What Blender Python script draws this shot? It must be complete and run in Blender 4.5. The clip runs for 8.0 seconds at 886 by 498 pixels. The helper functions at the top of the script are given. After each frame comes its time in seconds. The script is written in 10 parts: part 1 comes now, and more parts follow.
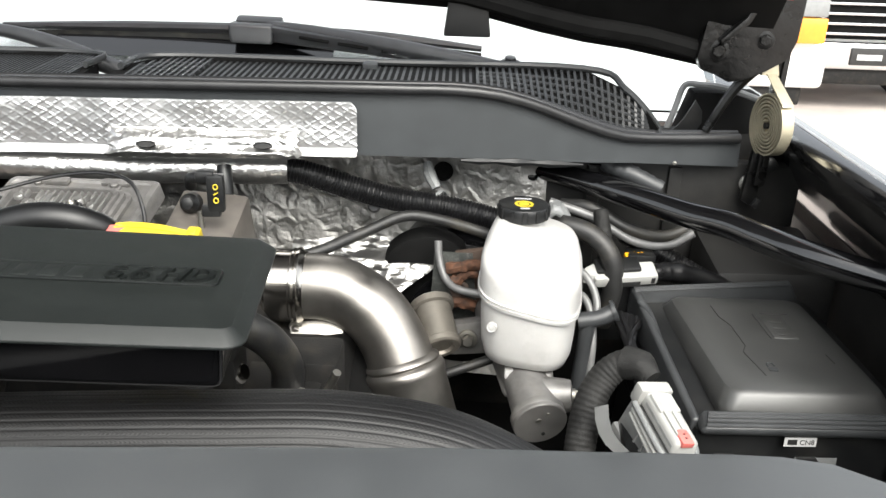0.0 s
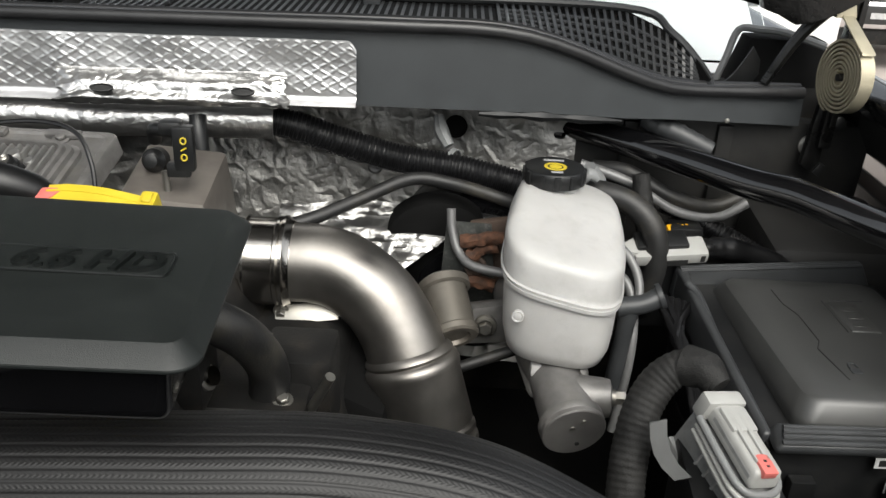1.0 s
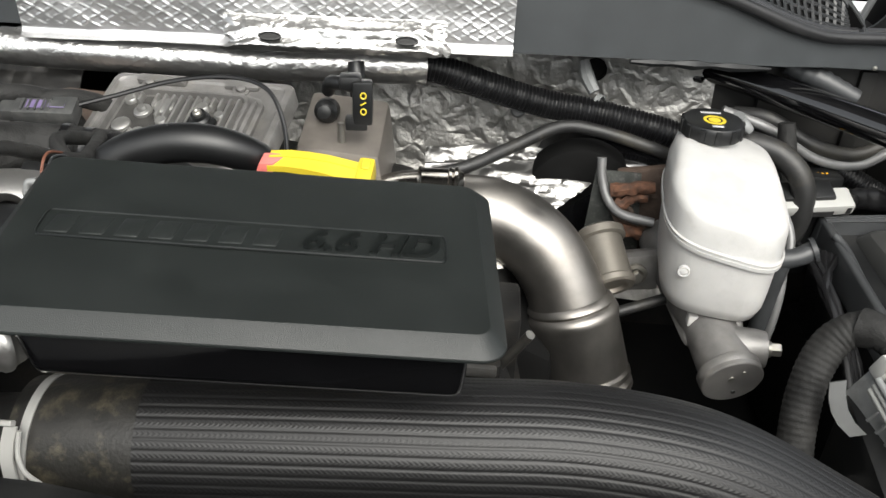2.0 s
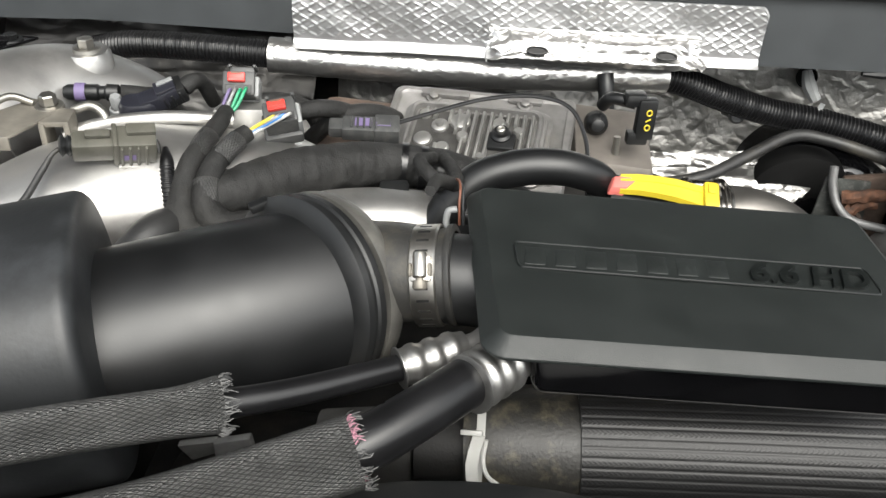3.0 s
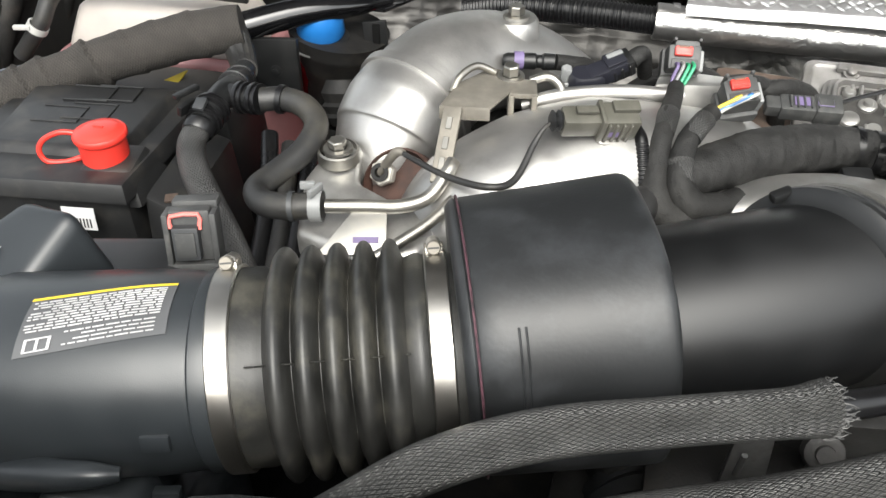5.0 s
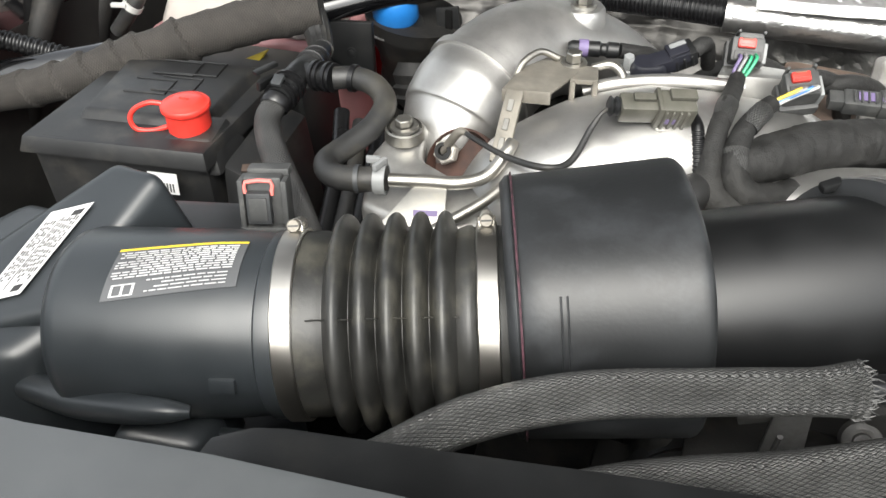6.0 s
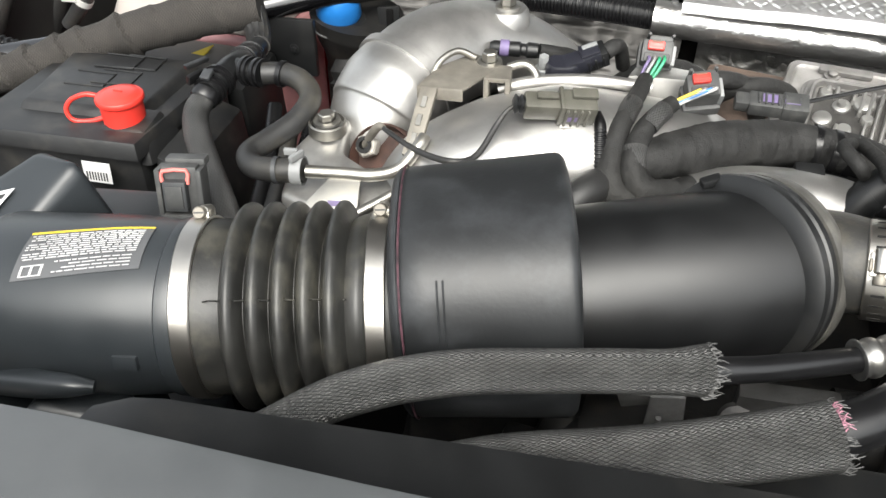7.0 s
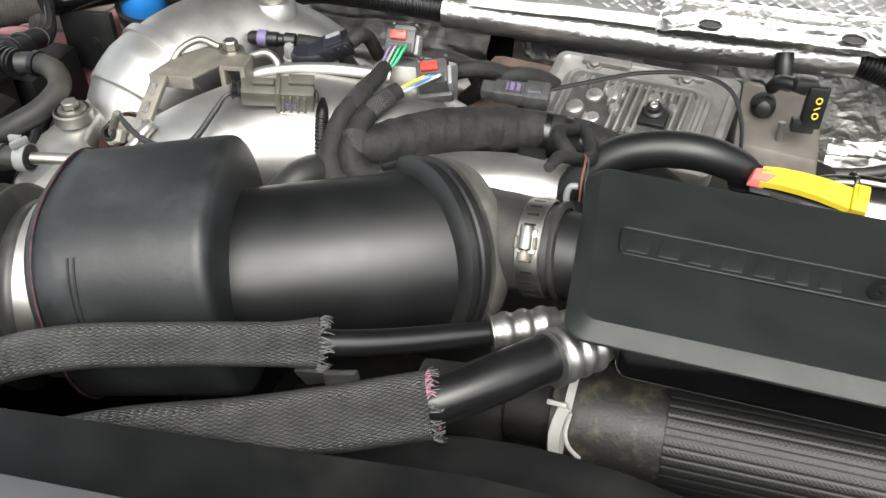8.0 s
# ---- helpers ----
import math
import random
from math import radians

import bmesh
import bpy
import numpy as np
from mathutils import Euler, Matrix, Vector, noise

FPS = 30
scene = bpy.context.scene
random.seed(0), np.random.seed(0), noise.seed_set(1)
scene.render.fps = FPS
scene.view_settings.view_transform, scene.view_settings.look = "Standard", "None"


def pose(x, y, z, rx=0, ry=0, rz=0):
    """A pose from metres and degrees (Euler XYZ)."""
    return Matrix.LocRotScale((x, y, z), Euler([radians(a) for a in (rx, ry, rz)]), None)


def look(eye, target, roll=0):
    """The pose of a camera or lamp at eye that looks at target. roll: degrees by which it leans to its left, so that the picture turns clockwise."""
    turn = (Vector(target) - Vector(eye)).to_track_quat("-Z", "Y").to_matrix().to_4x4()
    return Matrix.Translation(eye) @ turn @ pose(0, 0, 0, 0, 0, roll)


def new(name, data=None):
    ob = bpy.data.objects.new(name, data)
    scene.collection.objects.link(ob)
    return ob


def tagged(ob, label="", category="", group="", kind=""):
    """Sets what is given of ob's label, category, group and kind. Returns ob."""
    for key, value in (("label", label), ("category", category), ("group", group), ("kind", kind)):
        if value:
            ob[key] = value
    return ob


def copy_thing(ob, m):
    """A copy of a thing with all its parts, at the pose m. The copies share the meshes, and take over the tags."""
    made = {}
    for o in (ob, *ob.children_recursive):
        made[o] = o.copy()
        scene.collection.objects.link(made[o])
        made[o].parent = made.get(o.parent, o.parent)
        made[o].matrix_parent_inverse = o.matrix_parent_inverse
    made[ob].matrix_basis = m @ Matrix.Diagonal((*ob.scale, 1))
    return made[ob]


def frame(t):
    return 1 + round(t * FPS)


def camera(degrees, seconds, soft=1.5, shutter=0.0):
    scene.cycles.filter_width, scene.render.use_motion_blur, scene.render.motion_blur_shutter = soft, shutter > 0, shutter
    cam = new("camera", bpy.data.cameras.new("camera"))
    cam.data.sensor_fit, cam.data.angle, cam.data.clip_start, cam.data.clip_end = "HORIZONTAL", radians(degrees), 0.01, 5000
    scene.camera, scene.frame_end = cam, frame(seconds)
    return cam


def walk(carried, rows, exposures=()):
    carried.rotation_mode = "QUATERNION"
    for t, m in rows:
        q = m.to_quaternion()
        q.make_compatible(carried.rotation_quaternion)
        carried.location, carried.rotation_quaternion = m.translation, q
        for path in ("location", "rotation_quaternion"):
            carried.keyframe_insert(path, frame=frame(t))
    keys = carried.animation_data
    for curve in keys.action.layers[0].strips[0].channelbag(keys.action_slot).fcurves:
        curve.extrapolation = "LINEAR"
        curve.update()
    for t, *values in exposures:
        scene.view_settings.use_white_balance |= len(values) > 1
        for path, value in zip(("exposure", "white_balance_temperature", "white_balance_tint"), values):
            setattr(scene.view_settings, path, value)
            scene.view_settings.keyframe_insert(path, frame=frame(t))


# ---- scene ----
cam = camera(55.8, 8.0)
PATH = [
    (0, (0.02, 0.064, 1.635), (0.003, 1.912, 0.872), 1.8),
    (0.5, (0.025, 0.177, 1.589), (0.019, 2.017, 0.803), 2.0),
    (1, (-0.003, 0.224, 1.582), (-0.003, 2.032, 0.727), 2.8),
    (1.2, (-0.018, 0.238, 1.59), (0.004, 2.009, 0.66), 3.6),
    (2.3, (-0.229, 0.197, 1.651), (-0.305, 1.88, 0.573), 2.6),
    (2.5, (-0.299, 0.183, 1.665), (-0.354, 1.856, 0.572), 3.0),
    (3, (-0.423, 0.176, 1.684), (-0.483, 1.826, 0.555), 3.3),
    (3.5, (-0.52, 0.183, 1.685), (-0.584, 1.81, 0.524), 3.3),
    (4, (-0.602, 0.176, 1.697), (-0.687, 1.779, 0.503), 3.4),
    (4.5, (-0.651, 0.165, 1.703), (-0.889, 1.729, 0.48), 1.5),
    (5, (-0.678, 0.154, 1.699), (-1.072, 1.672, 0.458), -0.2),
    (5.2, (-0.68, 0.149, 1.697), (-1.111, 1.652, 0.45), -0.2),
    (6.3, (-0.642, 0.12, 1.712), (-1.211, 1.568, 0.455), -1.4),
    (6.5, (-0.631, 0.119, 1.712), (-1.2, 1.567, 0.455), -1.2),
    (7, (-0.582, 0.121, 1.723), (-1.116, 1.579, 0.463), -0.2),
    (7.5, (-0.488, 0.144, 1.72), (-1.001, 1.61, 0.461), 0.2),
    (8, (-0.365, 0.176, 1.716), (-0.858, 1.657, 0.466), 0.5),
]
walk(cam, [(t, look(eye, target, roll)) for t, eye, target, roll in PATH],
     exposures=((0.0, 1.55, 6600, 7), (0.25, 1.15, 6600, 7), (0.5, 0.82, 6600, 7), (1.0, 0.72, 6600, 7), (1.7, 1.02, 6600, 7), (2.5, 1.30, 6600, 7), (3.5, 1.35, 6600, 7), (4.5, 1.58, 6600, 7), (5.2, 1.45, 6600, 7), (6.5, 1.58, 6600, 7), (7.0, 1.58, 6600, 7), (7.5, 1.59, 6600, 7), (8.0, 1.41, 6600, 7)))

# ---------------------------------------------------------------- light
world = bpy.data.worlds.new("sky")
scene.world = world
world.use_nodes = True
wn = world.node_tree.nodes
sky = wn.new("ShaderNodeTexSky")
sky.sky_type = "NISHITA"
sky.sun_disc = False
sky.sun_elevation = radians(52)
sky.sun_rotation = radians(150)
sky.air_density, sky.dust_density, sky.ozone_density = 1.0, 4.0, 1.0
wn["Background"].inputs["Strength"].default_value = 0.15
haze = wn.new("ShaderNodeHueSaturation")
haze.inputs["Saturation"].default_value = 0.25
world.node_tree.links.new(sky.outputs["Color"], haze.inputs["Color"])
world.node_tree.links.new(haze.outputs["Color"], wn["Background"].inputs["Color"])
sun_data = bpy.data.lights.new("sun", "SUN")
sun_data.energy, sun_data.angle, sun_data.color = 1.5, radians(42), (1.0, 0.97, 0.93)
sun = new("sun", sun_data)
sun.matrix_world = look((0, -3, 5), (-0.4, 0.6, 1.3))


# ---------------------------------------------------------------- materials
def material(name, colour, rough=0.5, metal=0.0, vary=0.25, scale=30.0, bump=0.1, fine=400.0, spec=0.5, stain=None, stain_scale=6.0,
             stain_amount=0.5, aniso=0.0, coat=0.0, sss=0.0, dent=0.0):
    """Principled surface with variation at two scales, fine relief and an optional stain colour."""
    m = bpy.data.materials.new(name)
    m.use_nodes = True
    n, l = m.node_tree.nodes, m.node_tree.links
    p = n["Principled BSDF"]
    tc = n.new("ShaderNodeTexCoord")
    big, small = n.new("ShaderNodeTexNoise"), n.new("ShaderNodeTexNoise")
    for node, s, d in ((big, scale, 5.0), (small, fine, 3.0)):
        node.inputs["Scale"].default_value, node.inputs["Detail"].default_value = s, d
        l.new(tc.outputs["Object"], node.inputs["Vector"])
    ramp = n.new("ShaderNodeValToRGB")
    lo, hi = [tuple(min(1, c * k) for c in colour) + (1,) for k in (1 - vary, 1 + vary)]
    ramp.color_ramp.elements[0].color, ramp.color_ramp.elements[1].color = lo, hi
    ramp.color_ramp.elements[0].position, ramp.color_ramp.elements[1].position = 0.3, 0.7
    l.new(big.outputs["Fac"], ramp.inputs["Fac"])
    out = ramp.outputs["Color"]
    if stain:
        spots = n.new("ShaderNodeTexNoise")
        spots.inputs["Scale"].default_value, spots.inputs["Detail"].default_value = stain_scale, 8.0
        spots.inputs["Roughness"].default_value = 0.65
        l.new(tc.outputs["Object"], spots.inputs["Vector"])
        edge = n.new("ShaderNodeMapRange")
        edge.inputs["From Min"].default_value, edge.inputs["From Max"].default_value = 0.5, 0.68
        edge.inputs["To Max"].default_value = stain_amount
        l.new(spots.outputs["Fac"], edge.inputs["Value"])
        mix = n.new("ShaderNodeMix")
        mix.data_type = "RGBA"
        l.new(edge.outputs["Result"], mix.inputs["Factor"])
        l.new(out, mix.inputs["A"])
        mix.inputs["B"].default_value = (*stain, 1)
        out = mix.outputs["Result"]
    l.new(out, p.inputs["Base Color"])
    rr = n.new("ShaderNodeMapRange")
    rr.inputs["To Min"].default_value, rr.inputs["To Max"].default_value = max(0.02, rough - 0.1), min(1, rough + 0.12)
    l.new(big.outputs["Fac"], rr.inputs["Value"])
    l.new(rr.outputs["Result"], p.inputs["Roughness"])
    p.inputs["Metallic"].default_value = metal
    p.inputs["Specular IOR Level"].default_value = spec
    p.inputs["Anisotropic"].default_value = aniso
    p.inputs["Coat Weight"].default_value = coat
    p.inputs["Coat Roughness"].default_value = 0.06
    if sss:
        p.inputs["Subsurface Weight"].default_value = sss
        p.inputs["Subsurface Radius"].default_value = (0.02, 0.018, 0.015)
        p.inputs["Subsurface Scale"].default_value = 0.5
    if bump:
        b = n.new("ShaderNodeBump")
        b.inputs["Strength"].default_value, b.inputs["Distance"].default_value = bump, 0.0006
        l.new(small.outputs["Fac"], b.inputs["Height"])
        l.new(b.outputs["Normal"], p.inputs["Normal"])
        if dent:
            wide = n.new("ShaderNodeBump")
            wide.inputs["Strength"].default_value, wide.inputs["Distance"].default_value = 1.0, dent
            l.new(big.outputs["Fac"], wide.inputs["Height"])
            l.new(wide.outputs["Normal"], b.inputs["Normal"])
    return m


def uv_maths(m):
    """The UV coordinates of a material and a helper that adds a maths node."""
    n, l = m.node_tree.nodes, m.node_tree.links
    uv = n.new("ShaderNodeUVMap")
    sep = n.new("ShaderNodeSeparateXYZ")
    l.new(uv.outputs["UV"], sep.inputs["Vector"])

    def calc(op, a, b=0.0, c=0.0):
        node = n.new("ShaderNodeMath")
        node.operation = op
        for k, v in enumerate((a, b, c)):
            if isinstance(v, float):
                node.inputs[k].default_value = v
            else:
                l.new(v, node.inputs[k])
        return node.outputs[0]

    return sep.outputs["X"], sep.outputs["Y"], calc


def threads(m, height, dark, light, rough, metal, depth, grain_scale=60.0):
    """Colour and relief of a woven surface from its thread height."""
    n, l = m.node_tree.nodes, m.node_tree.links
    p = n["Principled BSDF"]
    grain = n.new("ShaderNodeTexNoise")
    grain.inputs["Scale"].default_value, grain.inputs["Detail"].default_value = grain_scale, 4.0
    tc = n.new("ShaderNodeTexCoord")
    l.new(tc.outputs["Object"], grain.inputs["Vector"])
    wear = n.new("ShaderNodeMapRange")
    wear.inputs["From Min"].default_value, wear.inputs["From Max"].default_value = 0.3, 0.7
    wear.inputs["To Min"].default_value, wear.inputs["To Max"].default_value = 0.45, 1.1
    l.new(grain.outputs["Fac"], wear.inputs["Value"])
    fac = n.new("ShaderNodeMath")
    fac.operation, fac.use_clamp = "MULTIPLY", True
    l.new(height, fac.inputs[0])
    l.new(wear.outputs["Result"], fac.inputs[1])
    mix = n.new("ShaderNodeMix")
    mix.data_type = "RGBA"
    mix.inputs["A"].default_value, mix.inputs["B"].default_value = (*dark, 1), (*light, 1)
    l.new(fac.outputs[0], mix.inputs["Factor"])
    l.new(mix.outputs["Result"], p.inputs["Base Color"])
    p.inputs["Roughness"].default_value, p.inputs["Metallic"].default_value = rough, metal
    b = n.new("ShaderNodeBump")
    b.inputs["Strength"].default_value, b.inputs["Distance"].default_value = 0.8, depth
    l.new(height, b.inputs["Height"])
    l.new(b.outputs["Normal"], p.inputs["Normal"])
    return m


def braid(name, dark, light, pitch, flat, rough=0.55, metal=0.0, depth=0.0008, filaments=3.0):
    """Plaited bands of filaments, over and under; reads the tube's UV map, which is laid out in metres."""
    m = bpy.data.materials.new(name)
    m.use_nodes = True
    x, y, calc = uv_maths(m)
    across = calc("MULTIPLY", y, flat)
    one = calc("DIVIDE", calc("ADD", x, across), pitch)
    two = calc("DIVIDE", calc("SUBTRACT", x, across), pitch)
    over = calc("GREATER_THAN", calc("MODULO", calc("ABSOLUTE", calc("ADD", calc("FLOOR", one), calc("FLOOR", two))), 2.0), 0.5)

    def band(t):
        f = calc("FRACT", t)
        edge = calc("POWER", calc("SINE", calc("MULTIPLY", f, math.pi)), 0.6)
        hair = calc("ABSOLUTE", calc("SINE", calc("MULTIPLY", f, math.pi * filaments)))
        return calc("MULTIPLY", edge, calc("MULTIPLY_ADD", hair, 0.55, 0.45))

    def arch(t):
        return calc("MULTIPLY_ADD", calc("SINE", calc("MULTIPLY", calc("FRACT", t), math.pi)), 0.5, 0.5)

    first = calc("MULTIPLY", calc("MULTIPLY", band(one), arch(two)), over)
    second = calc("MULTIPLY", calc("MULTIPLY", band(two), arch(one)), calc("SUBTRACT", 1.0, over))
    return threads(m, calc("ADD", first, second), dark, light, rough, metal, depth)


def ribbed_weave(name, dark, light, row, stitch, rough=0.5, depth=0.0004):
    """Rows of slanted stitches along a tube, with a flat strip between them; reads the tube's UV map in metres."""
    m = bpy.data.materials.new(name)
    m.use_nodes = True
    x, y, calc = uv_maths(m)
    v = calc("DIVIDE", y, row)
    f = calc("FRACT", v)
    lean = calc("ABSOLUTE", calc("SUBTRACT", f, 0.5))
    slant = calc("SINE", calc("MULTIPLY", calc("ADD", x, calc("MULTIPLY", lean, row * 1.1)), 2 * math.pi / stitch))
    gate = calc("POWER", calc("SUBTRACT", 1.0, calc("MULTIPLY", lean, 2.0)), 0.7)
    height = calc("MULTIPLY_ADD", calc("MULTIPLY", slant, gate), 0.27, 0.5)
    return threads(m, height, dark, light, rough, 0.0, depth, 9.0)
def foil(name, colour, rough, scale, strength, distance, quilt=0.0, crease=0.0, metal=0.95):
    """Crinkled metal foil: creases from a cell pattern over soft waves."""
    m = bpy.data.materials.new(name)
    m.use_nodes = True
    n, l = m.node_tree.nodes, m.node_tree.links
    p = n["Principled BSDF"]
    tc = n.new("ShaderNodeTexCoord")
    warp = n.new("ShaderNodeTexNoise")
    warp.inputs["Scale"].default_value, warp.inputs["Detail"].default_value = scale * 0.6, 4.0
    l.new(tc.outputs["Object"], warp.inputs["Vector"])
    shift = n.new("ShaderNodeVectorMath")
    shift.operation = "MULTIPLY_ADD"
    shift.inputs[1].default_value = (0.05, 0.05, 0.05)
    l.new(warp.outputs["Color"], shift.inputs[0])
    l.new(tc.outputs["Object"], shift.inputs[2])
    cells = n.new("ShaderNodeTexVoronoi")
    cells.feature = "DISTANCE_TO_EDGE"
    cells.inputs["Scale"].default_value = scale
    l.new(shift.outputs["Vector"], cells.inputs["Vector"])
    waves = n.new("ShaderNodeTexNoise")
    waves.inputs["Scale"].default_value, waves.inputs["Detail"].default_value = scale * 2.5, 6.0
    l.new(tc.outputs["Object"], waves.inputs["Vector"])
    add = n.new("ShaderNodeMath")
    add.operation = "MULTIPLY_ADD"
    add.inputs[1].default_value = 0.6
    l.new(waves.outputs["Fac"], add.inputs[0])
    if crease:
        fold_line = n.new("ShaderNodeMapRange")
        fold_line.interpolation_type = "SMOOTHSTEP"
        fold_line.inputs["From Max"].default_value, fold_line.inputs["To Min"].default_value, fold_line.inputs["To Max"].default_value = crease, 1.0, 0.0
        l.new(cells.outputs["Distance"], fold_line.inputs["Value"])
        l.new(fold_line.outputs["Result"], add.inputs[2])
    else:
        l.new(cells.outputs["Distance"], add.inputs[2])
    b = n.new("ShaderNodeBump")
    b.inputs["Strength"].default_value, b.inputs["Distance"].default_value = strength, distance
    l.new(add.outputs[0], b.inputs["Height"])
    l.new(b.outputs["Normal"], p.inputs["Normal"])
    if quilt:
        dots = n.new("ShaderNodeTexVoronoi")
        dots.inputs["Scale"].default_value, dots.inputs["Randomness"].default_value = quilt * 0.8, 0.3
        l.new(tc.outputs["Object"], dots.inputs["Vector"])
        pimple = n.new("ShaderNodeBump")
        pimple.inputs["Strength"].default_value, pimple.inputs["Distance"].default_value = 0.22, 0.0006
        l.new(dots.outputs["Distance"], pimple.inputs["Height"])
        l.new(pimple.outputs["Normal"], b.inputs["Normal"])
    ramp = n.new("ShaderNodeValToRGB")
    ramp.color_ramp.elements[0].color = tuple(c * 0.75 for c in colour) + (1,)
    ramp.color_ramp.elements[1].color = (*colour, 1)
    l.new(waves.outputs["Fac"], ramp.inputs["Fac"])
    l.new(ramp.outputs["Color"], p.inputs["Base Color"])
    p.inputs["Metallic"].default_value, p.inputs["Roughness"].default_value = metal, rough
    return m


BLACK = material("black moulded plastic", (0.0080, 0.0084, 0.0088), 0.40, vary=0.2, bump=0.12, fine=1200, spec=0.45, stain=(0.04, 0.038, 0.034), stain_scale=16, stain_amount=0.25)
AIRBOX = material("blue grey moulded plastic", (0.017, 0.020, 0.0225), 0.36, vary=0.1, bump=0.08, fine=1200, spec=0.55)
COVER = material("grained cover plastic", (0.0088, 0.0108, 0.0102), 0.47, vary=0.12, bump=0.35, fine=1800, spec=0.46)
SATIN = material("satin blow-moulded plastic", (0.0055, 0.0058, 0.0062), 0.40, vary=0.2, bump=0.05, spec=0.50)
SCUFFED = material("hazy scuffed plastic", (0.0115, 0.0125, 0.0135), 0.48, vary=0.35, scale=9, bump=0.14, spec=0.52, stain=(0.042, 0.045, 0.049), stain_scale=13, stain_amount=0.6, dent=0.0012)
RUBBER = material("dusty rubber", (0.0175, 0.0175, 0.0163), 0.43, vary=0.4, scale=45, bump=0.2, spec=0.48, stain=(0.085, 0.080, 0.063), stain_scale=24, stain_amount=0.5)
HOSE = material("smooth black hose", (0.006, 0.006, 0.0065), 0.30, vary=0.25, bump=0.08, spec=0.45)
DULL = material("dull rubber hose", (0.015, 0.015, 0.015), 0.5, vary=0.3, bump=0.3, stain=(0.07, 0.062, 0.045), stain_scale=20, stain_amount=0.4)
TAPE = material("cloth tape", (0.0158, 0.0157, 0.0153), 0.66, vary=0.45, scale=55, bump=0.8, fine=900, spec=0.28, stain=(0.034, 0.033, 0.030), stain_scale=18, stain_amount=0.4, dent=0.003)
GLOSS = material("gloss black paint", (0.004, 0.004, 0.0045), 0.13, vary=0.2, bump=0.0, coat=1.0)
DARK = material("grimy dark metal", (0.009, 0.0088, 0.0085), 0.6, vary=0.5, bump=0.4, spec=0.3, stain=(0.045, 0.038, 0.03), stain_scale=24, stain_amount=0.4)
PIT = material("near-black underside", (0.0045, 0.0045, 0.0045), 0.85, vary=0.4, spec=0.12)
DUSTY = material("dusty black inner paint", (0.0150, 0.0147, 0.0141), 0.5, vary=0.45, scale=12, bump=0.2, spec=0.45, stain=(0.035, 0.033, 0.030), stain_scale=14, stain_amount=0.45)
GREY = material("grey cowl plastic", (0.033, 0.0365, 0.039), 0.5, vary=0.1, bump=0.4, fine=1200)
GRILLE = material("grey black grille plastic", (0.020, 0.0212, 0.0225), 0.42, vary=0.15, bump=0.2, fine=900, spec=0.5)
SEAL = material("rubber seal", (0.018, 0.018, 0.019), 0.35, vary=0.2, bump=0.1)
ALU = material("cast aluminium", (0.43, 0.425, 0.41), 0.42, 0.85, vary=0.15, scale=60, bump=0.2, fine=700, stain=(0.30, 0.28, 0.25), stain_scale=28, stain_amount=0.5, dent=0.0003)
CASTALU = material("dull cast aluminium", (0.215, 0.209, 0.203), 0.46, 0.6, vary=0.18, scale=70, bump=0.35, fine=600, stain=(0.20, 0.19, 0.17), stain_scale=45, stain_amount=0.5)
SHIELD = material("stamped aluminised steel", (0.44, 0.433, 0.42), 0.42, 0.92, vary=0.2, scale=18, bump=0.14, fine=420, stain=(0.34, 0.325, 0.30), stain_scale=26, stain_amount=0.5, dent=0.0014)
CRIMP = material("bright crimped aluminium", (0.34, 0.335, 0.325), 0.36, 0.92, vary=0.15, scale=90, bump=0.15, fine=700, stain=(0.22, 0.21, 0.19), stain_scale=60, stain_amount=0.4)
STEEL = material("brushed stainless pipe", (0.235, 0.223, 0.208), 0.40, 0.95, vary=0.3, scale=18, bump=0.10, fine=260, stain=(0.20, 0.18, 0.155), stain_scale=12, stain_amount=0.6, aniso=0.4)
POLISHED = material("polished stainless sleeve", (0.44, 0.42, 0.39), 0.17, 1.0, vary=0.12, scale=30, bump=0.03, fine=300, stain=(0.26, 0.24, 0.21), stain_scale=25, stain_amount=0.4)
TANNED = material("dull tan plated steel", (0.21, 0.195, 0.168), 0.58, 0.6, vary=0.25, scale=60, bump=0.2, stain=(0.18, 0.16, 0.13), stain_scale=40)
ZINC = material("zinc plated steel", (0.33, 0.32, 0.295), 0.40, 0.95, vary=0.2, bump=0.1, stain=(0.35, 0.32, 0.26), stain_scale=60, stain_amount=0.5)
BAND = material("bright clamp band", (0.46, 0.44, 0.405), 0.33, 1.0, vary=0.1, bump=0.04, fine=600)
LINE = material("coated steel line", (0.16, 0.16, 0.16), 0.45, 0.3, vary=0.25)
RUST = material("rusty bracket", (0.075, 0.052, 0.040), 0.75, 0.2, vary=0.5, bump=0.8, fine=250, stain=(0.13, 0.10, 0.08), stain_scale=40, stain_amount=0.7)
TANK = material("milky white plastic", (0.46, 0.455, 0.445), 0.42, vary=0.09, scale=22, bump=0.2, fine=500, sss=0.2, stain=(0.37, 0.362, 0.35), stain_scale=38, stain_amount=0.5)
WHITE = material("white connector plastic", (0.36, 0.36, 0.345), 0.4, vary=0.08)
PALEGREY = material("pale grey connector plastic", (0.19, 0.195, 0.195), 0.45, vary=0.1)
MIDGREY = material("grey connector plastic", (0.032, 0.034, 0.036), 0.45, vary=0.15)
OLIVE = material("grey green connector", (0.072, 0.070, 0.058), 0.36, vary=0.3, spec=0.45, stain=(0.11, 0.105, 0.09), stain_scale=50)
RED = material("red plastic", (0.60, 0.035, 0.025), 0.35, vary=0.1)
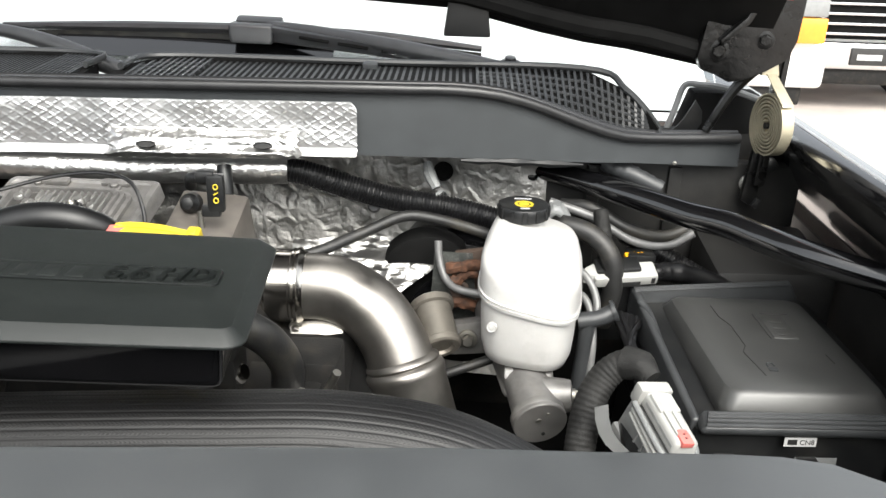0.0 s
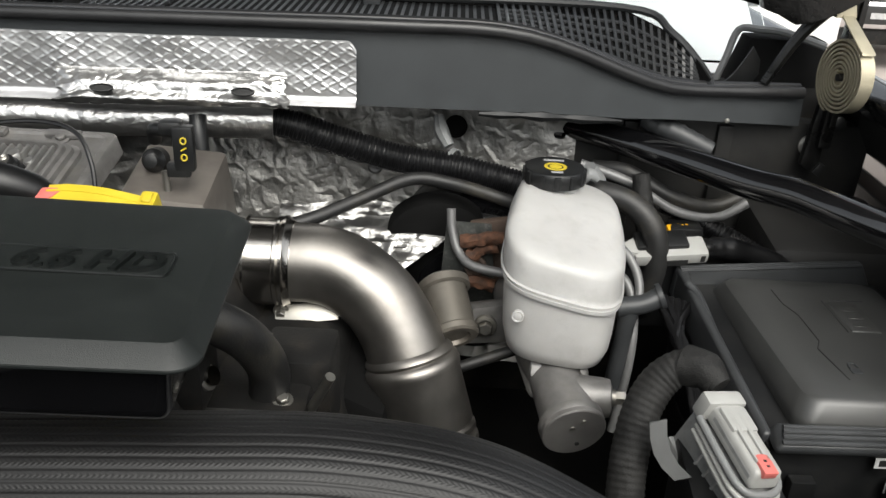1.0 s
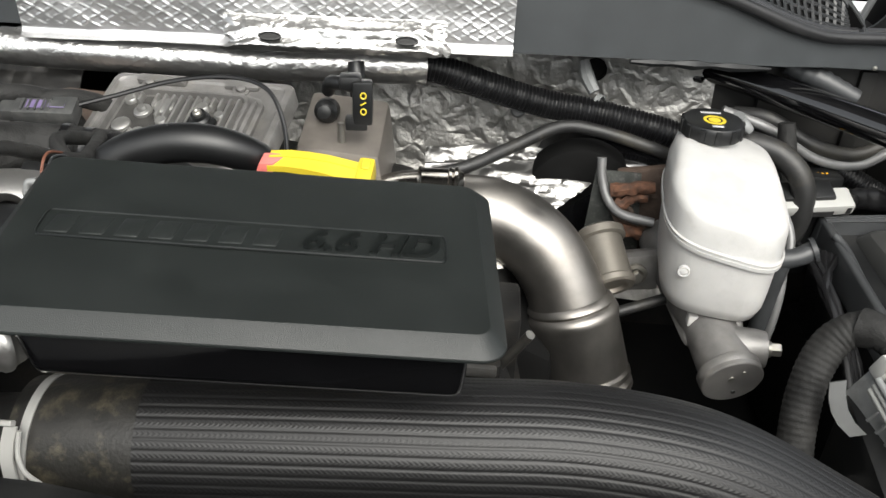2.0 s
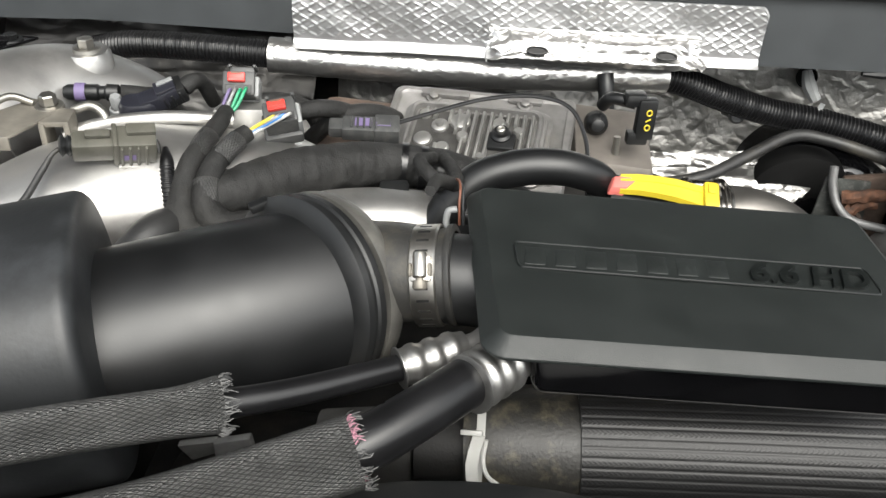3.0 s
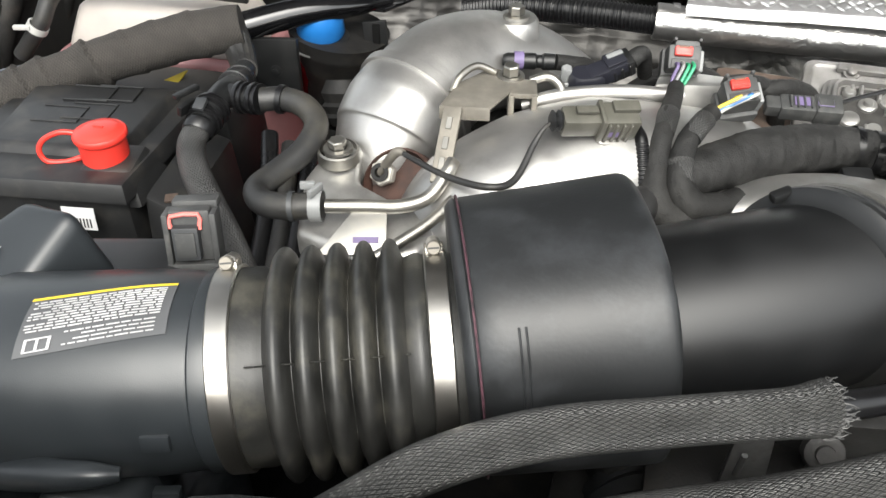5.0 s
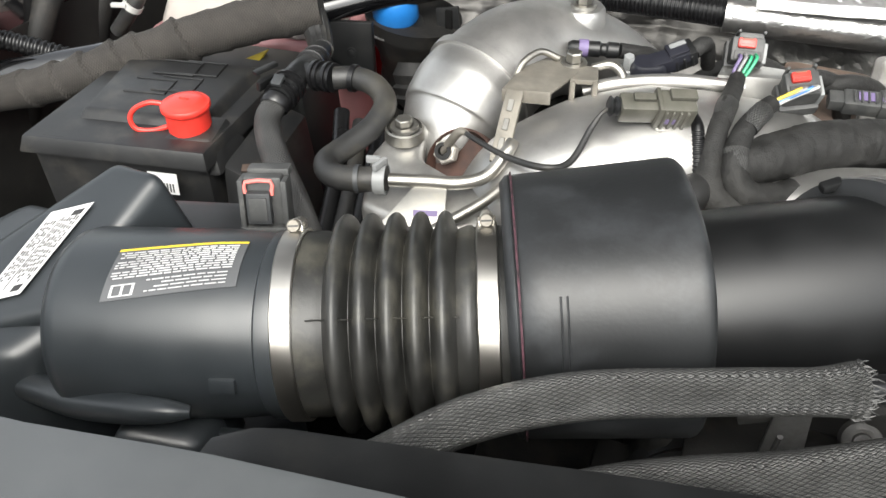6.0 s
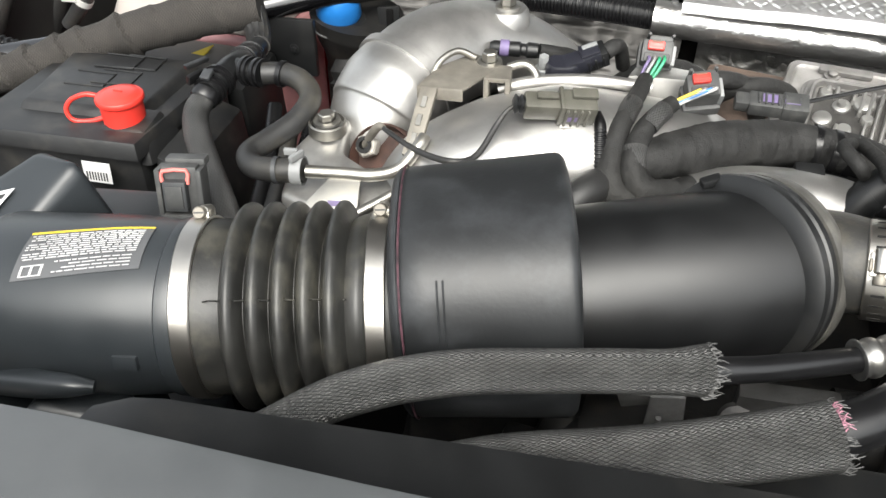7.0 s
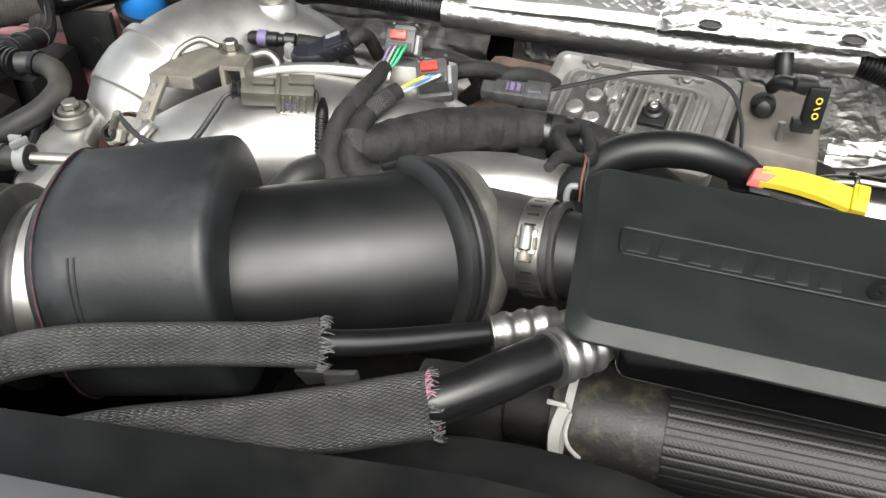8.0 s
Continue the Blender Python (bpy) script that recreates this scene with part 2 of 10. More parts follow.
CORAL = material("faded red clip", (0.62, 0.16, 0.14), 0.45, vary=0.1)
YELLOW = material("yellow plastic", (0.56, 0.43, 0.03), 0.4, vary=0.08)
ORANGE = material("orange yellow clip", (0.70, 0.36, 0.01), 0.4, vary=0.1)
BLUE = material("blue cap plastic", (0.012, 0.12, 0.36), 0.3, vary=0.15)
PINK = material("pinkish coolant tank", (0.33, 0.16, 0.165), 0.35, vary=0.1, sss=0.1)
PURPLE = material("purple paint mark", (0.13, 0.10, 0.20), 0.6, vary=0.2)
GREEN = material("green wire", (0.02, 0.25, 0.12), 0.4)
TAN = material("zinc yellow spring steel", (0.42, 0.38, 0.28), 0.4, 0.6, vary=0.15)
BROWN = material("brown insulator", (0.16, 0.06, 0.035), 0.6, vary=0.3)
PAPER = material("white label paper", (0.50, 0.50, 0.50), 0.4, vary=0.04, bump=0.0)
GREYPAPER = material("silver grey label", (0.068, 0.070, 0.073), 0.4, vary=0.06, bump=0.0)
INK = material("black print", (0.02, 0.02, 0.02), 0.5, bump=0.0)
GREYINK = material("fine grey print", (0.085, 0.085, 0.085), 0.5, bump=0.0)
PALEINK = material("white print", (0.42, 0.42, 0.42), 0.5, bump=0.0)
BRAID = braid("grey braided sleeve", (0.0025, 0.0025, 0.0025), (0.078, 0.078, 0.075), 0.0058, 2.2, 0.40, depth=0.0014, filaments=2.0)
WEAVE = ribbed_weave("black woven sleeve", (0.0030, 0.0030, 0.0032), (0.0120, 0.0120, 0.0126), 0.0071, 0.0034, 0.5, 0.00030)
CLOTH = braid("grey brown fabric wrap", (0.014, 0.0125, 0.011), (0.040, 0.035, 0.030), 0.0030, 0.55, 0.88, depth=0.0006, filaments=1.0)
LOOM = braid("black braided loom", (0.003, 0.003, 0.003), (0.062, 0.062, 0.060), 0.0042, 1.7, 0.42, depth=0.0008, filaments=2.0)
FOIL = foil("embossed bright foil", (0.72, 0.72, 0.725), 0.42, 26.0, 0.20, 0.004)
TUBEFOIL = foil("wrapped bright foil", (0.60, 0.595, 0.585), 0.30, 46.0, 0.5, 0.003)
CRUMPLED = foil("crumpled dull foil", (0.36, 0.352, 0.335), 0.40, 38.0, 0.42, 0.0024, 700.0, 0.36, 0.85)


# ---------------------------------------------------------------- mesh helpers
BASE = {}


def thing(name, at, label, category, group="", kind=""):
    ob = new(name)
    ob.empty_display_size = 0.01
    ob.location = at
    BASE[ob] = Vector(at)
    return tagged(ob, label, category, group, kind)


def finish(name, bm, mat, sharp=38):
    bmesh.ops.recalc_face_normals(bm, faces=bm.faces)
    me = bpy.data.meshes.new(name)
    bm.to_mesh(me)
    bm.free()
    me.materials.append(mat)
    me.polygons.foreach_set("use_smooth", [True] * len(me.polygons))
    me.set_sharp_from_angle(angle=radians(sharp))
    return me


def part(name, bm, mat, parent, label="", sharp=38):
    bm.transform(Matrix.Translation(-BASE[parent]))
    ob = new(name, finish(name, bm, mat, sharp))
    ob.parent = parent
    BASE[ob] = BASE[parent].copy()
    return tagged(ob, label)


def solo(name, bm, mat, label, category, group="", kind="", sharp=38):
    lo = [min(v.co[k] for v in bm.verts) for k in range(3)]
    hi = [max(v.co[k] for v in bm.verts) for k in range(3)]
    at = Vector(((lo[0] + hi[0]) / 2, (lo[1] + hi[1]) / 2, lo[2]))
    bm.transform(Matrix.Translation(-at))
    ob = new(name, finish(name, bm, mat, sharp))
    ob.location = at
    BASE[ob] = at
    return tagged(ob, label, category, group, kind)


def spline(pts, steps):
    """Catmull-Rom through pts; also the parameter of each sample."""
    pts = [Vector(p) for p in pts]
    ext = [pts[0] * 2 - pts[1]] + pts + [pts[-1] * 2 - pts[-2]]
    out, par = [], []
    for k in range(len(pts) - 1):
        a, b, c, d = ext[k:k + 4]
        for s in range(steps):
            t = s / steps
            out.append(0.5 * ((2 * b) + (c - a) * t + (2 * a - 5 * b + 4 * c - d) * t * t + (3 * b - a - 3 * c + d) * t ** 3))
            par.append(k + t)
    return out + [pts[-1]], par + [len(pts) - 1.0]


def ring_axes(way, side=None):
    side = side if side is not None else Vector((0, 0, 1))
    u = side - way * side.dot(way)
    if u.length < 1e-4:
        u = Vector((1, 0, 0)) - way * way.x
    u.normalize()
    return u, way.cross(u)


def tube(pts, r, seg=14, steps=6, caps=True, shape=None, wall=0.0, bm=None, hollow=False):
    """A round body swept along pts. r: one radius or one at each point. shape(length, angle) scales the radius."""
    bm = bm or bmesh.new()
    uv = bm.loops.layers.uv.verify()
    line, par = spline(pts, steps) if len(pts) > 2 or steps > 1 else ([Vector(p) for p in pts], [0.0, 1.0])
    rad = [r] * len(pts) if isinstance(r, (int, float)) else r
    u = None
    rings, along = [], 0.0
    lengths = []
    for k, p in enumerate(line):
        way = (line[min(k + 1, len(line) - 1)] - line[max(k - 1, 0)]).normalized()
        u, v = ring_axes(way, u)
        if k:
            along += (p - line[k - 1]).length
        lengths.append(along)
        q = min(int(par[k]), len(rad) - 2)
        rr = rad[q] + (rad[q + 1] - rad[q]) * (par[k] - q)
        ring = []
        for s in range(seg):
            a = 2 * math.pi * s / seg
            f = shape(along, a) if shape else 1.0
            ring.append(bm.verts.new(p + (u * math.cos(a) + v * math.sin(a)) * rr * f))
        rings.append((ring, rr))
    for k in range(len(rings) - 1):
        (a, ra), (b, rb) = rings[k], rings[k + 1]
        for s in range(seg):
            e = (s + 1) % seg
            f = bm.faces.new((a[s], a[e], b[e], b[s]))
            arc = 2 * math.pi * max(ra, rb) / seg
            for loop, (x, y) in zip(f.loops, ((lengths[k], s), (lengths[k], s + 1), (lengths[k + 1], s + 1), (lengths[k + 1], s))):
                loop[uv].uv = (x, y * arc)
    if caps:
        bm.faces.new(rings[0][0])
        bm.faces.new(list(reversed(rings[-1][0])))
    return bm


def lathe(a, b, profile, seg=24, bm=None, squash=1.0):
    """Rings of radius r at h metres from a towards b: profile is a list of (h, r); ends with r 0 close it."""
    bm = bm or bmesh.new()
    a, way = Vector(a), (Vector(b) - Vector(a)).normalized()
    u, v = ring_axes(way)
    rings = []
    for h, r in profile:
        if r <= 0:
            rings.append([bm.verts.new(a + way * h)])
        else:
            rings.append([bm.verts.new(a + way * h + (u * math.cos(2 * math.pi * s / seg) * squash + v * math.sin(2 * math.pi * s / seg)) * r) for s in range(seg)])
    for p, q in zip(rings, rings[1:]):
        for s in range(seg):
            e = (s + 1) % seg
            if len(p) == 1 and len(q) > 1:
                bm.faces.new((p[0], q[e], q[s]))
            elif len(q) == 1 and len(p) > 1:
                bm.faces.new((p[s], p[e], q[0]))
            elif len(p) > 1:
                bm.faces.new((p[s], p[e], q[e], q[s]))
    return bm


def rounded(bm, width, seg=2, angle=25):
    edges = [e for e in bm.edges if len(e.link_faces) == 2 and e.calc_face_angle(0) > radians(angle)]
    if edges and width:
        bmesh.ops.bevel(bm, geom=edges, offset=width, segments=seg, profile=0.6, affect="EDGES", clamp_overlap=True)
    return bm


def block(corners_low, corners_high, bevel=0.003, seg=2):
    """A hexahedron or prism from two loops of points, bevelled."""
    bm = bmesh.new()
    lo = [bm.verts.new(c) for c in corners_low]
    hi = [bm.verts.new(c) for c in corners_high]
    n = len(lo)
    bm.faces.new(list(reversed(lo)))
    bm.faces.new(hi)
    for k in range(n):
        bm.faces.new((lo[k], lo[(k + 1) % n], hi[(k + 1) % n], hi[k]))
    bmesh.ops.recalc_face_normals(bm, faces=bm.faces)
    return rounded(bm, bevel, seg)


def box(m, sx, sy, sz, bevel=0.002, seg=2, taper=1.0):
    """A box centred on m's origin in x and y, from z 0 to sz, its top scaled by taper."""
    x, y = sx / 2, sy / 2
    quad = ((-x, -y), (x, -y), (x, y), (-x, y))
    bm = block([(a, b, 0) for a, b in quad], [(a * taper, b * taper, sz) for a, b in quad], bevel, seg)
    bm.transform(m)
    return bm


def join(*parts):
    """Several bmeshes as one."""
    out = parts[0]
    for other in parts[1:]:
        me = bpy.data.meshes.new("joined")
        other.to_mesh(me)
        other.free()
        out.from_mesh(me)
        bpy.data.meshes.remove(me)
    return out


def frame_at(at, x_way, z_way):
    """A pose at a point, with its x along x_way and z near z_way."""
    x = Vector(x_way).normalized()
    z = Vector(z_way)
    z = (z - x * z.dot(x)).normalized()
    y = z.cross(x)
    m = Matrix((x, y, z)).transposed().to_4x4()
    m.translation = at
    return m


def letters(text, size, depth, m, bold=0.0):
    """Raised letters in the plane of m, left aligned, as a bmesh."""
    data = bpy.data.curves.new("letters", "FONT")
    data.body, data.size, data.extrude, data.offset = text, size, depth, bold
    ob = bpy.data.objects.new("letters", data)
    scene.collection.objects.link(ob)
    me = bpy.data.meshes.new_from_object(ob.evaluated_get(bpy.context.evaluated_depsgraph_get()))
    bm = bmesh.new()
    bm.from_mesh(me)
    bm.transform(m)
    bpy.data.objects.remove(ob)
    bpy.data.curves.remove(data)
    bpy.data.meshes.remove(me)
    return bm


def bolt(at, way, r, h, bm=None, washer=1.7):
    """A flanged hexagon head."""
    bm = lathe(at, Vector(at) + Vector(way), [(0, 0), (0, r * washer), (h * 0.25, r * washer * 0.95), (h * 0.3, r * 1.1)], 20, bm)
    return lathe(at, Vector(at) + Vector(way), [(h * 0.28, r), (h * 0.92, r), (h, r * 0.86), (h, 0)], 6, bm)


def sheet(rows, thick, bm=None):
    """A plate through a grid of points (rows of equal length), thickened along its normals."""
    bm = bm or bmesh.new()
    grid = [[bm.verts.new(p) for p in row] for row in rows]
    for a, b in zip(grid, grid[1:]):
        for k in range(len(a) - 1):
            bm.faces.new((a[k], a[k + 1], b[k + 1], b[k]))
    bmesh.ops.recalc_face_normals(bm, faces=bm.faces)
    bm.normal_update()
    if thick:
        bmesh.ops.solidify(bm, geom=bm.faces[:], thickness=thick)
    return bm


def loft(rings, caps=True):
    bm = bmesh.new()
    vs = [[bm.verts.new(p) for p in ring] for ring in rings]
    n = len(vs[0])
    for a, b in zip(vs, vs[1:]):
        for s in range(n):
            bm.faces.new((a[s], a[(s + 1) % n], b[(s + 1) % n], b[s]))
    if caps:
        bm.faces.new(vs[0])
        bm.faces.new(list(reversed(vs[-1])))
    return bm


def clamp(name, centre, way, r, width, screw_way, label):
    """A worm-drive clamp: band, housing and slotted screw."""
    c, w, s = Vector(centre), Vector(way).normalized(), Vector(screw_way)
    s = (s - w * s.dot(w)).normalized()
    t = thing(name, c - Vector((0, 0, r)), label, "hose clamp", "hose clamps")
    a = c - w * width / 2
    part("band", lathe(a, c + w, [(0, r), (0, r + 0.0012), (0.001, r + 0.0022), (width - 0.001, r + 0.0022), (width, r + 0.0012), (width, r)], 72), BAND, t)
    m = frame_at(c + s * (r + 0.001), w.cross(s), s)
    barrel = lathe(m @ Vector((-0.011, 0, 0.0042)), m @ Vector((0.011, 0, 0.0042)), [(0, 0.0022), (0, 0.0040), (0.001, 0.0047), (0.0165, 0.0047), (0.0175, 0.0038), (0.0180, 0.0012)], 20)
    part("housing", join(box(m, 0.017, width * 0.80, 0.0040, 0.0014), barrel), BAND, t, "bright rolled screw housing")
    for k in (-1, 1):
        part("housing_ear", box(m @ pose(0.001, k * width * 0.36, 0.0), 0.009, width * 0.14, 0.0058, 0.0008, 1), TANNED, t)
    screw = part("screw", lathe(m @ Vector((0.006, 0, 0.0042)), m @ Vector((0.017, 0, 0.0042)), [(0, 0.0026), (0.0022, 0.0026), (0.0024, 0.0046), (0.0070, 0.0048), (0.0082, 0.0040), (0.0082, 0)], 12), TANNED, t, "slotted tan screw head")
    part("screw_slot", box(m @ pose(0.0140, 0, 0.0036), 0.0008, 0.0074, 0.0012, 0), INK, screw)
    return t


# ---------------------------------------------------------------- the setting
def lerp(table, x):
    """Straight interpolation in a short table of (x, value)."""
    if x <= table[0][0]:
        return table[0][1]
    for (a, p), (b, q) in zip(table, table[1:]):
        if x <= b:
            return p + (q - p) * (x - a) / (b - a)
    return table[-1][1]


def span(a, b, n):
    return [a + (b - a) * k / (n - 1) for k in range(n)]


GROUND = material("pale pinkish concrete", (0.42, 0.37, 0.34), 0.85, vary=0.12, scale=1.5, bump=0.3, fine=40, stain=(0.28, 0.25, 0.23), stain_scale=0.6, stain_amount=0.5)
solo("ground", sheet([[(x, y, 0) for x in span(-400, 400, 9)] for y in span(-400, 400, 9)], 0), GROUND,
     "pale pinkish concrete yard under the truck", "ground", kind="structure")

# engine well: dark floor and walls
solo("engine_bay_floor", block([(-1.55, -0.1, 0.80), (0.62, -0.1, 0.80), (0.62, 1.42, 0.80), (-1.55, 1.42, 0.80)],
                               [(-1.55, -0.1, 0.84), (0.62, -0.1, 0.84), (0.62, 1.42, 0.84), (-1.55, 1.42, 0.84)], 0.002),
     PIT, "near-black splash tray under the engine", "floor", kind="structure")


def bumpy(x, z, amount):
    p = Vector((x * 7, z * 7, 0.3))
    ridge = abs(noise.noise(p)) + 0.5 * abs(noise.noise(p * 2.3)) + 0.25 * abs(noise.noise(p * 5.1))
    return amount * ridge


# firewall with its crumpled foil mat
solo("firewall", block([(-1.55, 1.30, 0.84), (0.53, 1.30, 0.84), (0.53, 1.33, 0.84), (-1.55, 1.33, 0.84)],
                       [(-1.55, 1.30, 1.33), (0.53, 1.30, 1.33), (0.53, 1.33, 1.33), (-1.55, 1.33, 1.33)], 0.002),
     DARK, "dark painted steel firewall behind the engine", "wall", kind="structure")


def mat_point(x, k):
    """The insulation mat: hangs under the cowl, then leans forward over the bell housing."""
    t = k
    y = 1.285 - 0.10 * t * t - 0.02 * math.sin(x * 9)
    z = 1.335 - 0.36 * t
    return (x, y - bumpy(x * 1.2, z * 1.5, 0.006), z)


solo("foil_insulation_mat", sheet([[mat_point(x, k) for x in span(-0.62, 0.16, 90)] for k in span(0, 1, 50)], 0.003), CRUMPLED,
     "crumpled dull silver foil insulation on the firewall", "insulation", sharp=50)
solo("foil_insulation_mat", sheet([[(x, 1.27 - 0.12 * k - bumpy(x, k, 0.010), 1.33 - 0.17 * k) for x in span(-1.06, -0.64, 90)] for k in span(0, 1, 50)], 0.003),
     foil("dark grey foil", (0.095, 0.092, 0.088), 0.40, 24.0, 0.38, 0.0024, 0.0, 0.42, 0.85), "dark grey foil insulation below the cowl", "insulation", sharp=50)
HOLE = material("dark opening", (0.004, 0.004, 0.004), 0.9, vary=0.2, spec=0.1)
for x, y, z, r in ((-0.1860, 1.2570, 1.2560, 0.0105), (0.0060, 1.2545, 1.2680, 0.0130)):
    solo("foil_opening", lathe((x, y, z), (x, y - 0.3, z + 0.1), [(0, 0), (0, r), (0.004, r * 1.12), (0.0045, r), (0.001, r * 0.9), (0.001, 0)], 24), HOLE, "dark round opening in the foil insulation", "opening", "openings in the insulation")
pin = thing("insulation_pin", (-0.0905, 1.215, 1.19), "grey threaded pin holding the foil insulation", "pin")
part("pin_shank", tube([(-0.0905, 1.245, 1.214), (-0.0905, 1.195, 1.231)], 0.0050, 12, 1), LINE, pin)
part("pin_head", lathe((-0.0905, 1.195, 1.231), (-0.0905, 1.17, 1.239), [(0, 0.0095), (0.006, 0.0095), (0.008, 0.007), (0.008, 0)], 16), LINE, pin)
solo("foil_insulation_patch", sheet([[(x, 1.16 - 0.14 * k - bumpy(x + 2, k, 0.014), 1.20 - 0.13 * k - 0.35 * (x + 0.06) ** 2) for x in span(-0.20, 0.045 - 0.13 * min(1.0, 1.6 * k), 70)] for k in span(0, 1, 50)], 0.002),
           foil("bright crumpled foil", (0.34, 0.335, 0.325), 0.36, 26.0, 0.6, 0.003, 0.0, 0.3), "bright crumpled foil flap above the brake booster", "insulation", sharp=50)

# cowl: grey plate, rubber seal, slotted grille
SEAL_Y = [(-1.5, 1.16), (-0.95, 1.135), (-0.1, 1.132), (0.09, 1.155), (0.2, 1.18), (0.27, 1.205), (0.44, 1.25)]
SEAL_Z = [(-1.5, 1.36), (-1.0, 1.392), (-0.7, 1.405), (-0.1, 1.413), (0.03, 1.411), (0.10, 1.402), (0.17, 1.375), (0.23, 1.350), (0.27, 1.341), (0.44, 1.334)]
COWL_LOW = [(-1.5, 1.285), (-0.9, 1.322), (-0.1, 1.323), (0.095, 1.318), (0.434, 1.291)]
cowl = thing("cowl_panel", (-0.5, 1.2, 1.30), "dark grey plastic cowl panel below the windscreen", "cowl panel", kind="structure")
xs = span(-1.5, 0.435, 60)


def cowl_row(k):
    return [(x, lerp(SEAL_Y, x) + 0.010 - 0.004 * (1 - k), lerp(COWL_LOW, x) + (lerp(SEAL_Z, x) - 0.004 - lerp(COWL_LOW, x)) * k) for x in xs]


part("cowl_plate", sheet([cowl_row(k) for k in (0, 0.04, 0.5, 1)], 0.004), GREY, cowl, "plain grey face plate")
part("cowl_ledge", sheet([[(x, lerp(SEAL_Y, x) + 0.010 + d, lerp(SEAL_Z, x) - 0.006 - 0.1 * d) for x in xs] for d in (0, 0.03, 0.06)], 0.004), BLACK, cowl)
part("cowl_underside", sheet([[(x, lerp(SEAL_Y, x) + 0.008 + d, lerp(COWL_LOW, x) + 0.003) for x in xs] for d in (0, 0.06, 0.12)], 0.003), BLACK, cowl)
seal_pts = [(x, lerp(SEAL_Y, x), lerp(SEAL_Z, x)) for x in span(-1.5, 0.43, 34)]
part("weather_strip", join(tube(seal_pts, 0.0075, 10, 2), tube([(x, y + 0.013, z + 0.003) for x, y, z in seal_pts], 0.006, 8, 2)), SEAL, cowl, "double-lipped black rubber seal")
solo("cowl_drain_lip", join(tube([(x, lerp(SEAL_Y, x) + 0.006, lerp(COWL_LOW, x) - 0.004) for x in span(0.03, 0.20, 8)], [0.003, 0.006, 0.004, 0.008, 0.004, 0.007, 0.005, 0.002], 8, 3)),
     BLACK, "ragged black rubber lip under the cowl panel", "seal")
solo("screw", bolt((0.336, 1.222, 1.302), (0, -1, 0.1), 0.0018, 0.002), ZINC, "small bright screw in the cowl plate", "screw")

# grille slats above the seal
grille = thing("cowl_grille", (-0.1, 1.25, 1.40), "black plastic air intake grille in front of the windscreen", "grille", kind="structure")


BACK_Z = [(-0.45, 1.415), (0.205, 1.416), (0.265, 1.393), (0.303, 1.366), (0.309, 1.348)]


def back_edge(x):
    return lerp([(-0.445, 1.20), (-0.41, 1.300), (0.205, 1.300), (0.265, 1.270), (0.303, 1.240), (0.309, 1.216)], x)


def grille_z(x, y):
    y0 = lerp(SEAL_Y, x) + 0.02
    t = min(1.0, max(0.0, (y - y0) / max(0.01, back_edge(x) - y0)))
    return lerp(SEAL_Z, x) + (lerp(BACK_Z, x) - lerp(SEAL_Z, x)) * t


part("grille_tray", sheet([[(x, lerp(SEAL_Y, x) + 0.02 + (back_edge(x) - lerp(SEAL_Y, x) - 0.02) * y, grille_z(x, lerp(SEAL_Y, x) + 0.02 + (back_edge(x) - lerp(SEAL_Y, x) - 0.02) * y) - 0.0045) for x in span(-0.45, 0.308, 44)] for y in span(0, 1.05, 6)], 0.003), PIT, grille)
# added near-black sheet that blocks the bright view so the grille gaps stay dark
part("dark_backing", sheet([[(x, back_edge(x) + 0.003, lerp(BACK_Z, x) + 0.001 - d) for x in span(-0.44, 0.308, 44)] for d in (0, 0.02, 0.045)], 0.003), PIT, grille)
edge_line = [(-0.44, 1.21), (-0.41, 1.30), (-0.10, 1.30), (0.205, 1.30), (0.265, 1.270), (0.303, 1.240), (0.309, 1.218)]
part("grille_border", tube([(x, y, grille_z(x, y) + 0.002) for x, y in edge_line], 0.005, 8, 6), GRILLE, grille)


slats = [-0.425 + 0.0095 * k for k in range(80)]
for x in slats:
    y0, y1 = lerp(SEAL_Y, x) + 0.022, back_edge(x)
    if y1 - y0 < 0.012:
        continue
    closed = -0.33 < x < 0.045
    mid = [(x, y0 + (y1 - y0) * t, grille_z(x, y0 + (y1 - y0) * t) - (0.004 if closed else 0)) for t in span(0, 1, 4)]
    w = 0.0019
    part("slat", block([(a - w, b, c - 0.010) for a, b, c in (mid[0], mid[-1])] + [(a + w, b, c - 0.010) for a, b, c in (mid[-1], mid[0])],
                       [(a - w, b, c) for a, b, c in (mid[0], mid[-1])] + [(a + w, b, c) for a, b, c in (mid[-1], mid[0])], 0), GRILLE, grille)
for t in (0.16, 0.32, 0.48, 0.64, 0.80):
    row = [(x, lerp(SEAL_Y, x) + 0.022 + (back_edge(x) - lerp(SEAL_Y, x) - 0.022) * t) for x in span(0.05, 0.302, 14)]
    part("cross_bar", tube([(x, y, grille_z(x, y) - 0.003) for x, y in row], 0.0024, 6, 1), GRILLE, grille)
    row = [(x, lerp(SEAL_Y, x) + 0.022 + (back_edge(x) - lerp(SEAL_Y, x) - 0.022) * t) for x in span(-0.425, -0.335, 5)]
    part("cross_bar", tube([(x, y, grille_z(x, y) - 0.003) for x, y in row], 0.0024, 6, 1), GRILLE, grille)
part("closed_panel", sheet([[(x, lerp(SEAL_Y, x) + 0.022 + (back_edge(x) - lerp(SEAL_Y, x) - 0.022) * t, grille_z(x, lerp(SEAL_Y, x) + 0.022 + (back_edge(x) - lerp(SEAL_Y, x) - 0.022) * t) - 0.006) for x in span(-0.335, 0.047, 24)] for t in (0, 0.5, 1)], 0.002), GRILLE, grille)
